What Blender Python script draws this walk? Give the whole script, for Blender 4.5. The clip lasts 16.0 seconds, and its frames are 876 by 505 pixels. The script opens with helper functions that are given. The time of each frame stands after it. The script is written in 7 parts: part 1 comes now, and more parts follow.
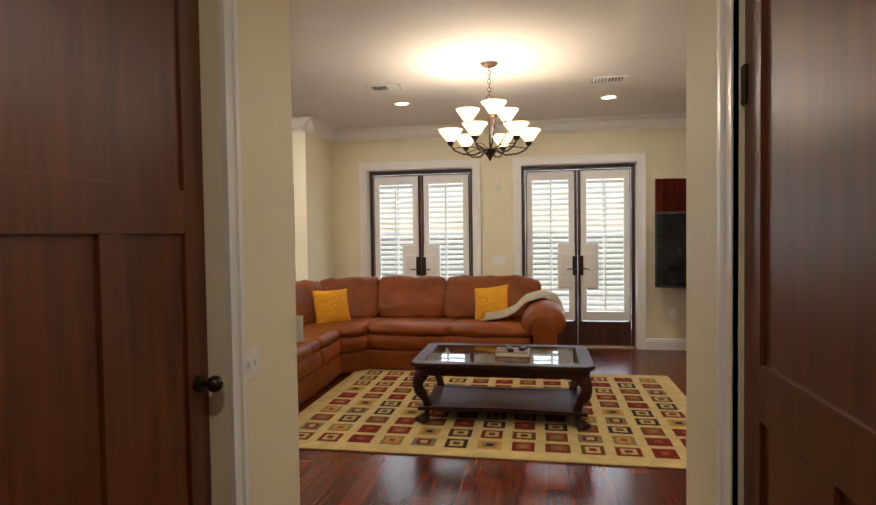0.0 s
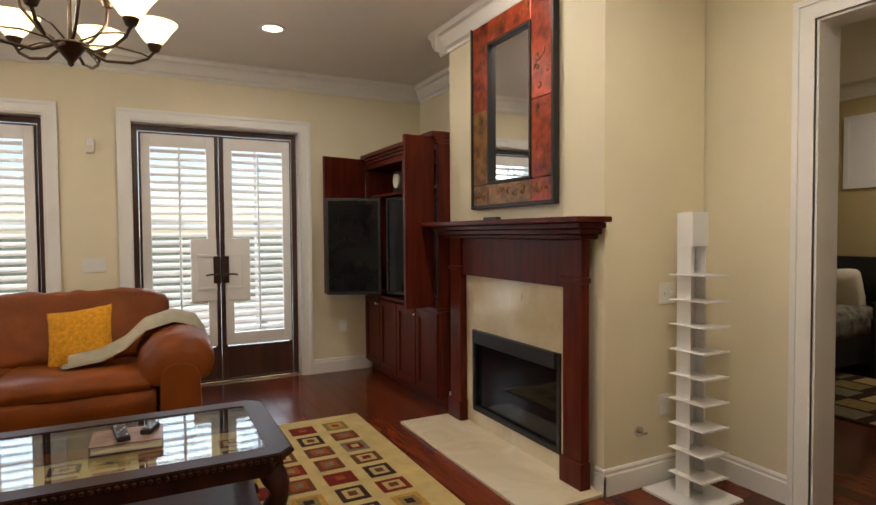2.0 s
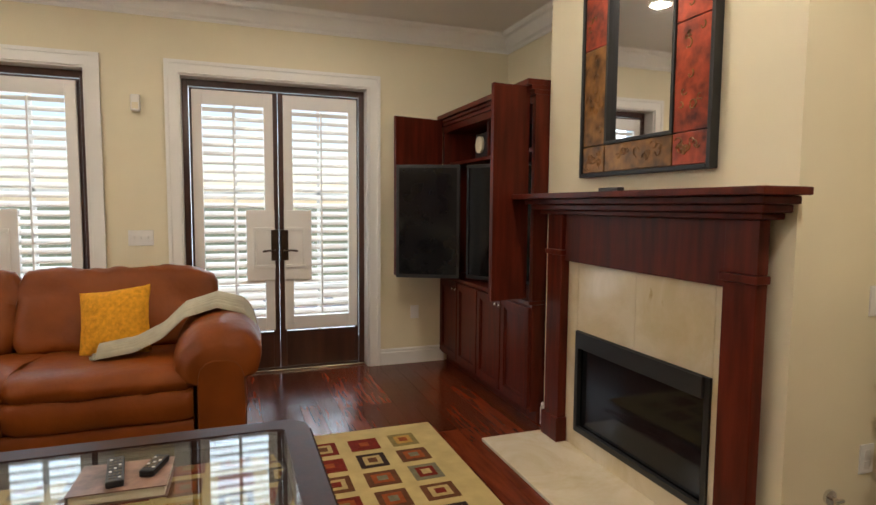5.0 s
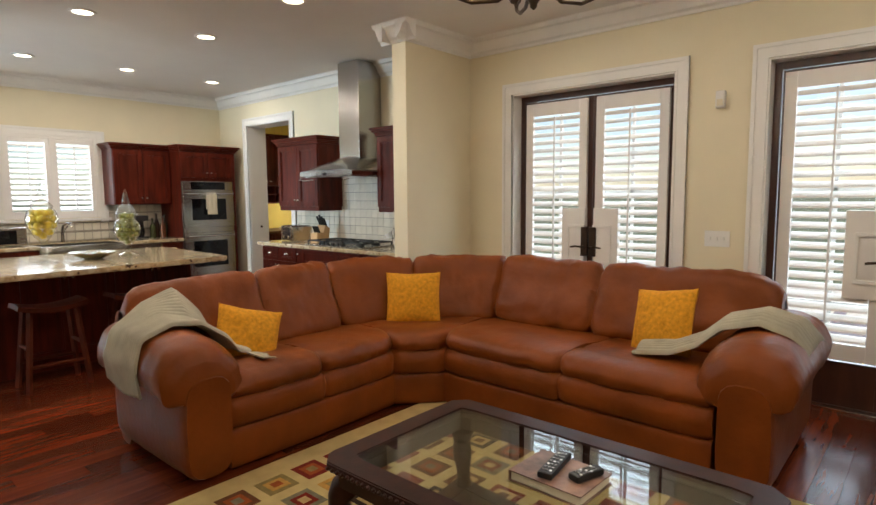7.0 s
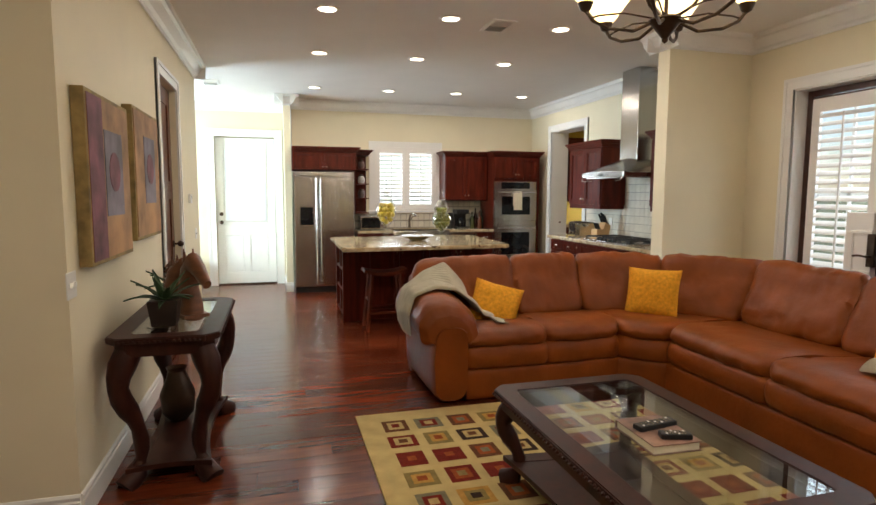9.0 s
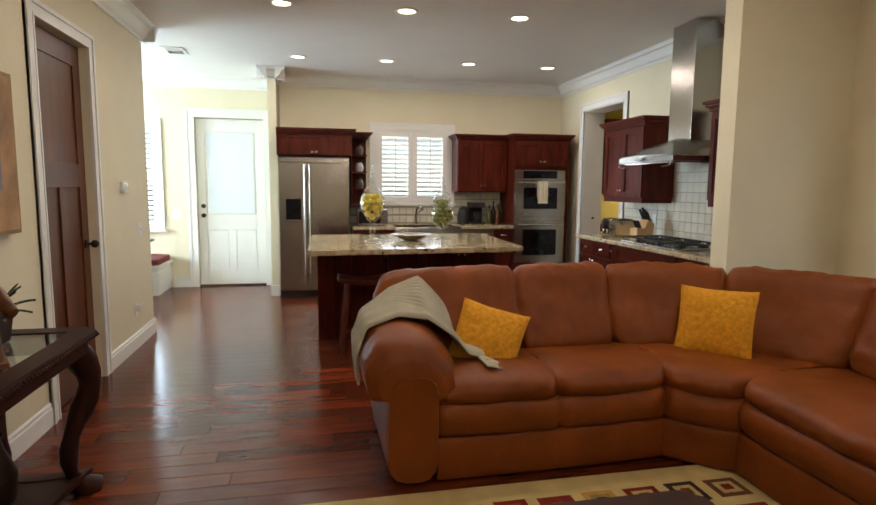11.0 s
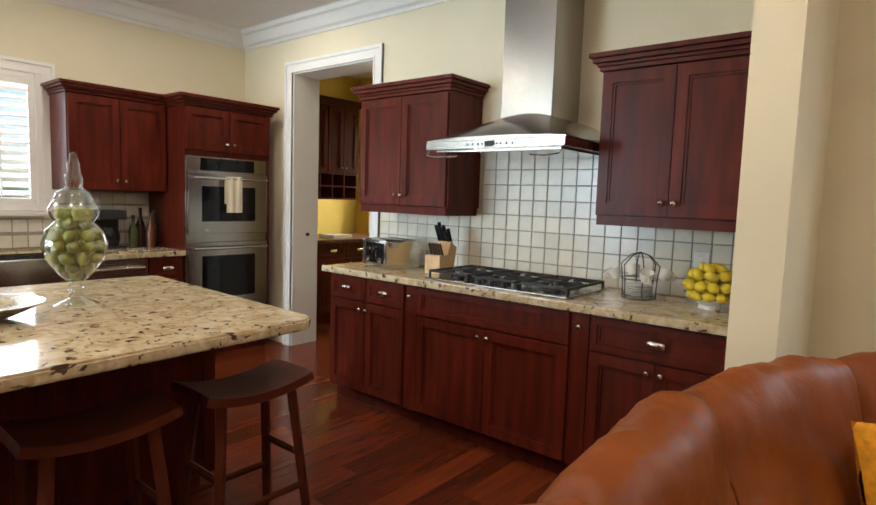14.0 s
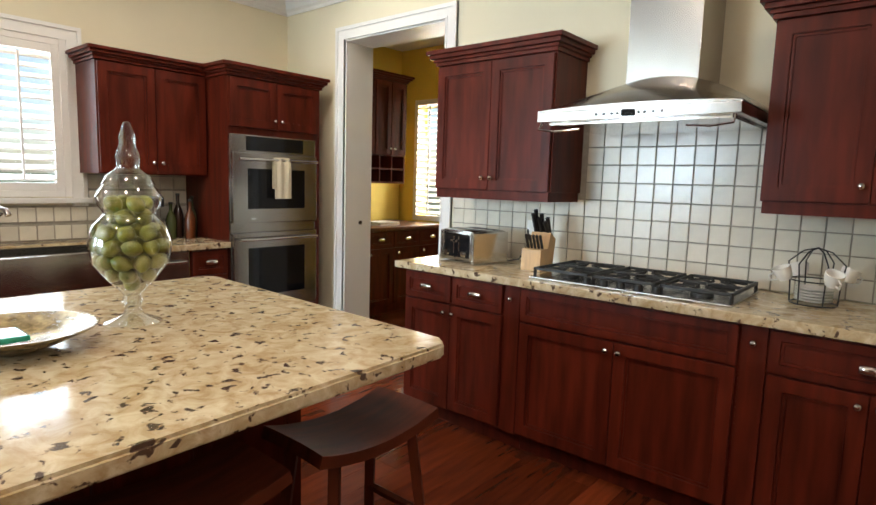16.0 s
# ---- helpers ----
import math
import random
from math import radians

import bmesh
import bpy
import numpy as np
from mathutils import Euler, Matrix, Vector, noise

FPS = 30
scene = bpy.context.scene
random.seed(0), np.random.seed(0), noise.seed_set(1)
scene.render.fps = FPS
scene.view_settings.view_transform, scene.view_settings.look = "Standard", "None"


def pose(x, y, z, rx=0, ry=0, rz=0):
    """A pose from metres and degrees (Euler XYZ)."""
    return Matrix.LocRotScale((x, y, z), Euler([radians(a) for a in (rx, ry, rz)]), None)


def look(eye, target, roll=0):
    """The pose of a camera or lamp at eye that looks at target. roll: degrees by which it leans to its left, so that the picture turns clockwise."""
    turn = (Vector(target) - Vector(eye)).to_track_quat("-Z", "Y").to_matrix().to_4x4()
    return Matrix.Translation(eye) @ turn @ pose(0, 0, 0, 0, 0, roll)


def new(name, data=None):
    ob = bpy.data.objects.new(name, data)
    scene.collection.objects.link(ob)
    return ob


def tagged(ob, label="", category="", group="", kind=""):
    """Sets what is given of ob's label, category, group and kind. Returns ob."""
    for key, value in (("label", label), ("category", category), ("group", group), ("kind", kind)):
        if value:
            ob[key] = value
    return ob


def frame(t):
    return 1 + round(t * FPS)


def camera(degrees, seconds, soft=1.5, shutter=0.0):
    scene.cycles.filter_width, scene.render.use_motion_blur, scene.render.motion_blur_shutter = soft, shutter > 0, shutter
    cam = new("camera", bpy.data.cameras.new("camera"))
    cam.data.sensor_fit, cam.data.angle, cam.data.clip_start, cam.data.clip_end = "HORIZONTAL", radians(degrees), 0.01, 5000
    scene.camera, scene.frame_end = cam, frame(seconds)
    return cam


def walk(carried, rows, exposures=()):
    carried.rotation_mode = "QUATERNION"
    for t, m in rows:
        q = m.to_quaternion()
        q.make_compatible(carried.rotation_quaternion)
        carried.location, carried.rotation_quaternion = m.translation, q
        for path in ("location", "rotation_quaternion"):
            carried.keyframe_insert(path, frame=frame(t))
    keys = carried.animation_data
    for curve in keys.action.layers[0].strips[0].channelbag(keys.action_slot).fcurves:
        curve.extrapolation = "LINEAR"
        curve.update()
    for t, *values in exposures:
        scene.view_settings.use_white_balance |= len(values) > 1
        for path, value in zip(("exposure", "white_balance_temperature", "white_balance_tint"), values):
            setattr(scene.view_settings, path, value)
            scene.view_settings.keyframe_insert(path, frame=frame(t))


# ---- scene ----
cam = camera(74.6, 16.0)
PATH = [
    (0, (1.666, 1.044, 1.467), (1.32, 3.013, 1.404), -0.8),
    (0.5, (1.583, 1.633, 1.42), (1.372, 3.621, 1.369), -0.7),
    (1, (1.545, 2.165, 1.416), (1.528, 4.164, 1.357), -0.5),
    (1.5, (1.529, 2.628, 1.382), (2.02, 4.566, 1.322), -0.4),
    (2, (1.531, 2.975, 1.368), (2.439, 4.755, 1.3), -0.4),
    (2.5, (1.513, 3.193, 1.369), (2.763, 4.75, 1.257), -0.5),
    (3, (1.5, 3.293, 1.372), (3.036, 4.565, 1.219), -0.8),
    (3.2, (1.499, 3.314, 1.388), (3.096, 4.505, 1.216), -1.1),
    (5.3, (1.839, 3.835, 1.366), (2.248, 5.786, 1.196), 0.1),
    (5.5, (1.863, 3.886, 1.365), (2.091, 5.865, 1.187), -0.3),
    (6, (1.835, 4.002, 1.417), (1.519, 5.967, 1.217), -0.4),
    (6.5, (2.085, 4.108, 1.402), (1.185, 5.884, 1.21), -0.2),
    (7, (2.358, 4.069, 1.439), (1.048, 5.568, 1.244), -0.4),
    (7.5, (2.688, 4.119, 1.461), (1.054, 5.256, 1.265), -0.3),
    (8, (3.002, 4.07, 1.45), (1.259, 5.033, 1.263), 0.0),
    (8.5, (3.282, 4.071, 1.498), (1.43, 4.799, 1.3), -0.2),
    (8.7, (3.366, 4.133, 1.464), (1.472, 4.747, 1.276), -0.0),
    (10.8, (2.398, 4.968, 1.43), (0.452, 5.371, 1.207), 0.6),
    (11, (2.2, 4.982, 1.425), (0.256, 5.392, 1.198), 0.5),
    (11.5, (1.628, 4.954, 1.452), (-0.311, 5.381, 1.215), 0.7),
    (12, (1.054, 5.016, 1.434), (-0.898, 5.39, 1.206), 0.8),
    (12.5, (0.479, 5.128, 1.391), (-1.48, 5.462, 1.171), 1.1),
    (13, (-0.047, 5.263, 1.38), (-1.926, 5.915, 1.18), 1.4),
    (13.5, (-0.457, 5.291, 1.382), (-2.119, 6.388, 1.19), 1.6),
    (14, (-0.763, 5.343, 1.385), (-2.026, 6.883, 1.199), 1.9),
    (14.5, (-1.023, 5.449, 1.413), (-1.985, 7.192, 1.227), 1.4),
    (15, (-1.237, 5.48, 1.415), (-2.111, 7.27, 1.235), 1.4),
    (15.5, (-1.405, 5.456, 1.384), (-2.338, 7.214, 1.184), 1.6),
    (16, (-1.492, 5.471, 1.369), (-2.775, 6.985, 1.126), 1.7),
]
walk(cam, [(t, look(eye, target, roll)) for t, eye, target, roll in PATH], [(0, 0.1), (0.5, -0.05), (1, -0.3), (2.5, 0.15), (3.2, 0.25), (5.5, -0.05), (6, -0.2), (6.5, -0.15), (7.5, 0.15), (8.7, 0.1), (11, -0.22), (13, -0.38), (14.5, 0.27), (16, 0.18)])

# ---- light ----
world = bpy.data.worlds.new("sky")
scene.world = world
world.use_nodes = True
wn = world.node_tree
sky = wn.nodes.new("ShaderNodeTexSky")
sky.sky_type = "NISHITA"
sky.sun_disc = False
sky.sun_elevation, sky.sun_rotation = radians(56), radians(20)
wn.links.new(sky.outputs[0], wn.nodes["Background"].inputs[0])
wn.nodes["Background"].inputs[1].default_value = 0.15
SUN = new("sun", bpy.data.lights.new("sun", "SUN"))
SUN.data.energy, SUN.data.angle, SUN.data.color = 4.0, radians(0.6), (1, 0.95, 0.88)
SUN.matrix_world = look((0, 0, 30), (-7, -19, 0))
scene.view_settings.exposure = 0.0

WARM, DAY = (1.0, 0.88, 0.77), (0.74, 0.88, 1.0)

NOOK_DAY = (0.66, 0.84, 1.0)


def area(name, eye, target, sx, sy, watts, color):
    ob = new(name, bpy.data.lights.new(name, "AREA"))
    ob.data.shape, ob.data.size, ob.data.size_y, ob.data.energy, ob.data.color = "RECTANGLE", sx, sy, watts, color
    ob.matrix_world = look(eye, target)
    return ob


WY = 8.50   # north wall, inner face
CZ = 2.88   # ceiling
CAN_WATTS = 7.8
area("french_door_daylight", (0.11, WY + 0.50, 1.25), (0.11, 0, 0.95), 1.5, 2.2, 48, DAY)
area("french_door_daylight", (2.16, WY + 0.50, 1.25), (2.16, 0, 0.95), 1.5, 2.2, 48, DAY)
area("nook_daylight", (-5.0, 0.25, 1.6), (-5.0, 4, 1.3), 1.9, 1.4, 360, NOOK_DAY)
area("nook_daylight", (-6.62, 2.1, 1.5), (0, 2.1, 1.4), 1.5, 1.4, 150, NOOK_DAY)
area("kitchen_window_daylight", (-6.12, 6.29, 1.72), (0, 6.29, 1.5), 1.1, 1.0, 40, DAY)
area("pantry_daylight", (-5.65, 10.85, 1.65), (-4.9, 8, 1.2), 1.1, 1.4, 70, (1, 0.96, 0.88))

# ---- materials ----


def material(name, color, rough=0.5, metal=0.0, vary=0.06, scale=6.0, bump=0.0, bscale=80.0, spec=0.5, stretch=(1, 1, 1), alpha_rand=0.0, coat=0.0):
    m = bpy.data.materials.new(name)
    m.use_nodes = True
    t = m.node_tree
    b = t.nodes["Principled BSDF"]
    b.inputs["Roughness"].default_value = rough
    b.inputs["Metallic"].default_value = metal
    b.inputs["Specular IOR Level"].default_value = spec
    b.inputs["Coat Weight"].default_value = coat
    b.inputs["Coat Roughness"].default_value = 0.12
    co = t.nodes.new("ShaderNodeTexCoord")
    mp = t.nodes.new("ShaderNodeMapping")
    mp.inputs["Scale"].default_value = stretch
    t.links.new(co.outputs["Object"], mp.inputs[0])
    n = t.nodes.new("ShaderNodeTexNoise")
    n.inputs["Scale"].default_value, n.inputs["Detail"].default_value = scale, 6
    t.links.new(mp.outputs[0], n.inputs["Vector"])
    r = t.nodes.new("ShaderNodeValToRGB")
    e = r.color_ramp.elements
    e[0].position, e[1].position = 0.3, 0.7
    e[0].color = (*[c * (1 - vary) for c in color], 1)
    e[1].color = (*[min(1, c * (1 + vary)) for c in color], 1)
    t.links.new(n.outputs[0], r.inputs[0])
    out = r.outputs[0]
    if alpha_rand:
        oi = t.nodes.new("ShaderNodeObjectInfo")
        mr = t.nodes.new("ShaderNodeMapRange")
        mr.inputs[3].default_value, mr.inputs[4].default_value = 1 - alpha_rand, 1 + alpha_rand
        t.links.new(oi.outputs["Random"], mr.inputs[0])
        mx = t.nodes.new("ShaderNodeVectorMath")
        mx.operation = "SCALE"
        t.links.new(out, mx.inputs[0])
        t.links.new(mr.outputs[0], mx.inputs["Scale"])
        out = mx.outputs[0]
    t.links.new(out, b.inputs["Base Color"])
    # slight unevenness of the gloss
    rr = t.nodes.new("ShaderNodeMapRange")
    rr.inputs[3].default_value, rr.inputs[4].default_value = max(0, rough - 0.06), min(1, rough + 0.06)
    t.links.new(n.outputs[0], rr.inputs[0])
    t.links.new(rr.outputs[0], b.inputs["Roughness"])
    if bump:
        n2 = t.nodes.new("ShaderNodeTexNoise")
        n2.inputs["Scale"].default_value, n2.inputs["Detail"].default_value = bscale, 4
        t.links.new(mp.outputs[0], n2.inputs["Vector"])
        bp = t.nodes.new("ShaderNodeBump")
        bp.inputs["Strength"].default_value, bp.inputs["Distance"].default_value = bump, 0.004
        t.links.new(n2.outputs[0], bp.inputs["Height"])
        t.links.new(bp.outputs[0], b.inputs["Normal"])
    return m


def glow(name, color, strength):
    m = bpy.data.materials.new(name)
    m.use_nodes = True
    b = m.node_tree.nodes["Principled BSDF"]
    b.inputs["Base Color"].default_value = (*color, 1)
    b.inputs["Emission Color"].default_value = (*color, 1)
    b.inputs["Emission Strength"].default_value = strength
    return m


def clear_glass(name, tint=(1, 1, 1), rough=0.0, mix=0.12, edge=4.0):
    """A thin pane: mostly clear, with a glossy face."""
    m = bpy.data.materials.new(name)
    m.use_nodes = True
    t = m.node_tree
    t.nodes.remove(t.nodes["Principled BSDF"])
    tr = t.nodes.new("ShaderNodeBsdfTransparent")
    tr.inputs[0].default_value = (*tint, 1)
    gl = t.nodes.new("ShaderNodeBsdfGlossy")
    gl.inputs["Roughness"].default_value = rough
    fr = t.nodes.new("ShaderNodeLayerWeight")
    fr.inputs[0].default_value = 0.5
    pw = t.nodes.new("ShaderNodeMath")
    pw.operation = "POWER"
    pw.inputs[1].default_value = edge
    t.links.new(fr.outputs["Facing"], pw.inputs[0])
    ad = t.nodes.new("ShaderNodeMath")
    ad.operation = "MULTIPLY_ADD"
    ad.use_clamp = True
    ad.inputs[1].default_value = 0.75
    ad.inputs[2].default_value = 0.025 + mix * 0.1
    t.links.new(pw.outputs[0], ad.inputs[0])
    mx = t.nodes.new("ShaderNodeMixShader")
    t.links.new(ad.outputs[0], mx.inputs[0])
    t.links.new(tr.outputs[0], mx.inputs[1])
    t.links.new(gl.outputs[0], mx.inputs[2])
    t.links.new(mx.outputs[0], t.nodes["Material Output"].inputs[0])
    return m


M_WALL = material("cream_wall_paint", (0.75, 0.68, 0.49), 0.6, vary=0.03, scale=2.5, bump=0.12, bscale=140)
M_WALL_TAN = material("tan_wall_paint", (0.55, 0.44, 0.22), 0.6, vary=0.04, scale=2.5, bump=0.12, bscale=140)
M_YELLOW = material("yellow_wall_paint", (0.75, 0.56, 0.10), 0.6, vary=0.03)
M_CEIL = material("white_ceiling_paint", (0.78, 0.76, 0.72), 0.75, vary=0.02, scale=3, bump=0.1, bscale=120)
M_TRIM = material("white_trim_paint", (0.80, 0.79, 0.75), 0.32, vary=0.02, scale=5, bump=0.03)
M_SHUT = material("white_shutter_paint", (0.82, 0.80, 0.76), 0.38, vary=0.02, scale=5)
M_CHERRY = material("dark_cherry_wood", (0.086, 0.0125, 0.0055), 0.36, vary=0.40, scale=7, stretch=(3.0, 3.0, 0.35), bump=0.06, bscale=30, spec=0.18, alpha_rand=0.12)
M_MAHOG = material("mahogany_red_wood", (0.11, 0.030, 0.008), 0.36, vary=0.38, scale=7, stretch=(3.2, 3.2, 0.3), bump=0.06, bscale=30, alpha_rand=0.10)
M_ESPR = material("dark_espresso_wood", (0.034, 0.010, 0.006), 0.42, vary=0.4, scale=8, stretch=(2, 2, 0.6), bump=0.08, bscale=40, spec=0.2)
M_DARKFRAME = material("dark_brown_door_wood", (0.055, 0.018, 0.010), 0.34, vary=0.3, scale=6, stretch=(3, 3, 0.4), bump=0.05)
M_FLOOR = material("cherry_floor_planks", (0.118, 0.0225, 0.0075), 0.20, vary=0.32, scale=5, stretch=(6, 0.6, 1), bump=0.05, bscale=9, alpha_rand=0.42, spec=0.28, coat=0.06)
M_LEATHER = material("cognac_leather", (0.190, 0.046, 0.0066), 0.42, vary=0.20, scale=4, bump=0.55, bscale=30, spec=0.22)
M_MUSTARD = material("mustard_knit_fabric", (0.62, 0.28, 0.018), 0.85, vary=0.22, scale=45, bump=0.8, bscale=55, spec=0.2)
M_THROW = material("sage_grey_knit", (0.42, 0.39, 0.30), 0.95, vary=0.12, scale=10, bump=0.3, bscale=160, spec=0.1)
M_STEEL = material("brushed_stainless_steel", (0.43, 0.41, 0.385), 0.23, 1.0, vary=0.02, scale=2)
M_CHROME = material("polished_nickel", (0.72, 0.70, 0.66), 0.14, 1.0, vary=0.03)
M_BRONZE = material("oil_rubbed_bronze", (0.055, 0.034, 0.022), 0.38, 0.8, vary=0.25, scale=14, bump=0.05)
M_BLACK = material("black_iron", (0.012, 0.012, 0.012), 0.45, vary=0.2, bump=0.1)
M_BLKGLASS = material("black_glass", (0.008, 0.008, 0.009), 0.07, vary=0.1, spec=0.3)
M_PLASTIC = material("white_plastic", (0.78, 0.77, 0.73), 0.4, vary=0.02)
M_WHITEMETAL = material("white_powder_coated_metal", (0.80, 0.80, 0.79), 0.42, vary=0.02)
M_RUG = material("cream_wool_rug", (0.46, 0.35, 0.15), 0.95, vary=0.12, scale=9, bump=0.4, bscale=220, spec=0.1)
M_TILE = material("cream_glazed_tile", (0.70, 0.66, 0.55), 0.22, vary=0.06, scale=12, bump=0.06, bscale=25, alpha_rand=0.06)
M_GROUT = material("grey_grout", (0.36, 0.33, 0.27), 0.9, vary=0.12, scale=30)
M_PANE = clear_glass("window_glass")
M_TABLEGLASS = clear_glass("clear_table_glass", (0.93, 0.97, 0.95), 0.0, 0.25)
M_JAR = clear_glass("clear_jar_glass", (0.93, 0.95, 0.94), 0.02, 0.6, 1.7)
M_MIRROR = material("silver_mirror", (0.9, 0.9, 0.9), 0.0, 1.0, vary=0.0)
M_LAMP = glow("lit_lamp_lens", (1.0, 0.86, 0.66), 9.0)
M_SHADE = glow("lit_alabaster_glass", (1.0, 0.80, 0.42), 2.6)
M_STRAW = material("cream_linen", (0.72, 0.66, 0.50), 0.9, vary=0.06, bump=0.3, bscale=200)


def stone(name, base, mid, dark, scale, rough, mid_pos=0.5, dark_pos=0.64):
    m = material(name, base, rough, vary=0.0)
    t = m.node_tree
    b = t.nodes["Principled BSDF"]
    co = [n for n in t.nodes if n.type == "TEX_COORD"][0]
    n1 = t.nodes.new("ShaderNodeTexNoise")
    n1.inputs["Scale"].default_value, n1.inputs["Detail"].default_value, n1.inputs["Roughness"].default_value = scale, 8, 0.62
    n1.inputs["Distortion"].default_value = 0.9
    t.links.new(co.outputs["Object"], n1.inputs["Vector"])
    r1 = t.nodes.new("ShaderNodeValToRGB")
    e = r1.color_ramp.elements
    e[0].position, e[1].position = mid_pos - 0.17, mid_pos + 0.12
    e[0].color, e[1].color = (*mid, 1), (*base, 1)
    t.links.new(n1.outputs[0], r1.inputs[0])
    n2 = t.nodes.new("ShaderNodeTexNoise")
    n2.inputs["Scale"].default_value, n2.inputs["Detail"].default_value, n2.inputs["Distortion"].default_value = scale * 1.9, 5, 0.5
    t.links.new(co.outputs["Object"], n2.inputs["Vector"])
    r2 = t.nodes.new("ShaderNodeValToRGB")
    e = r2.color_ramp.elements
    e[0].position, e[1].position = dark_pos, dark_pos + 0.05
    e[0].color, e[1].color = (0, 0, 0, 1), (1, 1, 1, 1)
    t.links.new(n2.outputs[0], r2.inputs[0])
    mx = t.nodes.new("ShaderNodeMix")
    mx.data_type = "RGBA"
    t.links.new(r2.outputs[0], mx.inputs[0])
    t.links.new(r1.outputs[0], mx.inputs[6])
    mx.inputs[7].default_value = (*dark, 1)
    t.links.new(mx.outputs[2], b.inputs["Base Color"])
    return m


M_GRANITE = stone("cream_speckled_granite", (0.58, 0.49, 0.33), (0.36, 0.25, 0.12), (0.075, 0.045, 0.030), 16, 0.12, 0.50, 0.60)
M_MARBLE = stone("cream_polished_marble", (0.70, 0.61, 0.45), (0.56, 0.45, 0.26), (0.36, 0.24, 0.09), 2.4, 0.10, 0.45, 0.72)

# ---- mesh helpers ----


def box(bm, x0, x1, y0, y1, z0, z1, bevel=0.0):
    m = Matrix.Translation(((x0 + x1) / 2, (y0 + y1) / 2, (z0 + z1) / 2)) @ Matrix.Diagonal((abs(x1 - x0), abs(y1 - y0), abs(z1 - z0), 1))
    vs = bmesh.ops.create_cube(bm, size=1, matrix=m)["verts"]
    if bevel:
        bmesh.ops.bevel(bm, geom=list({e for v in vs for e in v.link_edges}), offset=bevel, segments=2, affect="EDGES", profile=0.6)
    return bm


def boxes(*specs, bevel=0.0):
    bm = bmesh.new()
    for s in specs:
        box(bm, *s, bevel=bevel)
    return bm


def rod(bm, a, b, r0, r1=None, seg=10):
    a, b = Vector(a), Vector(b)
    d = b - a
    m = Matrix.Translation((a + b) / 2) @ d.to_track_quat("Z", "Y").to_matrix().to_4x4()
    bmesh.ops.create_cone(bm, cap_ends=True, segments=seg, radius1=r0, radius2=r0 if r1 is None else r1, depth=d.length, matrix=m)
    return bm


def lathe(bm, profile, at=(0, 0, 0), seg=24):
    """Turns a profile of (radius, height) about the upright through at."""
    rings = []
    for r, z in profile:
        r = max(r, 1e-4)
        rings.append([bm.verts.new((at[0] + r * math.cos(2 * math.pi * i / seg), at[1] + r * math.sin(2 * math.pi * i / seg), at[2] + z)) for i in range(seg)])
    for a, b in zip(rings, rings[1:]):
        for i in range(seg):
            bm.faces.new((a[i], a[(i + 1) % seg], b[(i + 1) % seg], b[i]))
    return bm


def tube(bm, pts, r, seg=8):
    """A bent rod along points; r may be one radius or one for each point."""
    rs = r if isinstance(r, (list, tuple)) else [r] * len(pts)
    pts = [Vector(p) for p in pts]
    rings = []
    for i, p in enumerate(pts):
        d = (pts[min(i + 1, len(pts) - 1)] - pts[max(i - 1, 0)]).normalized()
        side = d.cross(Vector((0.13, 0.99, 0.05)))
        if side.length < 0.1:
            side = d.cross(Vector((1, 0, 0)))
        side.normalize()
        up = side.cross(d)
        rings.append([bm.verts.new(p + rs[i] * (math.cos(2 * math.pi * k / seg) * side + math.sin(2 * math.pi * k / seg) * up)) for k in range(seg)])
    for a, b in zip(rings, rings[1:]):
        for k in range(seg):
            bm.faces.new((a[k], a[(k + 1) % seg], b[(k + 1) % seg], b[k]))
    bm.faces.new(rings[0][::-1])
    bm.faces.new(rings[-1])
    return bm


def prism(bm, outline, axis, lo, hi):
    """Extrudes a closed outline of two coordinates along an axis."""
    def at(u, v, w):
        return {"x": (w, u, v), "y": (u, w, v), "z": (u, v, w)}[axis]
    a = [bm.verts.new(at(u, v, lo)) for u, v in outline]
    b = [bm.verts.new(at(u, v, hi)) for u, v in outline]
    n = len(a)
    for i in range(n):
        bm.faces.new((a[i], a[(i + 1) % n], b[(i + 1) % n], b[i]))
    bm.faces.new(a[::-1])
    bm.faces.new(b)
    return bm


def mesh_of(name, bm, mat, smooth=False):
    bmesh.ops.recalc_face_normals(bm, faces=bm.faces)
    me = bpy.data.meshes.new(name)
    bm.to_mesh(me)
    bm.free()
    me.materials.append(mat)
    if smooth:
        me.polygons.foreach_set("use_smooth", [True] * len(me.polygons))
        me.set_sharp_from_angle(angle=radians(40))
    return me


def part(name, bm, mat, parent=None, label="", smooth=False):
    ob = new(name, mesh_of(name, bm, mat, smooth))
    if parent:
        ob.parent = parent
    return tagged(ob, label)


def thing(name, label, category, group="", at=(0, 0, 0), rz=0):
    ob = new(name)
    ob.matrix_basis = pose(*at, 0, 0, rz)
    return tagged(ob, label, category, group)


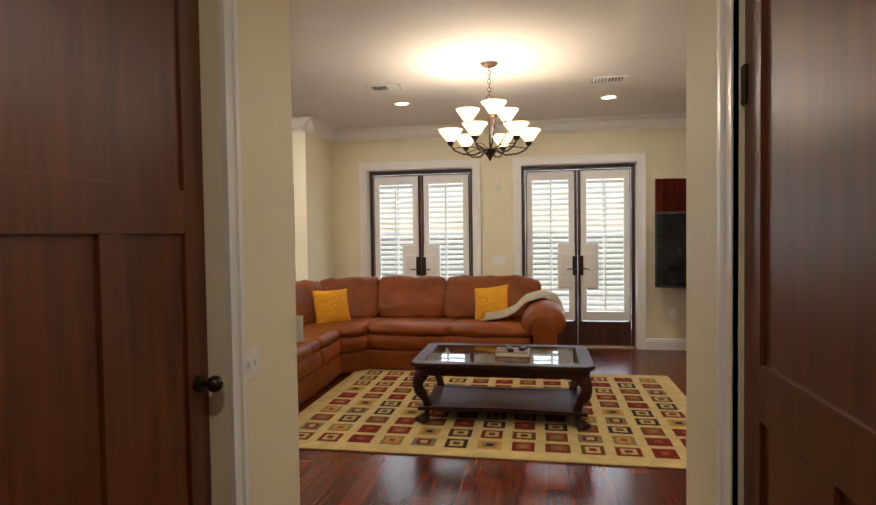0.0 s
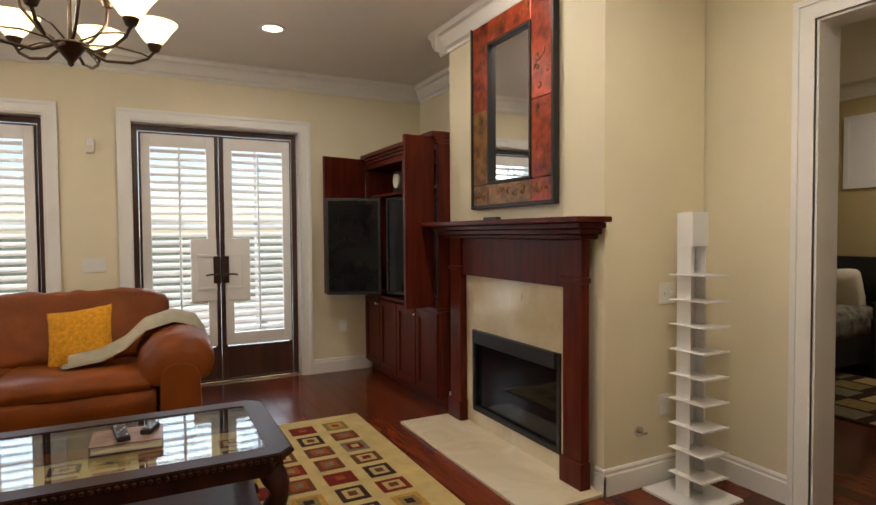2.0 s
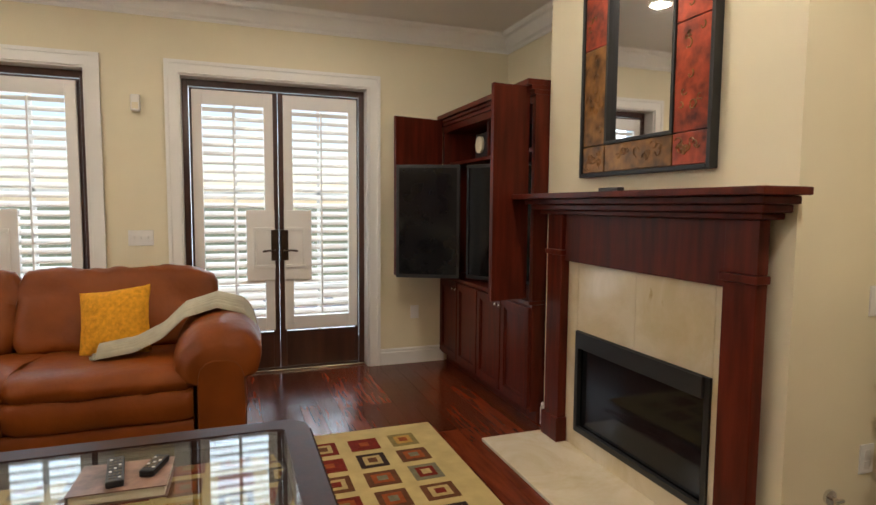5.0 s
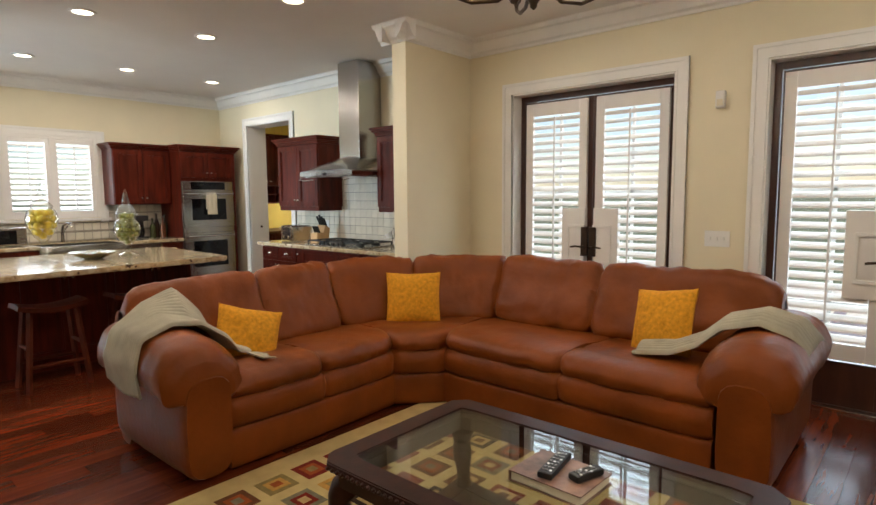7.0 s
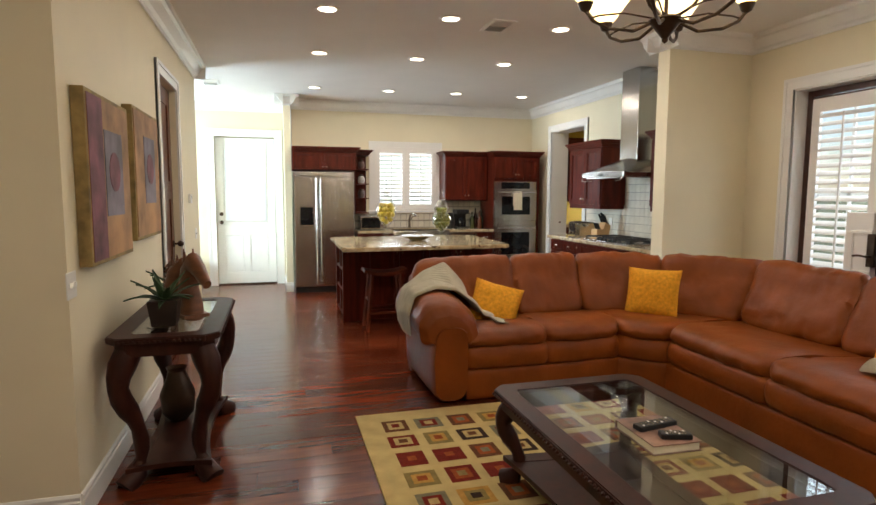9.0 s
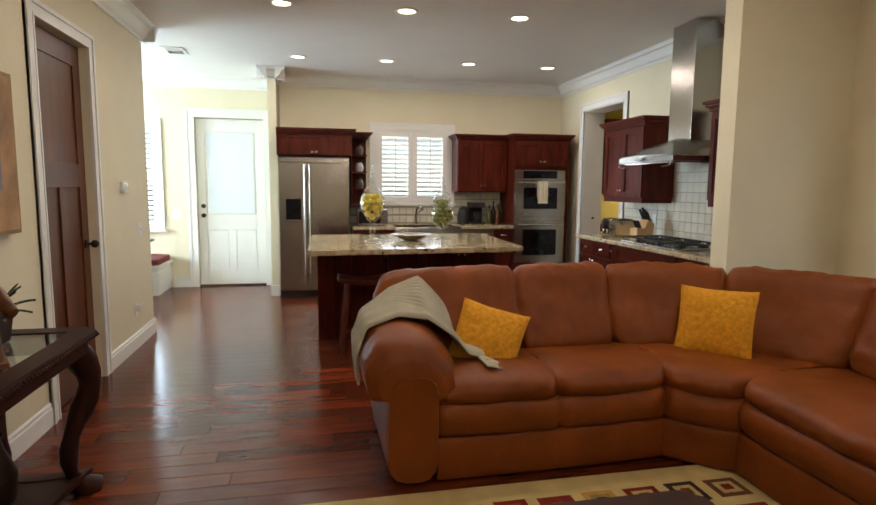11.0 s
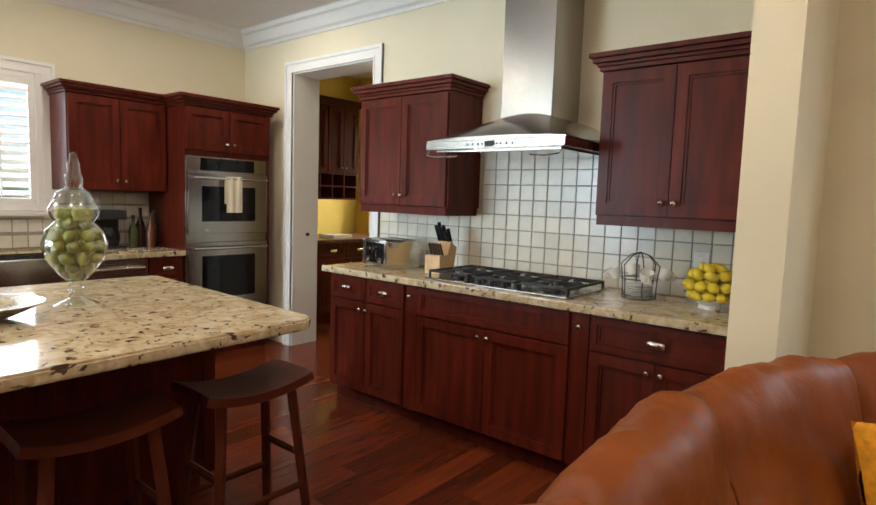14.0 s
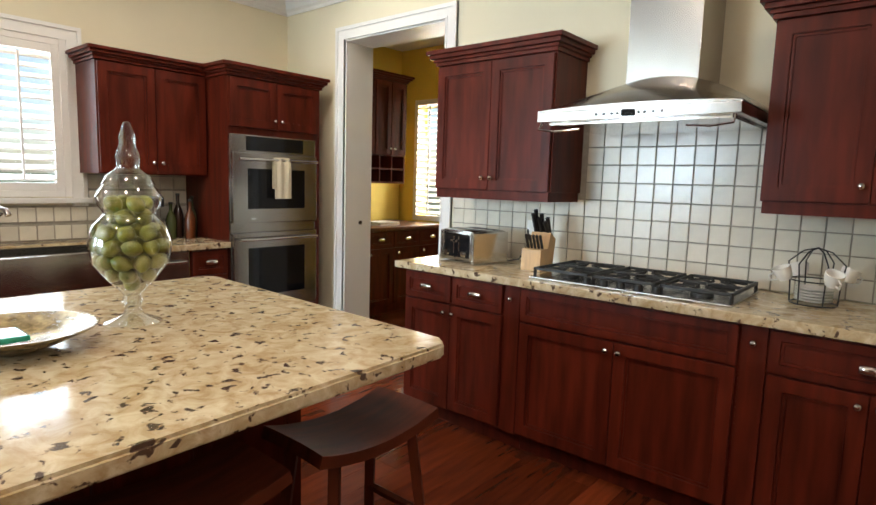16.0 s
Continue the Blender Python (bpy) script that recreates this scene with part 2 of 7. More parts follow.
def structure(name, bm, mat, label="", smooth=False):
    ob = part(name, bm, mat, None, "", smooth)
    return tagged(ob, label, "", "", "structure")


# ---- structure ----
SOUTH = 3.42
ground = structure("ground", boxes((-400, 400, -400, 400, -0.30, -0.20)), material("dry_lawn", (0.09, 0.11, 0.05), 0.9, vary=0.4, scale=0.6), "sunlit lawn and paving outside")
# pale slab added outside as a reflector, to light the louvres from below
structure("bounce_slab", boxes((-3.5, 8.0, 8.80, 15.0, -0.20, -0.10)), material("pale_bounce_slab", (0.55, 0.52, 0.46), 0.8, vary=0.12, scale=3), "pale ground slab added to bounce sunlight up at the shutters")
floor = structure("floor", boxes((-7.0, 8.4, -2.0, 12.0, -0.20, -0.008)), material("dark_floor_gap", (0.03, 0.008, 0.004), 0.5), "glossy reddish cherry plank floor")
structure("ceiling", boxes((-7.0, 8.4, -2.0, 12.0, CZ, CZ + 0.2)), M_CEIL, "flat white painted ceiling")

D1, D2 = (-0.61, 0.83), (1.435, 2.875)   # the two french door openings
DH = 2.34
PX = (-5.06, -4.04)                       # doorway to the pantry
PH = 2.44
wall_n = [(-6.6, PX[0], 0, CZ), (PX[0], PX[1], PH, CZ), (PX[1], D1[0], 0, CZ), (D1[0], D1[1], DH, CZ), (D1[1], D2[0], 0, CZ), (D2[0], D2[1], DH, CZ), (D2[1], 4.4, 0, CZ)]
structure("wall_north", boxes(*[(a, b, WY, WY + 0.28, z0, z1) for a, b, z0, z1 in wall_n]), M_WALL, "cream painted wall with two french doors")
structure("wall_pier", boxes((-1.25, -1.09, 7.62, WY, 0, CZ)), M_WALL, "cream stub wall between kitchen and living room")
# east side: alcove, chimney breast, bedroom doorway
structure("wall_east_alcove", boxes((4.15, 4.4, 6.86, WY, 0, CZ)), M_WALL, "cream alcove wall")
FB = (5.50, 6.46, 0.12, 0.69)             # firebox opening
structure("chimney_breast", boxes((3.62, 4.36, 5.20, FB[0], 0, CZ), (3.62, 4.4, FB[1], 6.86, 0, CZ), (3.62, 4.4, FB[0], FB[1], FB[3], CZ), (3.62, 4.4, FB[0], FB[1], 0, FB[2]), (4.2, 4.4, FB[0], FB[1], FB[2], FB[3])), M_WALL, "cream plastered chimney breast")
BD = (3.76, 4.60)                         # bedroom doorway
BH = 2.36
structure("wall_east", boxes((4.37, 4.54, BD[1], 6.86, 0, CZ), (4.37, 4.54, BD[0], BD[1], BH, CZ), (4.37, 4.54, SOUTH - 0.36, BD[0], 0, CZ)), M_WALL, "cream wall beside the bedroom door")
# south side: corridor and wall with the wooden door
CX = (0.61, 2.18)
SD = (-2.37, -1.57)
SH = 2.37
structure("wall_south", boxes((-3.72, SD[0], SOUTH - 0.15, SOUTH, 0, CZ), (SD[0], SD[1], SOUTH - 0.15, SOUTH, SH, CZ), (SD[1], CX[0] - 0.15, SOUTH - 0.15, SOUTH, 0, CZ)), M_WALL, "cream wall with a wooden door")
LD, RD = (1.97, 2.85), (1.80, 2.66)
CH = 2.40
structure("wall_corridor_west", boxes((CX[0] - 0.15, CX[0], LD[1], SOUTH, 0, CZ), (CX[0] - 0.15, CX[0], -2, LD[0], 0, CZ), (CX[0] - 0.15, CX[0], LD[0], LD[1], CH, CZ)), M_WALL, "cream corridor wall")
structure("wall_corridor_east", boxes((CX[1], CX[1] + 0.15, RD[1], SOUTH - 0.22, 0, CZ), (CX[1], CX[1] + 0.15, -2, RD[0], 0, CZ), (CX[1], CX[1] + 0.15, RD[0], RD[1], CH, CZ)), M_WALL, "cream corridor wall")
structure("wall_south_east", boxes((CX[1] + 0.15, 4.54, SOUTH - 0.36, SOUTH - 0.22, 0, CZ)), M_WALL, "cream wall")
structure("wall_corridor_end", boxes((-0.8, 4.0, -2.0, -1.85, 0, CZ)), M_WALL, "cream wall")
structure("closet_walls", boxes((-0.8, CX[0] - 0.15, 0.1, 0.25, 0, CZ), (-0.8, -0.65, 0.25, SOUTH - 0.15, 0, CZ), (CX[1] + 0.15, 4.0, 0.3, 0.45, 0, CZ), (3.85, 4.0, 0.45, SOUTH - 0.15, 0, CZ)), M_WALL, "cream walls of the side rooms")
# west side: kitchen window wall, fridge pier, nook
KX = -5.82
KW = (5.79, 6.81, 1.20, 2.20)
structure("wall_west_kitchen", boxes((KX - 0.2, KX, 4.52, KW[0], 0, CZ), (KX - 0.2, KX, KW[1], WY, 0, CZ), (KX - 0.2, KX, KW[0], KW[1], 0, KW[2]), (KX - 0.2, KX, KW[0], KW[1], KW[3], CZ)), M_WALL, "cream kitchen wall with a shuttered window")
structure("wall_fridge_pier", boxes((-6.3, -5.43, 4.40, 4.50, 0, CZ)), M_WALL, "cream wall end beside the refrigerator")
NX = -6.30
WD = (3.36, 4.26)
NW = (1.35, 2.85, 0.82, 2.22)
structure("wall_west_nook", boxes((NX - 0.2, NX, WD[1], 4.5, 0, CZ), (NX - 0.2, NX, WD[0], WD[1], 2.34, CZ), (NX - 0.2, NX, NW[1], WD[0], 0, CZ), (NX - 0.2, NX, NW[0], NW[1], 0, NW[2]), (NX - 0.2, NX, NW[0], NW[1], NW[3], CZ), (NX - 0.2, NX, 0.3, NW[0], 0, CZ)), M_WALL, "cream breakfast nook wall with a window")
SW = (-6.0, -4.0, 0.82, 2.32)
structure("wall_south_nook", boxes((NX, SW[0], 0.35, 0.55, 0, CZ), (SW[1], -3.57, 0.35, 0.55, 0, CZ), (SW[0], SW[1], 0.35, 0.55, 0, SW[2]), (SW[0], SW[1], 0.35, 0.55, SW[3], CZ)), M_WALL, "cream breakfast nook wall")
structure("wall_east_nook", boxes((-3.72, -3.57, 0.35, SOUTH - 0.15, 0, CZ)), M_WALL, "cream breakfast nook wall")
# bedroom
structure("wall_bedroom_east", boxes((8.12, 8.3, 3.0, 7.2, 0, CZ)), M_WALL_TAN, "tan bedroom wall")
structure("wall_bedroom_north", boxes((4.54, 8.3, 7.05, 7.2, 0, CZ)), M_WALL_TAN, "tan bedroom wall")
structure("wall_bedroom_south", boxes((4.54, 8.3, 2.6, 2.75, 0, CZ)), M_WALL_TAN, "tan bedroom wall")
structure("wall_bedroom_closet", prism(bmesh.new(), [(6.28, 4.25), (6.40, 4.15), (5.20, 3.20), (5.08, 3.30)], "z", 0, CZ), M_WALL_TAN, "tan angled bedroom wall")
# pantry
structure("wall_pantry", boxes((-6.6, -6.4, WY + 0.28, 10.7, 0, CZ), (-6.4, -6.15, 10.5, 10.7, 0, CZ), (-5.15, -2.4, 10.5, 10.7, 0, CZ), (-6.15, -5.15, 10.5, 10.7, 0, 0.92), (-6.15, -5.15, 10.5, 10.7, 2.3, CZ), (-2.6, -2.4, WY + 0.28, 10.5, 0, CZ)), M_YELLOW, "yellow pantry walls")

# ---- trim ----
CROWN = [(0, 0), (0, -0.15), (0.012, -0.15), (0.02, -0.13), (0.045, -0.115), (0.075, -0.06), (0.085, -0.045), (0.11, -0.035), (0.115, -0.015), (0.125, 0)]
BASE = [(0, 0), (0.016, 0), (0.016, 0.105), (0.010, 0.112), (0.012, 0.128), (0.004, 0.14), (0, 0.14)]


def run(name, profile, a, b, z, label):
    """A moulding along a wall from a to b; the room lies to its left."""
    a, b = Vector(a), Vector(b)
    d = (b - a).normalized()
    out = Vector((-d.y, d.x))
    bm = bmesh.new()
    ra = [bm.verts.new((a.x + out.x * u, a.y + out.y * u, z + v)) for u, v in profile]
    rb = [bm.verts.new((b.x + out.x * u, b.y + out.y * u, z + v)) for u, v in profile]
    n = len(ra)
    for i in range(n):
        bm.faces.new((ra[i], ra[(i + 1) % n], rb[(i + 1) % n], rb[i]))
    bm.faces.new(ra[::-1])
    bm.faces.new(rb)
    return structure(name, bm, M_TRIM, label)


def crown(a, b):
    run("crown_trim", CROWN, a, b, CZ - 0.001, "white crown moulding")


def base(a, b):
    run("baseboard", BASE, a, b, 0, "white moulded baseboard")


e = 0.12
for a, b in [((4.15, WY), (-1.09 , WY)), ((-1.09, WY), (-1.09, 7.62 - e)), ((-1.09 + e, 7.62), (-1.25 - e, 7.62)), ((-1.25, 7.62 - e), (-1.25, WY)), ((-1.25, WY), (KX, WY)),
             ((KX, WY), (KX, 4.50)), ((KX, 4.50), (-5.43 + e, 4.50)), ((-5.43, 4.5 + e), (-5.43, 4.40 - e)), ((-5.43 + e, 4.40), (NX, 4.40)), ((NX, 4.40), (NX, 0.55)), ((-3.72 - e, SOUTH), (CX[0] + e, SOUTH)),
             ((CX[0], SOUTH + e), (CX[0], -1.8)), ((CX[1], -1.8), (CX[1], SOUTH - 0.22)), ((4.37, SOUTH - 0.22), (4.37, 5.20)), ((4.37, 5.20), (3.62 - e, 5.20)), ((3.62, 5.20 - e), (3.62, 6.86 + e)), ((3.62 - e, 6.86), (4.15, 6.86)), ((4.15, 6.86), (4.15, WY)),
             ((8.12, 2.75), (8.12, 7.05)), ((-3.72, 0.6), (-3.72, SOUTH + e))]:
    # the outline is walked with the room on the left
    crown(a, b)
for a, b in [((3.55, WY), (D2[1] + 0.1, WY)), ((D2[0] - 0.1, WY), (D1[1] + 0.1, WY)), ((D1[0] - 0.1, WY), (-1.09, WY)), ((-1.09, WY), (-1.09, 7.605)), ((-1.074, 7.62), (-1.25, 7.62)),
             ((-5.43, 4.50), (-5.43, 4.385)), ((-5.414, 4.40), (NX, 4.40)), ((NX, WD[0] - 0.1), (NX, 3.02)), ((-3.72, SOUTH), (SD[0] - 0.1, SOUTH)), ((SD[1] + 0.1, SOUTH), (CX[0], SOUTH)),
             ((-3.72, 0.6), (-3.72, SOUTH + 0.016)), ((CX[0], SOUTH), (CX[0], LD[1] + 0.1)), ((CX[1], RD[1] + 0.1), (CX[1], SOUTH - 0.22)), ((4.37, SOUTH - 0.22), (4.37, BD[0] - 0.10)), ((4.37, BD[1] + 0.10), (4.37, 5.20)), ((4.37, 5.20), (3.604, 5.20)), ((3.62, 5.184), (3.62, 5.26)), ((3.62, 6.80), (3.62, 6.876)),
             ((8.12, 2.75), (8.12, 7.05)), ((5.08, 3.30), (6.28, 4.25)), ((KX, 8.42), (KX, WY))]:
    base(a, b)


def casing(name, axis, face, lo, hi, top, out, label, w=0.095, bottom=0.0):
    """A moulded white frame round an opening in the wall at face; out: +1 or -1 is the side it stands on."""
    bm = bmesh.new()
    for d0, d1, t in ((0, w, 0.014), (w * 0.72, w, 0.024), (0, w * 0.16, 0.019)):
        f0, f1 = sorted((face, face + out * t))
        for u0, u1, z0, z1 in ((lo - d1, lo - d0, bottom, top + d1), (hi + d0, hi + d1, bottom, top + d1), (lo - d0, hi + d0, top + d0, top + d1)):
            if axis == "x":
                box(bm, u0, u1, f0, f1, z0, z1)
            else:
                box(bm, f0, f1, u0, u1, z0, z1)
    return structure(name, bm, M_TRIM, label)


casing("trim_french_door", "x", WY, *D1, DH, -1, "white moulded door casing")
casing("trim_french_door", "x", WY, *D2, DH, -1, "white moulded door casing")
casing("trim_pantry_doorway", "x", WY, *PX, PH, -1, "white doorway casing")
casing("trim_bedroom_doorway", "y", 4.37, *BD, BH, -1, "white doorway casing", 0.10)
casing("trim_south_door", "x", SOUTH, *SD, SH, 1, "white door casing")
casing("trim_corridor_door", "y", CX[0], *LD, CH, 1, "white door casing", 0.08)
casing("trim_corridor_door", "y", CX[1], *RD, CH, -1, "white door casing", 0.10)
casing("trim_kitchen_window", "y", KX, KW[0], KW[1], KW[3], 1, "white window casing", 0.09, KW[2] - 0.06)
casing("trim_back_door", "y", NX, *WD, 2.34, 1, "white door casing", 0.12)
casing("trim_nook_window", "y", NX, NW[0], NW[1], NW[3], 1, "white window casing", 0.09, NW[2])
for lo, hi, top, axis, f0, f1 in ((*D1, DH, "x", WY, WY + 0.13), (*D2, DH, "x", WY, WY + 0.13), (*PX, PH, "x", WY, WY + 0.28), (*BD, BH, "y", 4.37, 4.54)):
    s = ((lo, lo + 0.012, 0, top), (hi - 0.012, hi, 0, top), (lo + 0.012, hi - 0.012, top - 0.012, top))
    structure("jamb_trim", boxes(*[((a, b, f0, f1, z0, z1) if axis == "x" else (f0, f1, a, b, z0, z1)) for a, b, z0, z1 in s]), M_TRIM, "white door jamb")


# ---- soft shapes ----


def pad(bm, at, size, r=0.08, bulge=0.03, wrinkle=0.006, turn=(0, 0, 0), cuts=9, seed=0.0, pinch=0.0):
    """A stuffed cushion: a rounded, bulging box with shallow folds."""
    tmp = bmesh.new()
    bmesh.ops.create_cube(tmp, size=2)
    bmesh.ops.subdivide_edges(tmp, edges=tmp.edges[:], cuts=cuts, use_grid_fill=True)
    h = [s / 2 for s in size]
    m = pose(*at, *turn)
    for v in tmp.verts:
        q = v.co.copy()
        p = Vector([q[i] * h[i] for i in range(3)])
        rr = min(r, min(h) * 0.98)
        c = Vector([max(-(h[i] - rr), min(h[i] - rr, p[i])) for i in range(3)])
        d = p - c
        if d.length > 1e-6:
            p = c + d.normalized() * rr
        for i in range(3):
            o = [k for k in range(3) if k != i]
            if abs(q[i]) > 0.99:
                p[i] += math.copysign((bulge if size[i] <= min(size) * 1.05 else bulge * 0.18) * (1 - q[o[0]] ** 2) * (1 - q[o[1]] ** 2), q[i])
        if pinch:
            k = 1 - pinch * abs(q.x * q.z)
            p.y *= k
        w = noise.noise(Vector((p.x * 5 + seed, p.y * 5, p.z * 9))) + 0.7 * (0.5 - abs(noise.noise(Vector((p.x * 9 + seed, p.y * 9, p.z * 16)))) * 2)
        p += p.normalized() * wrinkle * w
        v.co = m @ p
    me = bpy.data.meshes.new("tmp")
    tmp.to_mesh(me)
    bm.from_mesh(me)
    bpy.data.meshes.remove(me)
    tmp.free()
    return bm


def sheet(bm, f, nu, nv, thick=0.012):
    """A cloth of thickness from a surface f(u, v)."""
    top = [[Vector(f(i / nu, j / nv)) for j in range(nv + 1)] for i in range(nu + 1)]
    grids = []
    for s in (0, 1):
        g = []
        for i in range(nu + 1):
            row = []
            for j in range(nv + 1):
                a = top[min(i + 1, nu)][j] - top[max(i - 1, 0)][j]
                b = top[i][min(j + 1, nv)] - top[i][max(j - 1, 0)]
                n = a.cross(b)
                n = n.normalized() if n.length > 1e-9 else Vector((0, 0, 1))
                row.append(bm.verts.new(top[i][j] - n * thick * s))
            g.append(row)
        grids.append(g)
    for s, g in enumerate(grids):
        for i in range(nu):
            for j in range(nv):
                bm.faces.new((g[i][j], g[i + 1][j], g[i + 1][j + 1], g[i][j + 1]))
    a, b = grids
    for i in range(nu):
        for j in (0, nv):
            bm.faces.new((a[i][j], a[i + 1][j], b[i + 1][j], b[i][j]))
    for j in range(nv):
        for i in (0, nu):
            bm.faces.new((a[i][j], a[i][j + 1], b[i][j + 1], b[i][j]))
    return bm


# ---- doors and windows ----


def shutter(parent, x0, x1, z0, z1, y, stile=0.07, rail=0.10, pitch=0.066, tilt=38, midrail=False, skip=None):
    """A white plantation shutter panel in the plane y of its parent, louvres as parts."""
    part("shutter_frame", boxes((x0, x0 + stile, y, y + 0.03, z0, z1), (x1 - stile, x1, y, y + 0.03, z0, z1), (x0 + stile, x1 - stile, y, y + 0.03, z0, z0 + rail), (x0 + stile, x1 - stile, y, y + 0.03, z1 - rail, z1), bevel=0.003), M_SHUT, parent, "white shutter frame")
    w = x1 - x0 - 2 * stile - 0.006
    bm = bmesh.new()
    prism(bm, [(-0.034, 0), (-0.018, 0.005), (0.018, 0.005), (0.034, 0), (0.018, -0.005), (-0.018, -0.005)], "x", -w / 2, w / 2)
    me = mesh_of("louvre", bm, M_SHUT)
    n = int((z1 - z0 - 2 * rail) / pitch)
    p = (z1 - z0 - 2 * rail) / n
    for i in range(n):
        z = z0 + rail + p * (i + 0.5)
        ob = new("louvre", me)
        ob.parent = parent
        ob.matrix_basis = pose((x0 + x1) / 2, y + 0.015, z, tilt, 0, 0)
    part("tilt_rod", boxes(((x0 + x1) / 2 - 0.006, (x0 + x1) / 2 + 0.006, y - 0.028, y - 0.016, z0 + rail + 0.02, z1 - rail - 0.02)), M_SHUT, parent)


def french_door(n, x0, x1):
    d = tagged(thing("door_%d" % n, "", "", at=(x0 + 0.012, WY + 0.13, 0)), "dark brown glazed double door with white louvred shutters", "", "", "structure")
    w = x1 - x0 - 0.024
    h = DH - 0.012
    part("door_frame", boxes((0, 0.045, 0, 0.1, 0, h), (w - 0.045, w, 0, 0.1, 0, h), (0.045, w - 0.045, 0, 0.1, h - 0.05, h), (0.045, w - 0.045, 0.0, 0.12, 0, 0.02), bevel=0.003), M_DARKFRAME, d)
    part("threshold", boxes((0.0, w, -0.06, -0.002, 0, 0.018), bevel=0.004), M_CHROME, d, "pale metal threshold")
    mid = w / 2
    for a, b, s in ((0.05, mid - 0.002, 1), (mid + 0.002, w - 0.05, -1)):
        st0, st1 = (0.03, 0.05) if s > 0 else (0.05, 0.03)
        leaf = part("door_leaf", boxes((a, a + st0, 0.015, 0.06, 0.02, h - 0.055), (b - st1, b, 0.015, 0.06, 0.02, h - 0.055), (a + st0, b - st1, 0.015, 0.06, 0.02, 0.32), (a + st0, b - st1, 0.015, 0.06, h - 0.10, h - 0.055), bevel=0.003), M_DARKFRAME, d)
        pane = part("pane", boxes((a + st0, b - st1, 0.052, 0.056, 0.32, h - 0.10)), M_PANE, leaf)
        pane.visible_shadow = False
        gb = bmesh.new()
        box(gb, (a + b) / 2 - 0.012, (a + b) / 2 + 0.012, 0.060, 0.072, 0.32, h - 0.10)
        for k in range(1, 5):
            z = 0.32 + (h - 0.42) * k / 5
            box(gb, a + st0, b - st1, 0.060, 0.071, z - 0.012, z + 0.012)
        part("glazing_bars", gb, M_SHUT, leaf)
        # shutter with a blank round the handle
        p0, p1 = a + st0 - 0.012, b - st1 + 0.012
        shutter(leaf, p0, p1, 0.34, h - 0.075, -0.02, 0.072, 0.11)
        e0, e1 = (p1 - 0.215, p1 + 0.002) if s > 0 else (p0 - 0.002, p0 + 0.215)
        part("handle_blank", boxes((e0, e1, -0.040, 0.013, 0.76, 1.33), bevel=0.004), M_SHUT, leaf, "white shutter cut-out panel")
        q0, q1 = (p1 - 0.16, p1 + 0.004) if s > 0 else (p0 - 0.004, p0 + 0.16)
        part("cutout_frame", boxes((q0, q1, -0.052, -0.041, 0.86, 0.885), (q0, q1, -0.052, -0.041, 1.165, 1.19), (q0, q0 + 0.018, -0.052, -0.041, 0.885, 1.165) if s > 0 else (q1 - 0.018, q1, -0.052, -0.041, 0.885, 1.165), bevel=0.002), M_TRIM, leaf)
        hx = b - 0.035 if s > 0 else a + 0.035
        hb = boxes((hx - 0.030, hx + 0.030, -0.056, 0.012, 0.92, 1.17), bevel=0.006)
        hd = part("handle_plate", hb, M_BRONZE, leaf, "dark bronze handle plate")
        lb = bmesh.new()
        rod(lb, (hx, -0.05, 1.00), (hx, -0.10, 1.00), 0.010)
        tube(lb, [(hx, -0.10, 1.00), (hx - s * 0.05, -0.105, 1.006), (hx - s * 0.10, -0.10, 0.998)], 0.008)
        part("lever", lb, M_BRONZE, hd, smooth=True)


french_door(1, *D1)
french_door(2, *D2)

kw = tagged(thing("window_1", "", "", at=(KX, KW[0], 0), rz=90), "kitchen window with white louvred shutters", "", "", "structure")
WW = KW[1] - KW[0]
part("window_frame", boxes((0, 0.04, -0.014, 0.05, KW[2], KW[3]), (WW - 0.04, WW, -0.014, 0.05, KW[2], KW[3]), (WW / 2 - 0.018, WW / 2 + 0.018, -0.014, 0.05, KW[2], KW[3]), (0.04, WW - 0.04, -0.01, 0.05, KW[3] - 0.04, KW[3]), (0.04, WW - 0.04, -0.01, 0.05, KW[2], KW[2] + 0.04), bevel=0.003), M_SHUT, kw)
part("window_sill", boxes((-0.11, WW + 0.11, -0.05, 0.0, KW[2] - 0.04, KW[2] - 0.005), bevel=0.005), M_TRIM, kw)
for a, b in ((0.04, WW / 2 - 0.018), (WW / 2 + 0.018, WW - 0.04)):
    shutter(kw, a, b, KW[2] + 0.04, KW[3] - 0.04, -0.006, 0.045, 0.05, 0.062, 34)
part("pane", boxes((0.02, WW - 0.02, 0.10, 0.105, KW[2], KW[3])), M_PANE, kw).visible_shadow = False

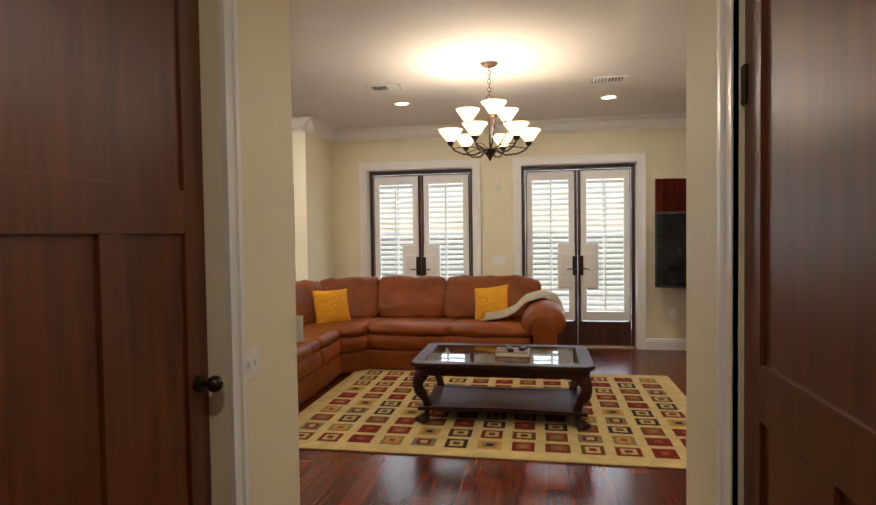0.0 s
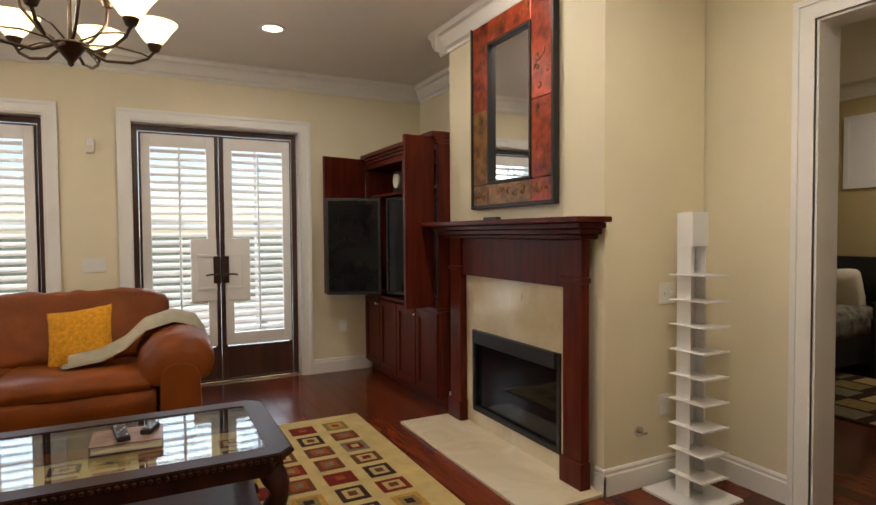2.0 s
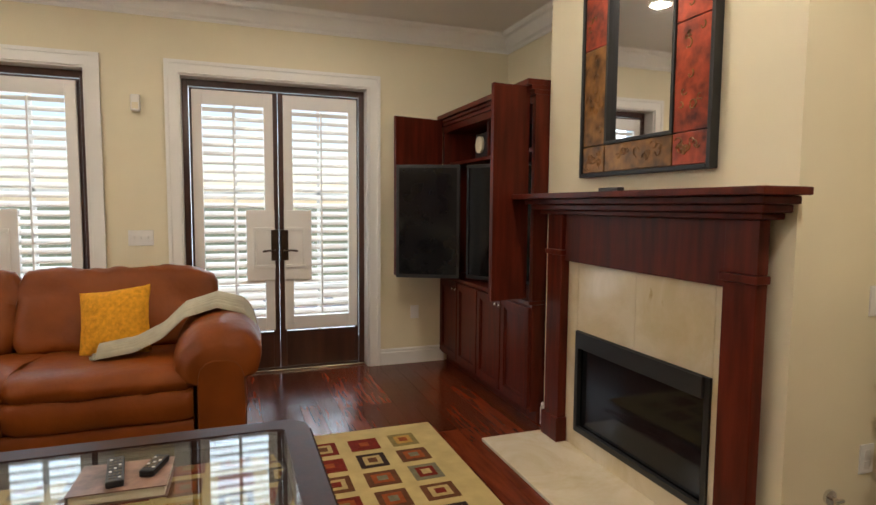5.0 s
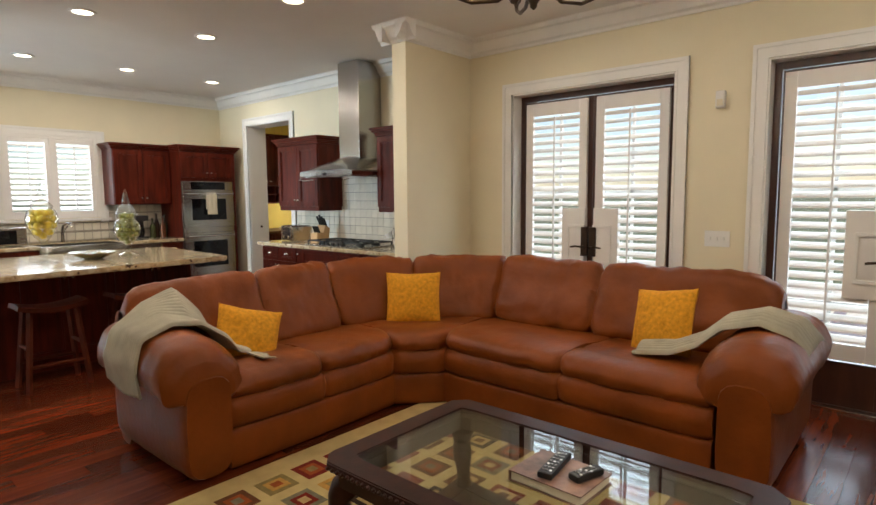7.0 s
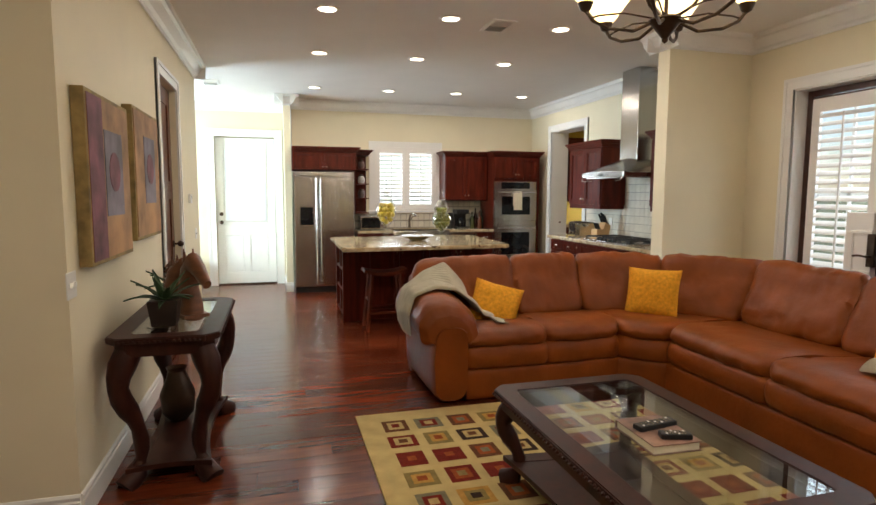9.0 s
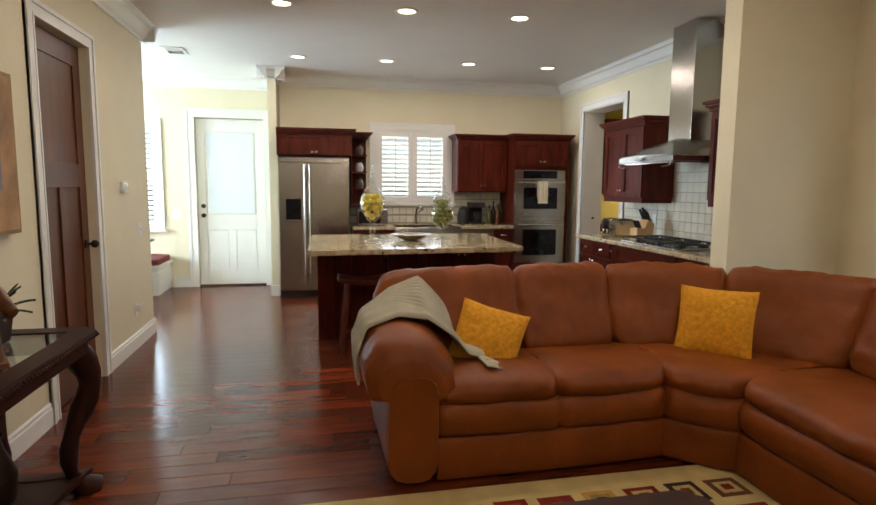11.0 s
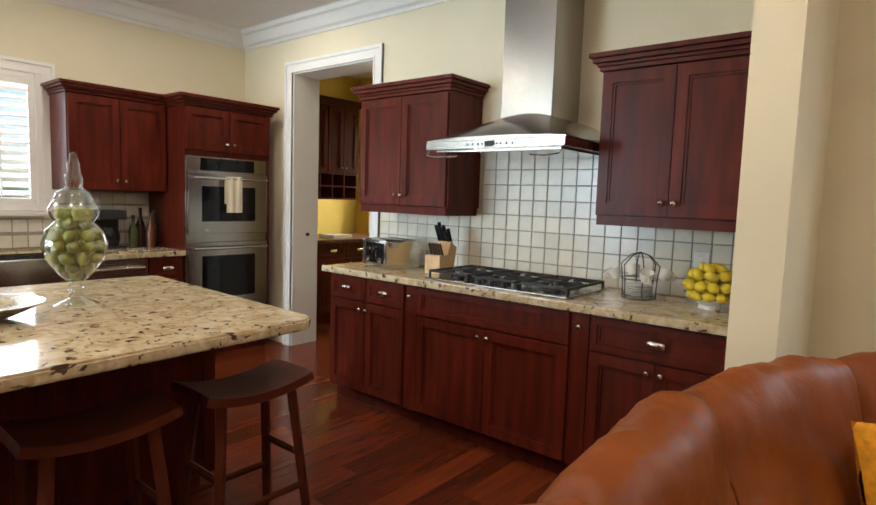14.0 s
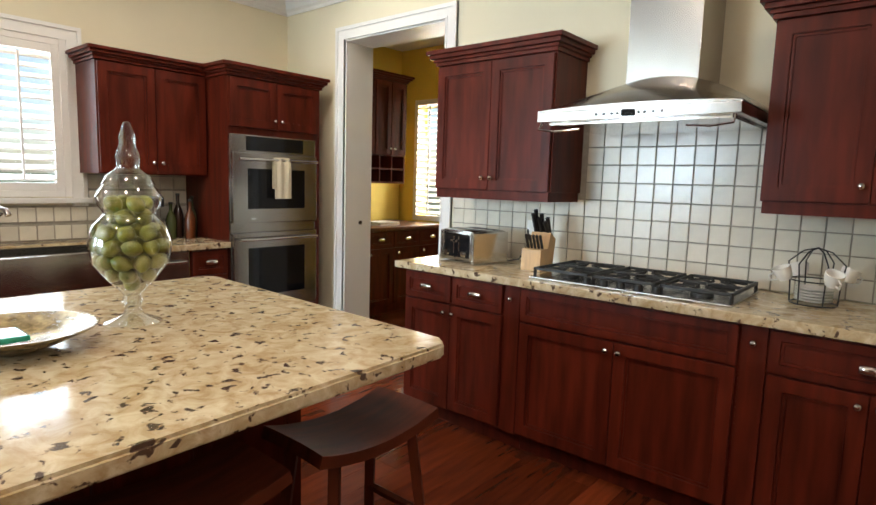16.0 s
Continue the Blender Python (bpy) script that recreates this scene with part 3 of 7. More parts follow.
nw = tagged(thing("window_2", "", "", at=(NX, NW[0], 0), rz=90), "breakfast nook window with white shutters", "", "", "structure")
WW = NW[1] - NW[0]
part("window_sill", boxes((-0.12, WW + 0.12, -0.06, 0.0, NW[2] - 0.04, NW[2] - 0.002), bevel=0.005), M_TRIM, nw)
for a, b in ((0.0, WW / 2), (WW / 2, WW)):
    for z0, z1 in ((NW[2], (NW[2] + NW[3]) / 2), ((NW[2] + NW[3]) / 2, NW[3])):
        shutter(nw, a, b, z0, z1, 0.02, 0.05, 0.05, 0.062, 34)
part("pane", boxes((0.0, WW, 0.10, 0.105, NW[2], NW[3])), M_PANE, nw).visible_shadow = False
sw = tagged(thing("window_3", "", "", at=(SW[1], 0.55, 0), rz=180), "breakfast nook window", "", "", "structure")
part("window_frame", boxes((0, 0.06, 0, 0.06, SW[2], SW[3]), (1.94, 2.0, 0, 0.06, SW[2], SW[3]), (0.97, 1.03, 0, 0.06, SW[2], SW[3]), (0.06, 1.94, 0, 0.058, SW[3] - 0.06, SW[3]), (0.06, 1.94, 0, 0.058, SW[2], SW[2] + 0.06)), M_SHUT, sw)


def panel_door(name, w, h, rows, mat, at, rz, label, knob=None, hinges=None, thick=0.045, parent_kind="structure", split=True):
    """A stile-and-rail door, its hinge edge at local x = 0; rows: (z0, z1, columns)."""
    d = tagged(thing(name, "", "", at=at, rz=rz), label, "", "", parent_kind)
    st = 0.11
    bm = boxes((0, st, 0, thick, 0.01, h), (w - st, w, 0, thick, 0.01, h), bevel=0.002)
    zs = [0.01] + [z for r in rows for z in r[:2]] + [h]
    for z0, z1 in zip(zs[::2], zs[1::2]):
        box(bm, st, w - st, 0, thick, z0, z1, 0.002)
    for z0, z1, cols in rows:
        for k in range(1, cols):
            x = st + (w - 2 * st) * k / cols
            box(bm, x - 0.045, x + 0.045, 0, thick, z0, z1, 0.002)
    part("door_frame", bm, mat, d)
    for z0, z1, cols in rows:
        edges = [st] + [st + (w - 2 * st) * k / cols + s * 0.045 for k in range(1, cols) for s in (-1, 1)] + [w - st]
        for a, b in zip(edges[::2], edges[1::2]):
            pm = boxes((a, b, 0.012, thick - 0.012, z0, z1))
            box(pm, a + 0.012, b - 0.012, 0.006, thick - 0.006, z0 + 0.012, z1 - 0.012, 0.005) if not split else None
            part("panel", pm, mat, d)
    if knob:
        kb = bmesh.new()
        x, z = knob
        for s, y in ((-1, 0.0), (1, thick)):
            rod(kb, (x, y, z), (x, y + s * 0.012, z), 0.03, seg=16)
            rod(kb, (x, y + s * 0.012, z), (x, y + s * 0.05, z), 0.010)
            bmesh.ops.create_uvsphere(kb, u_segments=12, v_segments=8, radius=0.028, matrix=Matrix.Translation((x, y + s * 0.06, z)))
        part("door_knob", kb, M_BRONZE, d, "dark bronze knob", True)
    for z in hinges or ():
        part("hinge", boxes((-0.02, 0.022, -0.008, 0.0, z - 0.05, z + 0.05), bevel=0.002), M_BRONZE, d)
    return d


CRAFT = [(0.22, 1.48, 2), (1.62, 2.24, 1)]
# corridor doors, closed
panel_door("door_3", LD[1] - LD[0] - 0.01, CH - 0.01, CRAFT, M_MAHOG, (CX[0] - 0.07, LD[0] + 0.005, 0), 90, "closed mahogany craftsman panel door", (LD[1] - LD[0] - 0.07, 0.98))
panel_door("door_4", RD[1] - RD[0] - 0.01, CH - 0.01, [(0.22, 1.00, 2), (1.14, 2.24, 1)], M_MAHOG, (CX[1] + 0.012, RD[1] - 0.005, 0), -90, "closed mahogany craftsman panel door", None, (0.62, 1.84))
panel_door("door_5", SD[1] - SD[0] - 0.01, SH - 0.01, [(0.22, 1.40, 2), (1.56, 2.22, 1)], M_MAHOG, (SD[1] - 0.005, SOUTH - 0.05, 0), 180, "closed mahogany craftsman panel door", (0.72, 1.0))
panel_door("door_6", 0.80, BH - 0.02, CRAFT, M_MAHOG, (4.555, BD[0] + 0.01, 0), 2, "mahogany bedroom door standing wide open", (0.73, 1.0), (0.3, 1.2, 2.0))
bd = panel_door("door_7", WD[1] - WD[0] - 0.01, 2.33, [(0.20, 0.80, 2), (1.00, 2.16, 1)], M_TRIM, (NX - 0.06, WD[0] + 0.005, 0), 90, "white panelled back door with frosted glass", (0.07, 1.0), None, split=False)
frost = material("frosted_white_glass", (0.72, 0.77, 0.78), 0.35, vary=0.02)
part("frosted_pane", boxes((0.14, WD[1] - WD[0] - 0.15, -0.003, 0.004, 1.03, 2.13)), frost, bd, "frosted glass pane")
db = bmesh.new()
rod(db, (0.07, -0.02, 1.13), (0.07, 0.0, 1.13), 0.03, seg=16)
part("deadbolt", db, M_BRONZE, bd)
part("threshold", boxes((-0.01, WD[1] - WD[0], -0.055, 0.01, 0.0, 0.02)), M_BRONZE, bd)

# ---- sectional sofa ----
sofa = thing("sectional_sofa", "large cognac brown leather corner sofa with padded arms", "sofa")
NS = [0]


def pillow_mesh(w, t):
    """A square pillow: full in the middle, thin at the seams, with pointed corners."""
    bm = bmesh.new()
    n = 22
    for s in (-1, 1):
        g = []
        for i in range(n + 1):
            row = []
            for j in range(n + 1):
                u, v = 2 * i / n - 1, 2 * j / n - 1
                sx = 1 - 0.07 * (1 - v * v) * abs(u) ** 3 * 0 - 0.06 * (1 - abs(v) ** 2) * (abs(u) > 0)
                sz = 1 - 0.06 * (1 - abs(u) ** 2)
                f = ((1 - abs(u) ** 2.4) * (1 - abs(v) ** 2.4)) ** 0.55
                rel = 0.004 * math.sin(u * 30 + (3 if int((v + 1) * 9) % 2 else 0)) * f
                row.append(bm.verts.new((u * w * sx, s * (t * f + rel + 0.004) + 0.01 * noise.noise(Vector((u * 2, v * 2, s))), v * w * sz)))
            g.append(row)
        for i in range(n):
            for j in range(n):
                bm.faces.new((g[i][j], g[i + 1][j], g[i + 1][j + 1], g[i][j + 1]))
    bmesh.ops.remove_doubles(bm, verts=bm.verts, dist=0.0095)
    return bm


def soft(name, at, size, r, bulge, wr, turn=(0, 0, 0), parent=sofa, mat=M_LEATHER, label="", cuts=11, pinch=0.0):
    NS[0] += 7.3
    return part(name, pad(bmesh.new(), at, size, r, bulge, wr, turn, cuts, NS[0], pinch), mat, parent, label, True)


def chaikin(loop, times=2):
    """Rounds a closed outline by cutting its corners."""
    for _ in range(times):
        loop = [(p[0] * k + q[0] * (1 - k), p[1] * k + q[1] * (1 - k)) for p, q in zip(loop, loop[1:] + loop[:1]) for k in (0.78, 0.22)]
    return loop


def stuffed(name, a, da, b, db, loop, n=26, pinch=0.05, wr=0.007, pleat=0.006, rounds=2, ends=(1, 1), droop=0.0):
    """A stuffed leather section: an outline (inward, up) carried from a to b, drawn in at its sewn ends, with folds and pleats."""
    NS[0] += 7.3
    bm = bmesh.new()
    loop = chaikin(loop, rounds)
    cu, cz = sum(p[0] for p in loop) / len(loop), sum(p[1] for p in loop) / len(loop)
    a, b, da, db = Vector((*a, 0)), Vector((*b, 0)), Vector((*da, 0)), Vector((*db, 0))
    length = (b - a).length
    stops = [0.0, 0.008, 0.02] + [0.04 + 0.92 * i / n for i in range(n + 1)] + [0.98, 0.992, 1.0]
    rings = []
    for f in stops:
        p, d = a.lerp(b, f), da.lerp(db, f)
        e0, e1 = f * length * ends[0] + (1 - ends[0]), (1 - f) * length * ends[1] + (1 - ends[1])
        e = max(0.0, min(e0, e1))
        k = 1 - pinch * math.exp(-e / 0.06) - pinch * 1.6 * max(0, 1 - e / 0.028) ** 0.7
        ring = []
        for i, (u, z) in enumerate(loop):
            an = math.atan2(z - cz, u - cu)
            q = p + d * (cu + (u - cu) * k)
            zz = cz + (z - cz) * k - droop * math.exp(-e1 / 0.10)
            w = Vector((q.x * 5 + NS[0], q.y * 5, zz * 7))
            s = wr * (noise.noise(w) + 0.6 * (0.45 - abs(noise.noise(w * 2.3)) * 1.8))
            s += pleat * math.exp(-e / 0.07) * math.sin(an * 9 + 2.0 * noise.noise(w)) * (1 if e > 0.012 else 0.3)
            out = d.normalized() * math.cos(an) + Vector((0, 0, math.sin(an)))
            ring.append(bm.verts.new(Vector((q.x, q.y, zz)) + out * s))
        rings.append(ring)
    m = len(loop)
    for r, t in zip(rings, rings[1:]):
        for i in range(m):
            bm.faces.new((r[i], r[(i + 1) % m], t[(i + 1) % m], t[i]))
    bm.faces.new(rings[0][::-1])
    bm.faces.new(rings[-1])
    ob = part(name, bm, M_LEATHER, sofa, "", True)
    return ob


# front line of the seats, with the direction into the sofa at each seam
FRONT = [((-0.36, 5.53), (-1, 0)), ((-0.36, 6.15), (-1, 0)), ((-0.385, 6.75), (-1, 0.24)), ((-0.16, 7.0), (-0.24, 1)), ((0.72, 6.99), (0, 1)), ((1.575, 6.99), (0, 1))]
PANEL = [(0.012, 0.014), (0.0, 0.03), (-0.006, 0.12), (0.0, 0.215), (0.03, 0.236), (0.50, 0.236), (0.50, 0.014)]
SEAT_ROLL = [(0.045, 0.222), (-0.006, 0.232), (-0.024, 0.315), (0.005, 0.395), (0.10, 0.415), (0.55, 0.42), (0.55, 0.228)]
SEAT_TOP = [(0.11, 0.375), (0.01, 0.380), (-0.022, 0.435), (0.02, 0.50), (0.16, 0.52), (0.40, 0.505), (0.62, 0.485), (0.86, 0.47), (0.86, 0.385)]
for k, ((a, da), (b, db)) in enumerate(zip(FRONT, FRONT[1:])):
    if k == 3:
        stuffed("front_panel", a, da, FRONT[5][0], FRONT[5][1], PANEL, 40, 0.01, 0.002, 0.0)
    elif k != 4:
        stuffed("front_panel", a, da, b, db, PANEL, 16, 0.01, 0.002, 0.0)
    stuffed("seat_roll", a, da, b, db, SEAT_ROLL, 24, 0.045, 0.007, 0.005)
    s_ = 1.25 if k == 2 else 1.0
    stuffed("seat_cushion", a, (da[0] * s_, da[1] * s_), b, (db[0] * s_, db[1] * s_), SEAT_TOP, 30, 0.055, 0.015, 0.007)
# backs
CREST = [((-1.11, 5.30), (1, 0)), ((-1.15, 6.15), (1, 0)), ((-1.16, 6.77), (1, -0.12)), ((-0.92, 7.50), (0.78, -0.72)), ((-0.29, 7.96), (0.14, -1)), ((0.55, 7.99), (0, -1)), ((1.69, 7.99), (0, -1))]
BACK = [(-0.09, 0.46), (-0.10, 0.72), (-0.07, 0.91), (0.0, 0.968), (0.09, 0.93), (0.14, 0.78), (0.22, 0.62), (0.27, 0.50), (0.24, 0.45), (0.02, 0.44)]
FRAME = [(-0.095, 0.02), (-0.11, 0.20), (-0.10, 0.74), (-0.05, 0.81), (0.06, 0.80), (0.08, 0.02)]
for (a, da), (b, db) in zip(CREST, CREST[1:]):
    if a[1] < 5.5:
        stuffed("back_cushion", b, db, a, da, BACK, 36, 0.085, 0.022, 0.014, droop=0.07)
    else:
        stuffed("back_cushion", a, da, b, db, BACK, 36, 0.085, 0.022, 0.012, droop=0.04 if b[0] > 1.5 else 0.0)
    stuffed("back_frame", a, da, b, db, FRAME, 16, 0.004, 0.002, 0.0)
# arms: upright panel and a puffed pad gathered at its front
ARM = [(-0.125, 0.014), (-0.135, 0.30), (-0.12, 0.56), (0.12, 0.56), (0.125, 0.30), (0.12, 0.014)]
ARM_PAD = [(-0.22, 0.50), (-0.235, 0.60), (-0.17, 0.72), (-0.02, 0.765), (0.13, 0.72), (0.23, 0.60), (0.235, 0.48), (0.12, 0.43), (-0.13, 0.47)]
stuffed("arm_panel", (-1.24, 5.415), (0, 1), (-0.335, 5.415), (0, 1), ARM, 20, 0.03, 0.004, 0.0)
stuffed("arm_pad", (-1.16, 5.405), (0, 1), (-0.345, 5.405), (0, 1), ARM_PAD, 44, 0.13, 0.010, 0.009, ends=(0, 1), droop=0.08)
stuffed("arm_panel", (1.715, 8.06), (-1, 0), (1.715, 6.965), (-1, 0), ARM, 20, 0.03, 0.004, 0.0)
stuffed("arm_pad", (1.705, 7.98), (-1, 0), (1.705, 6.975), (-1, 0), ARM_PAD, 44, 0.13, 0.010, 0.009, ends=(0, 1), droop=0.08)

# pillows


def pillow(at, turn, w=0.205):
    p = thing("throw_pillow", "square mustard yellow knitted pillow on the leather sofa", "pillow", "mustard sofa pillows")
    p.matrix_basis = pose(*at, *turn)
    part("cover", pillow_mesh(w, 0.075), M_MUSTARD, p, "", True)


pillow((-0.80, 5.90, 0.585), (-30, 14, 66), 0.195)
pillow((-0.645, 7.215, 0.655), (-18, 0, 42), 0.21)
pillow((1.13, 7.54, 0.675), (-22, -8, -14))

# throws


def rib(v, n):
    return 0.017 * (abs(math.sin(math.pi * v * n)) ** 0.7 - 0.5)


def throw_left(u, v):
    # across the arm from the seat to the outside; v runs back along the arm
    x = -0.57 - 0.42 * v - 0.10 * (1 - u) * (1 - v)
    a = u * 1.0
    pts = [(5.84, 0.53), (5.74, 0.56), (5.665, 0.66), (5.53, 0.765), (5.38, 0.785), (5.22, 0.725), (5.17, 0.60), (5.175, 0.46)]
    k = a * (len(pts) - 1)
    i = min(int(k), len(pts) - 2)
    f = k - i
    y = pts[i][0] * (1 - f) + pts[i + 1][0] * f
    z = pts[i][1] * (1 - f) + pts[i + 1][1] * f
    lift = max(0, v - 0.45) / 0.55
    hump = max(0, 1 - abs(u - 0.43) / 0.36) ** 1.2
    z += 0.13 * lift * hump + 0.02 * math.sin(9 * u + 5 * v) * (0.3 + v) + rib(v, 17)
    y += 0.10 * lift * hump * (0.5 - u)
    return (x + 0.03 * math.sin(7 * u), y, z)


t1 = thing("knit_throw", "sage grey ribbed knit throw draped over the sofa arm", "blanket", "sofa throws")
part("cloth", sheet(bmesh.new(), throw_left, 44, 176), M_THROW, t1, "", True)


def throw_right(u, v):
    pts = [(1.08, 0.535), (1.26, 0.555), (1.40, 0.62), (1.52, 0.735), (1.70, 0.785), (1.85, 0.735), (1.915, 0.63), (1.92, 0.54)]
    k = u * (len(pts) - 1)
    i = min(int(k), len(pts) - 2)
    f = k - i
    x = pts[i][0] * (1 - f) + pts[i + 1][0] * f
    z = pts[i][1] * (1 - f) + pts[i + 1][1] * f
    wdt = 0.20 + 0.34 * u
    y = 7.30 + 0.16 * u + wdt * (v - 0.25) + 0.015 * math.sin(8 * u)
    return (x, y, z + 0.05 * math.sin(math.pi * v) ** 0.7 + rib(v, 12))


t2 = thing("knit_throw", "sage grey ribbed knit throw draped over the sofa arm", "blanket", "sofa throws")
part("cloth", sheet(bmesh.new(), throw_right, 44, 110), M_THROW, t2, "", True)
for th, cx, cy, z, dx, dy in ((t1, -0.50, 5.80, 0.530, 0.0, 1.0), (t2, 1.12, 7.33, 0.525, -1.0, 0.0)):
    fb = bmesh.new()
    for k in range(14):
        s = (k - 7) * 0.012
        bx, by = cx - abs(dy) * (s + 0.06), cy + abs(dx) * (s + 0.02)
        tube(fb, [(bx, by, z + 0.01), (bx + dx * 0.04, by + dy * 0.04, z + 0.004), (bx + dx * 0.07 + random.uniform(-0.02, 0.02), by + dy * 0.07 + random.uniform(-0.02, 0.02), z - 0.005)], 0.006, 5)
    part("fringe", fb, M_THROW, th)

# ---- rug ----
rug = thing("area_rug", "cream rug with rows of rust, brown and olive nested squares", "rug")
RX, RY = (-0.29, 2.93), (4.74, 7.10)
part("rug_field", boxes((RX[0], RX[1], RY[0], RY[1], 0.001, 0.012), bevel=0.004), M_RUG, rug)
RC = {"rust": (0.15, 0.018, 0.010), "brown": (0.115, 0.045, 0.018), "dark": (0.035, 0.020, 0.014), "olive": (0.21, 0.155, 0.055), "gold": (0.40, 0.22, 0.05), "cream": (0.40, 0.29, 0.12), "grey": (0.16, 0.14, 0.085), "orange": (0.25, 0.06, 0.016)}
RM = {k: material("rug_%s_wool" % k, c, 0.95, vary=0.2, scale=25, bump=0.4, bscale=220, spec=0.1) for k, c in RC.items()}
SQ = [("brown", "cream", "rust"), ("rust", "orange", "olive"), ("dark", "cream", "brown"), ("olive", "gold", "orange"), ("rust", "cream", "brown"), ("brown", "orange", "grey"), ("gold", "olive", "dark"), ("grey", "rust", "cream"), ("rust", "rust", "orange")]
SQM = []
for trio in SQ:
    me = bpy.data.meshes.new("rug_square")
    vs, fs = [], []
    for k, h in enumerate((0.083, 0.052, 0.026)):
        z0, z1, b = 0.0, 0.0012 + 0.0010 * k, len(vs)
        vs += [(-h, -h * 0.92, z0), (h, -h * 0.92, z0), (h, h * 0.92, z0), (-h, h * 0.92, z0), (-h, -h * 0.92, z1), (h, -h * 0.92, z1), (h, h * 0.92, z1), (-h, h * 0.92, z1)]
        fs += [(b + 4, b + 5, b + 6, b + 7), (b, b + 1, b + 5, b + 4), (b + 1, b + 2, b + 6, b + 5), (b + 2, b + 3, b + 7, b + 6), (b + 3, b, b + 4, b + 7)]
    me.from_pydata(vs, [], fs)
    for c in trio:
        me.materials.append(RM[c])
    me.polygons.foreach_set("material_index", [i // 5 for i in range(15)])
    SQM.append(me)
NC, NR = 13, 10
for i in range(NC):
    for j in range(NR):
        ob = new("woven_square", SQM[(i * 4 + j * 7 + (i * j) % 3) % len(SQM)])
        ob.parent = rug
        ob.matrix_basis = pose(RX[0] + 0.23 + (RX[1] - RX[0] - 0.46) * i / (NC - 1), RY[0] + 0.22 + (RY[1] - RY[0] - 0.44) * j / (NR - 1), 0.0122, 0, 0, 90 * ((i + j) % 2))


# ---- carved tables ----


def cabriole(bm, x, y, h, sx, sy, s=1.0):
    """A carved, S-curved leg whose knee leans out towards (sx, sy)."""
    pts, rs = [], []
    for k in range(13):
        t = k / 12
        z = h * (1 - t)
        out = 0.035 * math.sin(math.pi * min(1, t * 2.2)) * (1 if t < 0.45 else 0) - 0.030 * math.sin(math.pi * max(0, (t - 0.45) / 0.55)) + (0.03 if t > 0.93 else 0)
        pts.append((x + sx * out * s, y + sy * out * s, max(z, 0.004)))
        rs.append(s * (0.052 - 0.026 * min(1, t * 1.25) + (0.018 if t > 0.9 else 0) + 0.005 * math.sin(20 * t)))
    return tube(bm, pts, rs, 10)


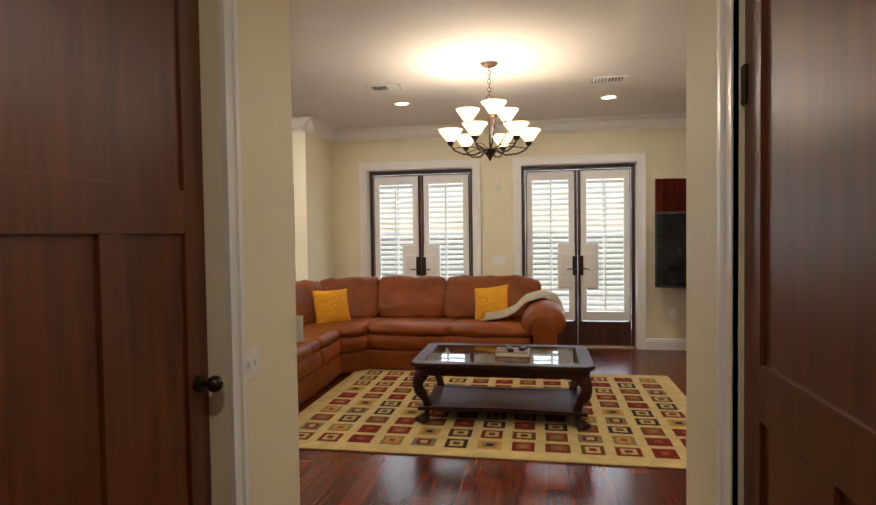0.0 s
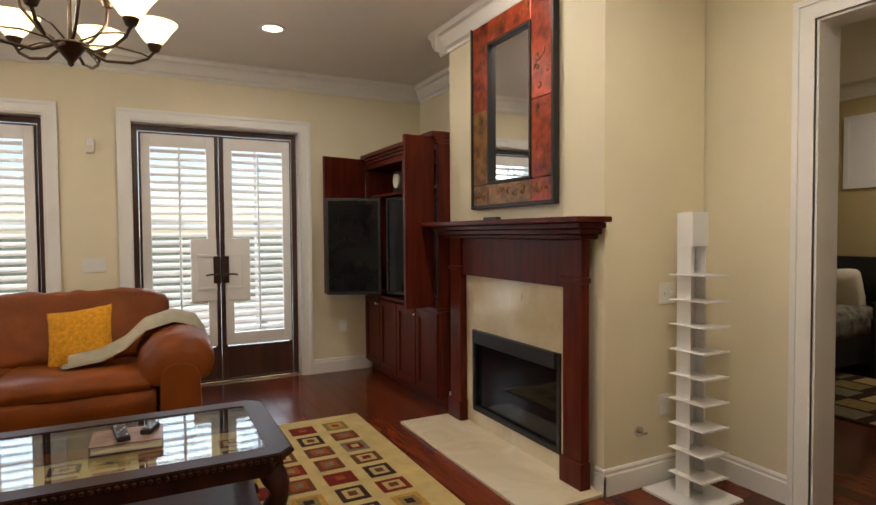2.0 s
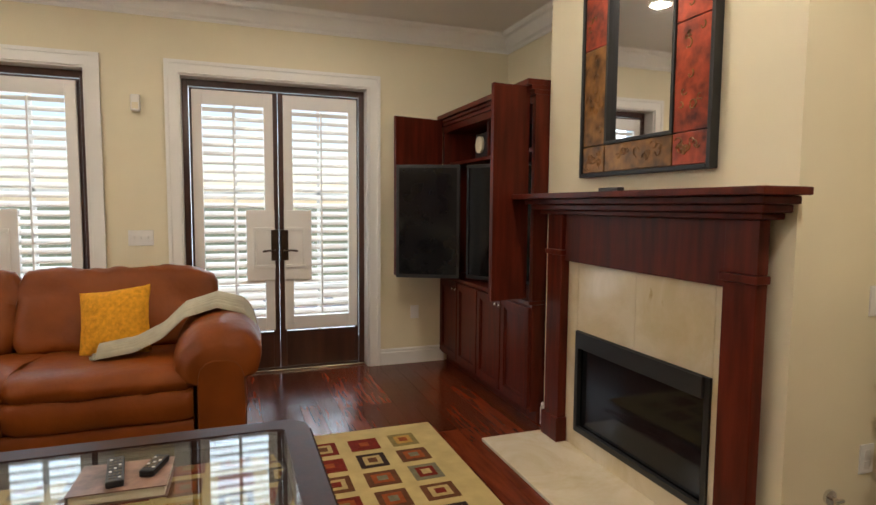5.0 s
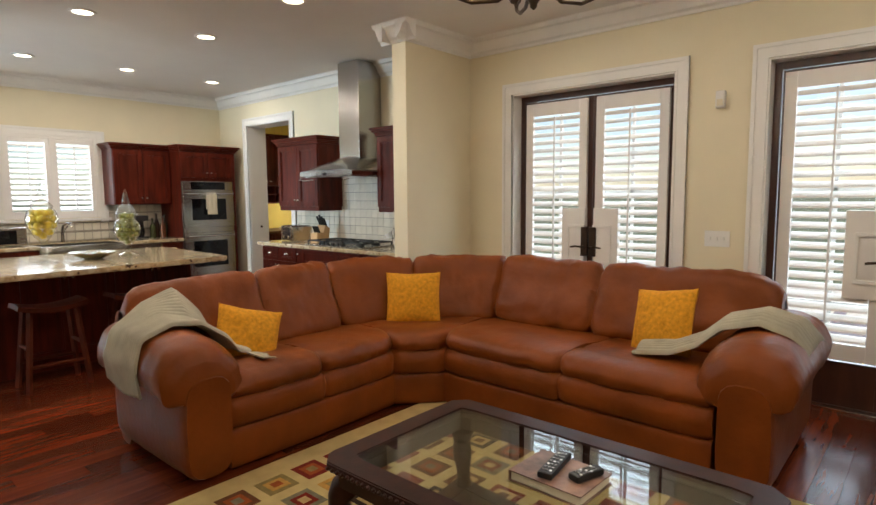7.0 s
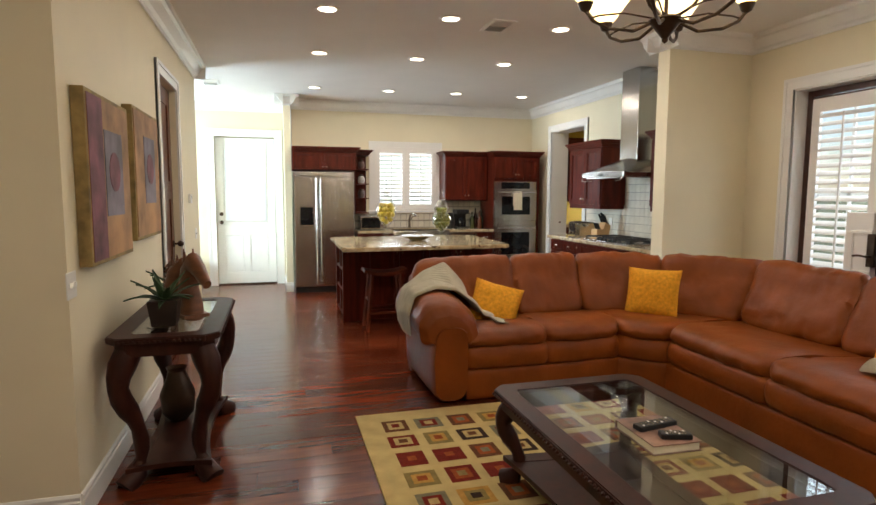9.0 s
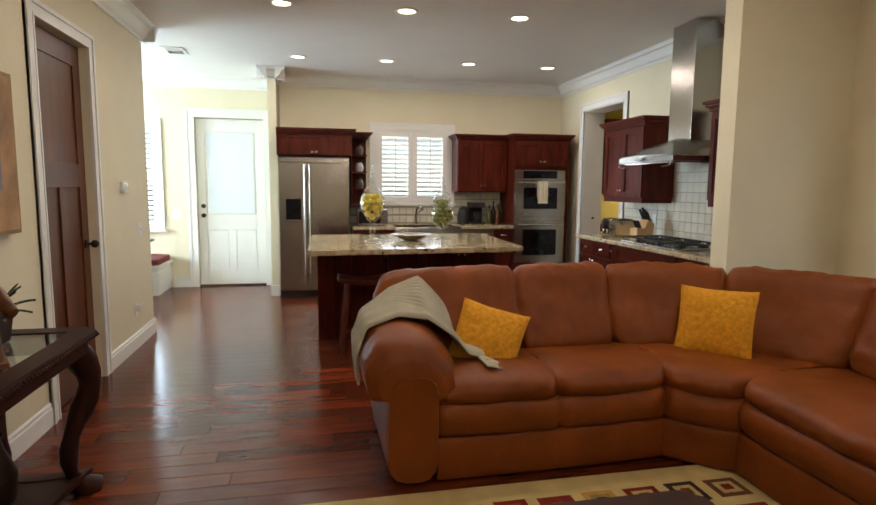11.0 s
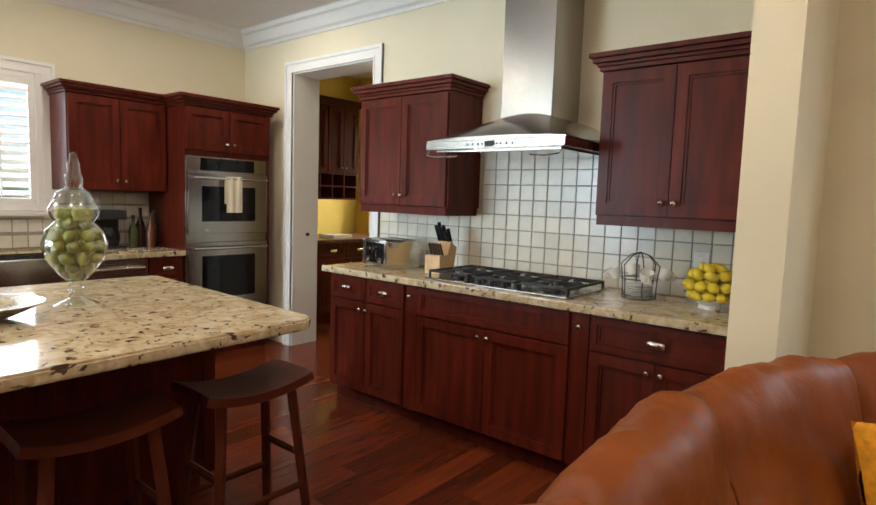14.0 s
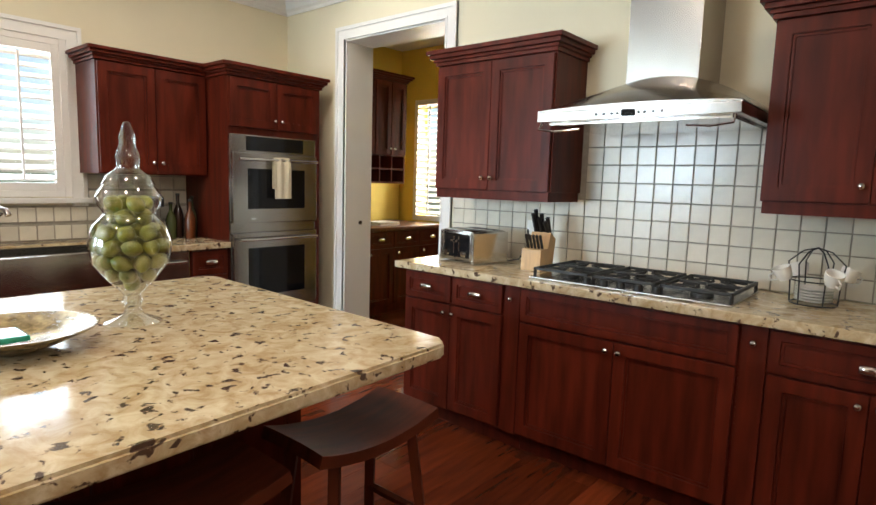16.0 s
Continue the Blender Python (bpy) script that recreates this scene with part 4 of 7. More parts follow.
def carved_table(name, label, category, x0, x1, y0, y1, h, shelf_z, s):
    t = thing(name, label, category)
    b = 0.10
    c = 0.06

    def ring(o, i, z0, z1, name):
        bm = bmesh.new()
        k = c
        out = [(x0 - o + k, y0 - o), (x1 + o - k, y0 - o), (x1 + o, y0 - o + k), (x1 + o, y1 + o - k), (x1 + o - k, y1 + o), (x0 - o + k, y1 + o), (x0 - o, y1 + o - k), (x0 - o, y0 - o + k)]
        inn = [(x0 + i + k, y0 + i), (x1 - i - k, y0 + i), (x1 - i, y0 + i + k * 0.2), (x1 - i, y1 - i - k * 0.2), (x1 - i - k, y1 - i), (x0 + i + k, y1 - i), (x0 + i, y1 - i - k * 0.2), (x0 + i, y0 + i + k * 0.2)]
        lay = [[bm.verts.new((*p, z)) for p in o2] for o2, z in ((out, z0), (out, z1), (inn, z1), (inn, z0))]
        for a, b2 in zip(lay, lay[1:] + lay[:1]):
            for q in range(8):
                bm.faces.new((a[q], a[(q + 1) % 8], b2[(q + 1) % 8], b2[q]))
        bmesh.ops.bevel(bm, geom=bm.edges[:], offset=0.005, segments=2, affect="EDGES")
        part(name, bm, M_ESPR, t, "", True)

    ring(0.0, b, h - 0.035, h, "tabletop_rim")
    ring(-0.03, b, h - 0.10, h - 0.036, "apron")
    part("glass_top", boxes((x0 + b - 0.008, x1 - b + 0.008, y0 + b - 0.008, y1 - b + 0.008, h - 0.012, h - 0.004)), M_TABLEGLASS, t, "clear inset glass").visible_shadow = False
    bead = bmesh.new()
    for k in range(int((x1 - x0) / 0.03)):
        for y in (y0 - 0.002, y1 + 0.002):
            bmesh.ops.create_icosphere(bead, subdivisions=1, radius=0.010, matrix=Matrix.Translation((x0 + 0.07 + k * (x1 - x0 - 0.14) / int((x1 - x0) / 0.03), y, h - 0.020)))
    for k in range(int((y1 - y0) / 0.03)):
        for x in (x0 - 0.002, x1 + 0.002):
            bmesh.ops.create_icosphere(bead, subdivisions=1, radius=0.010, matrix=Matrix.Translation((x, y0 + 0.07 + k * (y1 - y0 - 0.14) / int((y1 - y0) / 0.03), h - 0.020)))
    tagged(part("carved_beading", bead, M_ESPR, t), "", "", "", "stuff")
    for x, sx in ((x0 + 0.09, -1), (x1 - 0.09, 1)):
        for y, sy in ((y0 + 0.09, -1), (y1 - 0.09, 1)):
            bm = bmesh.new()
            cabriole(bm, x, y, h - 0.09, sx, sy, s)
            part("leg", bm, M_ESPR, t, "", True)
    sb = bmesh.new()
    n = 10
    pts = []
    corners = [(x0 + 0.05, y0 + 0.06), (x1 - 0.05, y0 + 0.06), (x1 - 0.05, y1 - 0.06), (x0 + 0.05, y1 - 0.06)]
    for k in range(4):
        (ax, ay), (bx, by) = corners[k], corners[(k + 1) % 4]
        nx, ny = -(by - ay), bx - ax
        ln = math.hypot(nx, ny)
        for q in range(n):
            f = q / n
            w = 0.05 * math.sin(math.pi * f) * (1 if k % 2 == 0 else 0.6)
            pts.append((ax + (bx - ax) * f + nx / ln * w, ay + (by - ay) * f + ny / ln * w))
    cx, cy = (x0 + x1) / 2, (y0 + y1) / 2
    inner = [(cx + (px - cx) * 0.86, cy + (py - cy) * 0.78) for px, py in pts]
    lay = [[sb.verts.new((*p, z)) for p in o2] for o2, z in ((pts, shelf_z - 0.025), (pts, shelf_z), (inner, shelf_z), (inner, shelf_z - 0.025))]
    for p, q in zip(lay, lay[1:] + lay[:1]):
        for k in range(len(pts)):
            sb.faces.new((p[k], p[(k + 1) % len(pts)], q[(k + 1) % len(pts)], q[k]))
    part("lower_shelf", sb, M_ESPR, t)
    part("shelf_board", prism(bmesh.new(), inner, "z", shelf_z - 0.020, shelf_z - 0.004), M_ESPR, t)
    return t


carved_table("coffee_table", "dark carved wood coffee table with inset glass top on the rug", "table", 0.68, 2.06, 5.30, 6.14, 0.475, 0.12, 1.0).location.z = 0.0125
carved_table("console_table", "dark carved wood console table with inset glass top", "table", -0.70, 0.38, 3.47, 3.99, 0.765, 0.10, 1.2)

bk = thing("book", "thick hardback book with brown picture cover on the glass", "book", at=(1.45, 5.72, 0.4837), rz=-2)
part("page_block", boxes((-0.128, 0.128, -0.098, 0.098, 0.004, 0.034)), M_STRAW, bk)
part("cover", boxes((-0.135, 0.135, -0.105, 0.105, 0.034, 0.038), (-0.135, 0.135, -0.105, 0.105, 0.0, 0.004), (-0.135, -0.131, -0.105, 0.105, 0.004, 0.034)), material("book_cover", (0.20, 0.12, 0.09), 0.35, vary=0.7, scale=14), bk, "brown and cream photographic cover")
part("title_bars", boxes((-0.10, 0.02, -0.1062, -0.1052, 0.014, 0.024)), M_STRAW, bk)
for x, y, rz, w, l in ((1.425, 5.73, 98, 0.050, 0.19), (1.535, 5.74, 72, 0.045, 0.12)):
    rc = thing("remote_control", "black plastic remote control lying on the book", "remote", "remotes on the book", at=(x, y, 0.522), rz=rz)
    part("body", boxes((-l / 2, l / 2, -w / 2, w / 2, 0, 0.022), bevel=0.006), M_BLACK, rc)
    for i in range(7):
        for j in range(3):
            part("button", boxes((-l / 2 + 0.02 + i * (l - 0.05) / 6, -l / 2 + 0.027 + i * (l - 0.05) / 6, (j - 1) * 0.013 - 0.004, (j - 1) * 0.013 + 0.004, 0.021, 0.024)), M_PLASTIC if (i + j) % 4 == 0 else M_STEEL, rc)

# plants and horses on the console
M_LEAF = material("dark_green_leaf", (0.035, 0.075, 0.028), 0.45, vary=0.35, scale=20)
M_POT = material("dark_brown_pot", (0.025, 0.016, 0.012), 0.35, vary=0.3)
M_HORSE = material("carved_reddish_wood", (0.15, 0.055, 0.022), 0.4, vary=0.35, scale=12, stretch=(1, 1, 3), bump=0.1)


def pot_plant(x, y, sc):
    p = thing("potted_plant", "small spiky green plant in a square dark pot", "plant", "plants on the console", at=(x, y, 0.766))
    bm = bmesh.new()
    a = [bm.verts.new((sx * 0.055 * sc, sy * 0.055 * sc, 0)) for sx, sy in ((-1, -1), (1, -1), (1, 1), (-1, 1))]
    b = [bm.verts.new((sx * 0.07 * sc, sy * 0.07 * sc, 0.13 * sc)) for sx, sy in ((-1, -1), (1, -1), (1, 1), (-1, 1))]
    for q in range(4):
        bm.faces.new((a[q], a[(q + 1) % 4], b[(q + 1) % 4], b[q]))
    bm.faces.new(a[::-1])
    bm.faces.new(b)
    bmesh.ops.bevel(bm, geom=bm.edges[:], offset=0.004, segments=2, affect="EDGES")
    part("pot", bm, M_POT, p)
    for k in range(15):
        ang, up = k * 2.4, 0.35 + 0.65 * (k / 15)
        ln = sc * random.uniform(0.15, 0.24)
        dx, dy = math.cos(ang), math.sin(ang)

        def blade(u, v, dx=dx, dy=dy, ln=ln, up=up):
            r = ln * u * (1.0 - 0.35 * up)
            z = 0.12 * sc + ln * (up * u - 0.55 * u * u * (1 - up * 0.7)) * 1.1
            w = 0.022 * sc * (1 - u) ** 0.7 * (v - 0.5) * 2
            return (dx * r - dy * w, dy * r + dx * w, z - 0.006 * (1 - abs(v - 0.5) * 2))
        part("leaf", sheet(bmesh.new(), blade, 8, 2, 0.003), M_LEAF, p, "", True)


pot_plant(0.10, 3.70, 1.05)
pot_plant(-0.44, 3.66, 0.9)


def horse_head(x, y, rz, sc):
    h = bmesh.new()
    tube(h, [(0, 0, 0), (0.01, 0, 0.06), (-0.02, 0, 0.14), (0.0, 0, 0.22), (0.05, 0, 0.265), (0.11, 0, 0.235), (0.165, 0, 0.195), (0.195, 0, 0.175)], [0.075, 0.062, 0.058, 0.052, 0.052, 0.040, 0.030, 0.024], 12)
    for s in (-1, 1):
        tube(h, [(0.0, s * 0.025, 0.27), (-0.005, s * 0.028, 0.33)], [0.016, 0.003], 6)
    for k in range(7):
        tube(h, [(-0.03 - 0.006 * k, 0, 0.28 - 0.03 * k), (-0.075 - 0.003 * k, 0.006 * (-1) ** k, 0.255 - 0.03 * k)], [0.016, 0.004], 6)
    bmesh.ops.scale(h, vec=(sc, sc * 0.8, sc), verts=h.verts)
    box(h, -0.07 * sc, 0.07 * sc, -0.06 * sc, 0.06 * sc, 0, 0.02)
    ob = part("horse_head_sculpture", h, M_HORSE, None, "", True)
    ob.matrix_basis = pose(x, y, 0.766, 0, 0, rz)
    tagged(ob, "carved reddish-brown wooden horse head on the console table", "sculpture", "horse heads")


horse_head(-0.10, 3.80, 30, 1.15)
horse_head(-0.28, 3.70, 60, 1.0)
vs = part("vase", lathe(bmesh.new(), [(0.05, 0), (0.09, 0.05), (0.10, 0.16), (0.06, 0.26), (0.05, 0.30), (0.06, 0.32)], (-0.30, 3.68, 0.101)), M_BRONZE, None, "", True)
tagged(vs, "dark glazed vase on the console's lower shelf", "vase")

# canvases
M_CANVAS = [material("canvas_edge_gold", (0.26, 0.18, 0.06), 0.7, vary=0.4, scale=12, bump=0.2), material("canvas_violet", (0.17, 0.06, 0.08), 0.7, vary=0.55, scale=7, bump=0.2), material("canvas_grey_blue", (0.17, 0.15, 0.18), 0.7, vary=0.5, scale=5, bump=0.2), material("canvas_ochre", (0.36, 0.20, 0.09), 0.7, vary=0.45, scale=5, bump=0.2)]
for x0, x1, z0, z1, ma, mb in ((-0.30, 0.46, 1.12, 1.92, 1, 2), (-1.17, -0.42, 1.17, 1.97, 3, 2)):
    c = thing("wall_canvas", "abstract violet, ochre and grey canvas hung on cream wall", "painting", "abstract canvases", at=((x0 + x1) / 2, SOUTH + 0.002, (z0 + z1) / 2))
    w, h = (x1 - x0) / 2, (z1 - z0) / 2
    part("stretcher", boxes((-w, w, 0, 0.055, -h, h), bevel=0.003), M_CANVAS[0], c)
    part("painted_field", boxes((-w + 0.02, w - 0.02, 0.055, 0.058, -h + 0.02, h - 0.02)), M_CANVAS[3], c)
    part("painted_band", boxes((w * 0.35, w - 0.02, 0.058, 0.060, -h + 0.02, h - 0.02)), M_CANVAS[ma], c)
    part("painted_square", boxes((-w * 0.55, w * 0.30, 0.058, 0.061, -h * 0.45, h * 0.6)), M_CANVAS[mb], c)
    dm = bmesh.new()
    rod(dm, (-w * 0.12, 0.061, h * 0.1), (-w * 0.12, 0.063, h * 0.1), w * 0.26, seg=24)
    part("painted_disc", dm, M_CANVAS[1], c)

# ---- fireplace ----
fp = thing("fireplace", "dark cherry mantel with cream marble surround and black firebox", "fireplace")
FXF = 3.62
part("hearth", boxes((3.14, FXF - 0.004, 5.19, 6.74, 0.001, 0.02), bevel=0.004), M_MARBLE, fp, "cream polished marble hearth")
for y0, y1, z0, z1 in ((5.40, FB[0], 0.021, 1.08), (FB[1], 6.57, 0.021, 1.08), (FB[0] + 0.001, 5.978, FB[3], 1.08), (5.980, FB[1] - 0.001, FB[3], 1.08), (FB[0] + 0.001, FB[1] - 0.001, 0.021, FB[2])):
    part("marble_slab", boxes((3.585, FXF - 0.002, y0, y1, z0, z1), bevel=0.002), M_MARBLE, fp, "cream polished marble slab")
for y0, y1 in ((5.27, 5.42), (6.55, 6.70)):
    pil = part("pilaster", boxes((3.53, 3.583, y0, y1, 0.161, 1.099), bevel=0.004), M_CHERRY, fp)
    part("plinth", boxes((3.515, 3.583, y0 - 0.012, y1 + 0.012, 0.021, 0.16), bevel=0.004), M_CHERRY, pil)
    part("capital", boxes((3.518, 3.583, y0 - 0.012, y1 + 0.012, 1.10, 1.13), bevel=0.004), M_CHERRY, pil)
    part("frieze_block", boxes((3.53, 3.583, y0, y1, 1.131, 1.33), bevel=0.004), M_CHERRY, pil)
part("frieze", boxes((3.55, 3.583, 5.425, 6.545, 1.07, 1.33), bevel=0.004), M_CHERRY, fp)
part("mantel_shelf", boxes((3.50, 3.615, 5.24, 6.74, 1.331, 1.355), (3.47, 3.615, 5.21, 6.78, 1.356, 1.385), (3.435, 3.615, 5.18, 6.82, 1.386, 1.415), (3.39, 3.615, 5.14, 6.90, 1.416, 1.445), bevel=0.006), M_CHERRY, fp)
part("firebox_frame", boxes((3.575, 3.60, FB[0] + 0.002, FB[0] + 0.03, FB[2], FB[3] - 0.002), (3.575, 3.60, FB[1] - 0.03, FB[1] - 0.002, FB[2], FB[3] - 0.002), (3.56, 3.60, FB[0] + 0.03, FB[1] - 0.03, FB[3] - 0.09, FB[3] - 0.002), (3.575, 3.60, FB[0] + 0.03, FB[1] - 0.03, FB[2], FB[2] + 0.03)), M_BLACK, fp, "black metal frame")
part("fire_glass", boxes((3.605, 3.61, FB[0] + 0.01, FB[1] - 0.01, FB[2] + 0.01, FB[3] - 0.01)), M_BLKGLASS, fp, "black fireplace glass")
part("firebox_liner", boxes((4.185, 4.197, FB[0], FB[1], FB[2], FB[3]), (3.625, 4.185, FB[0], FB[0] + 0.01, FB[2], FB[3]), (3.625, 4.185, FB[1] - 0.01, FB[1], FB[2], FB[3]), (3.625, 4.185, FB[0] + 0.01, FB[1] - 0.01, FB[2], FB[2] + 0.01), (3.625, 4.185, FB[0] + 0.01, FB[1] - 0.01, FB[3] - 0.01, FB[3])), M_BLACK, fp)
for k in range(4):
    lg = bmesh.new()
    rod(lg, (3.75 + 0.07 * (k % 2) + 0.03 * k, 5.65 + 0.05 * k, 0.17 + 0.06 * (k // 2)), (3.80 + 0.04 * k, 6.25 - 0.04 * k, 0.18 + 0.07 * (k // 2)), 0.045, 0.035, 9)
    part("log", lg, M_DARKFRAME, fp, "charred log")
rm = thing("remote_control", "small black remote on the mantel shelf", "remote", at=(3.50, 6.08, 1.446))
part("body", boxes((-0.02, 0.02, -0.075, 0.075, 0, 0.02), bevel=0.005), M_BLACK, rm)

mir = thing("wall_mirror", "tall mirror framed in mottled red and bronze squares", "mirror", at=(FXF - 0.002, 6.01, 1.53))
MH, MW2 = 1.26, 0.455
M_COPPER = material("embossed_red_copper", (0.30, 0.045, 0.015), 0.32, 0.35, vary=0.75, scale=13, bump=0.6, bscale=16)
M_AMBER = material("embossed_amber_bronze", (0.21, 0.095, 0.025), 0.32, 0.4, vary=0.75, scale=13, bump=0.6, bscale=16)
part("outer_frame", boxes((-0.045, 0, -MW2, -MW2 + 0.02, 0, MH), (-0.045, 0, MW2 - 0.02, MW2, 0, MH), (-0.045, 0, -MW2 + 0.02, MW2 - 0.02, 0, 0.02), (-0.045, 0, -MW2 + 0.02, MW2 - 0.02, MH - 0.02, MH), bevel=0.003), M_BLACK, mir)
I0, I1, J0, J1 = -0.235, 0.245, 0.16, 1.09
for k, (y0, y1, z0, z1) in enumerate(((-MW2 + 0.02, I0, 0.02, 0.16), (-MW2 + 0.02, I0, 0.16, 0.62), (-MW2 + 0.02, I0, 0.62, MH - 0.02), (I0, I1, 0.02, J0), (I1, MW2 - 0.02, 0.02, 0.16), (I1, MW2 - 0.02, 0.16, 0.66), (I1, MW2 - 0.02, 0.66, MH - 0.02), (I0, I1, J1, MH - 0.02))):
    part("frame_panel", boxes((-0.036, -0.002, y0 + 0.002, y1 - 0.002, z0 + 0.002, z1 - 0.002), bevel=0.004), M_AMBER if k in (3, 4, 5) else M_COPPER, mir, "embossed metallic frame panel")
    ob = bmesh.new()
    for q in range(10):
        cy, cz = random.uniform(y0 + 0.04, y1 - 0.04), random.uniform(z0 + 0.04, z1 - 0.04)
        r = random.uniform(0.015, 0.032)
        a0 = random.uniform(0, 6)
        tube(ob, [(-0.037, cy + r * (1 - s / 12) * math.cos(a0 + s * 0.55), cz + r * (1 - s / 12) * math.sin(a0 + s * 0.55)) for s in range(9)], 0.0035, 5)
    part("scrollwork", ob, M_AMBER, mir, "raised gold scrolls")
part("inner_bead", boxes((-0.042, -0.004, I0, I0 + 0.016, J0, J1), (-0.042, -0.004, I1 - 0.016, I1, J0, J1), (-0.042, -0.004, I0 + 0.016, I1 - 0.016, J0, J0 + 0.016), (-0.042, -0.004, I0 + 0.016, I1 - 0.016, J1 - 0.016, J1)), M_BLACK, mir)
part("mirror_glass", boxes((-0.012, -0.003, I0 + 0.016, I1 - 0.016, J0 + 0.016, J1 - 0.016)), M_MIRROR, mir)


# ---- tower shelf ----
def tower(x, y, rz, group):
    t = thing("tower_bookshelf", "white metal spine bookshelf tower with empty shelves", "shelf", group, at=(x, y, 0), rz=rz)
    part("base_plate", boxes((-0.17, 0.17, -0.17, 0.17, 0.001, 0.016), bevel=0.003), M_WHITEMETAL, t)
    part("spine", boxes((-0.055, 0.055, 0.03, 0.055, 0.016, 1.46), (-0.055, -0.051, -0.03, 0.03, 0.016, 1.29), (0.051, 0.055, -0.03, 0.03, 0.016, 1.29), bevel=0.001), M_WHITEMETAL, t)
    part("head_box", boxes((-0.058, 0.058, -0.04, 0.029, 1.29, 1.465), bevel=0.002), M_WHITEMETAL, t)
    for k in range(9):
        z = 0.125 + k * 0.1275
        part("shelf", boxes((-0.095, 0.095, -0.14, 0.07, z, z + 0.004), (-0.095, 0.095, -0.14, -0.138, z + 0.004, z + 0.010)), M_WHITEMETAL, t)
    return t


tower(4.02, 4.99, 0, "tower shelves")
tower(7.72, 4.62, 180, "tower shelves")


# ---- cabinets ----
def cup_pull(bm, x, y, z):
    pad(bm, (x, y - 0.012, z), (0.085, 0.030, 0.035), 0.014, 0.0, 0.0, cuts=3)


def frame_ring(x0, x1, z0, z1, s, y0, y1, bevel):
    bm = bmesh.new()
    lay = []
    for o, y in ((0, y1), (0, y0), (s, y0), (s, y1)):
        lay.append([bm.verts.new((x, y, z)) for x, z in ((x0 + o, z0 + o), (x1 - o, z0 + o), (x1 - o, z1 - o), (x0 + o, z1 - o))])
    for p, q in zip(lay, lay[1:] + lay[:1]):
        for k in range(4):
            bm.faces.new((p[k], p[(k + 1) % 4], q[(k + 1) % 4], q[k]))
    bmesh.ops.bevel(bm, geom=bm.edges[:], offset=bevel, segments=2, affect="EDGES")
    return bm


def front(c, x0, x1, z0, z1, name, knob=None, pull=False, mat=M_CHERRY, m=None):
    """A framed door or drawer front standing proud of the cabinet's face at local y = 0."""
    s = 0.055 if z1 - z0 > 0.25 else 0.035
    d = part(name, frame_ring(x0, x1, z0, z1, s, -0.02, -0.001, 0.0025), mat, c)
    if m:
        d.matrix_basis = m
    part("panel", boxes((x0 + s - 0.003, x1 - s + 0.003, -0.006, -0.002, z0 + s - 0.003, z1 - s + 0.003)), mat, d)
    part("moulding", frame_ring(x0 + s, x1 - s, z0 + s, z1 - s, 0.012, -0.0130, -0.0055, 0.002), mat, d)
    if knob:
        kb = bmesh.new()
        x, z = knob
        rod(kb, (x, -0.020, z), (x, -0.034, z), 0.006)
        bmesh.ops.create_uvsphere(kb, u_segments=12, v_segments=8, radius=0.014, matrix=Matrix.Translation((x, -0.042, z)))
        part("knob", kb, M_CHROME, d, "round nickel knob", True)
    if pull:
        pb = bmesh.new()
        cup_pull(pb, (x0 + x1) / 2, -0.020, (z0 + z1) / 2)
        part("cup_pull", pb, M_CHROME, d, "nickel cup pull", True)
    return d


def cabinet(label, at, rz, w, depth, z0, z1, crown_h=0.0, crown_left=True, crown_right=True, toe=False, skirt=0.0, name="cabinet", group="kitchen cabinets", body=True):
    c = thing(name, label, "cabinet", group, at=at, rz=rz)
    if body:
        bm = boxes((0, w, 0, depth, z0 + (0.10 if toe else 0), z1), bevel=0.002)
        if toe:
            box(bm, 0.0, w, 0.06, depth, z0 + 0.001, z0 + 0.0999)
        if skirt:
            box(bm, 0.01, w - 0.01, -0.006, depth - 0.01, z0 - skirt, z0)
        part("body", bm, M_CHERRY, c)
    if crown_h:
        cb = bmesh.new()
        for k, (o, a, b) in enumerate(((0.012, 0, 0.25), (0.022, 0.25, 0.45), (0.040, 0.45, 0.72), (0.055, 0.72, 1.0))):
            box(cb, -o if crown_left else 0, w + o if crown_right else w, -o - 0.01, depth, z1 + crown_h * a, z1 + crown_h * b, 0.003)
        part("crown", cb, M_CHERRY, c)
    return c


def door_pair(c, x0, x1, z0, z1, knob_z, at=None):
    m = (x0 + x1) / 2
    front(c, x0, m - 0.0015, z0, z1, "door", (m - 0.03, knob_z), m=at)
    front(c, m + 0.0015, x1, z0, z1, "door", (m + 0.03, knob_z), m=at)


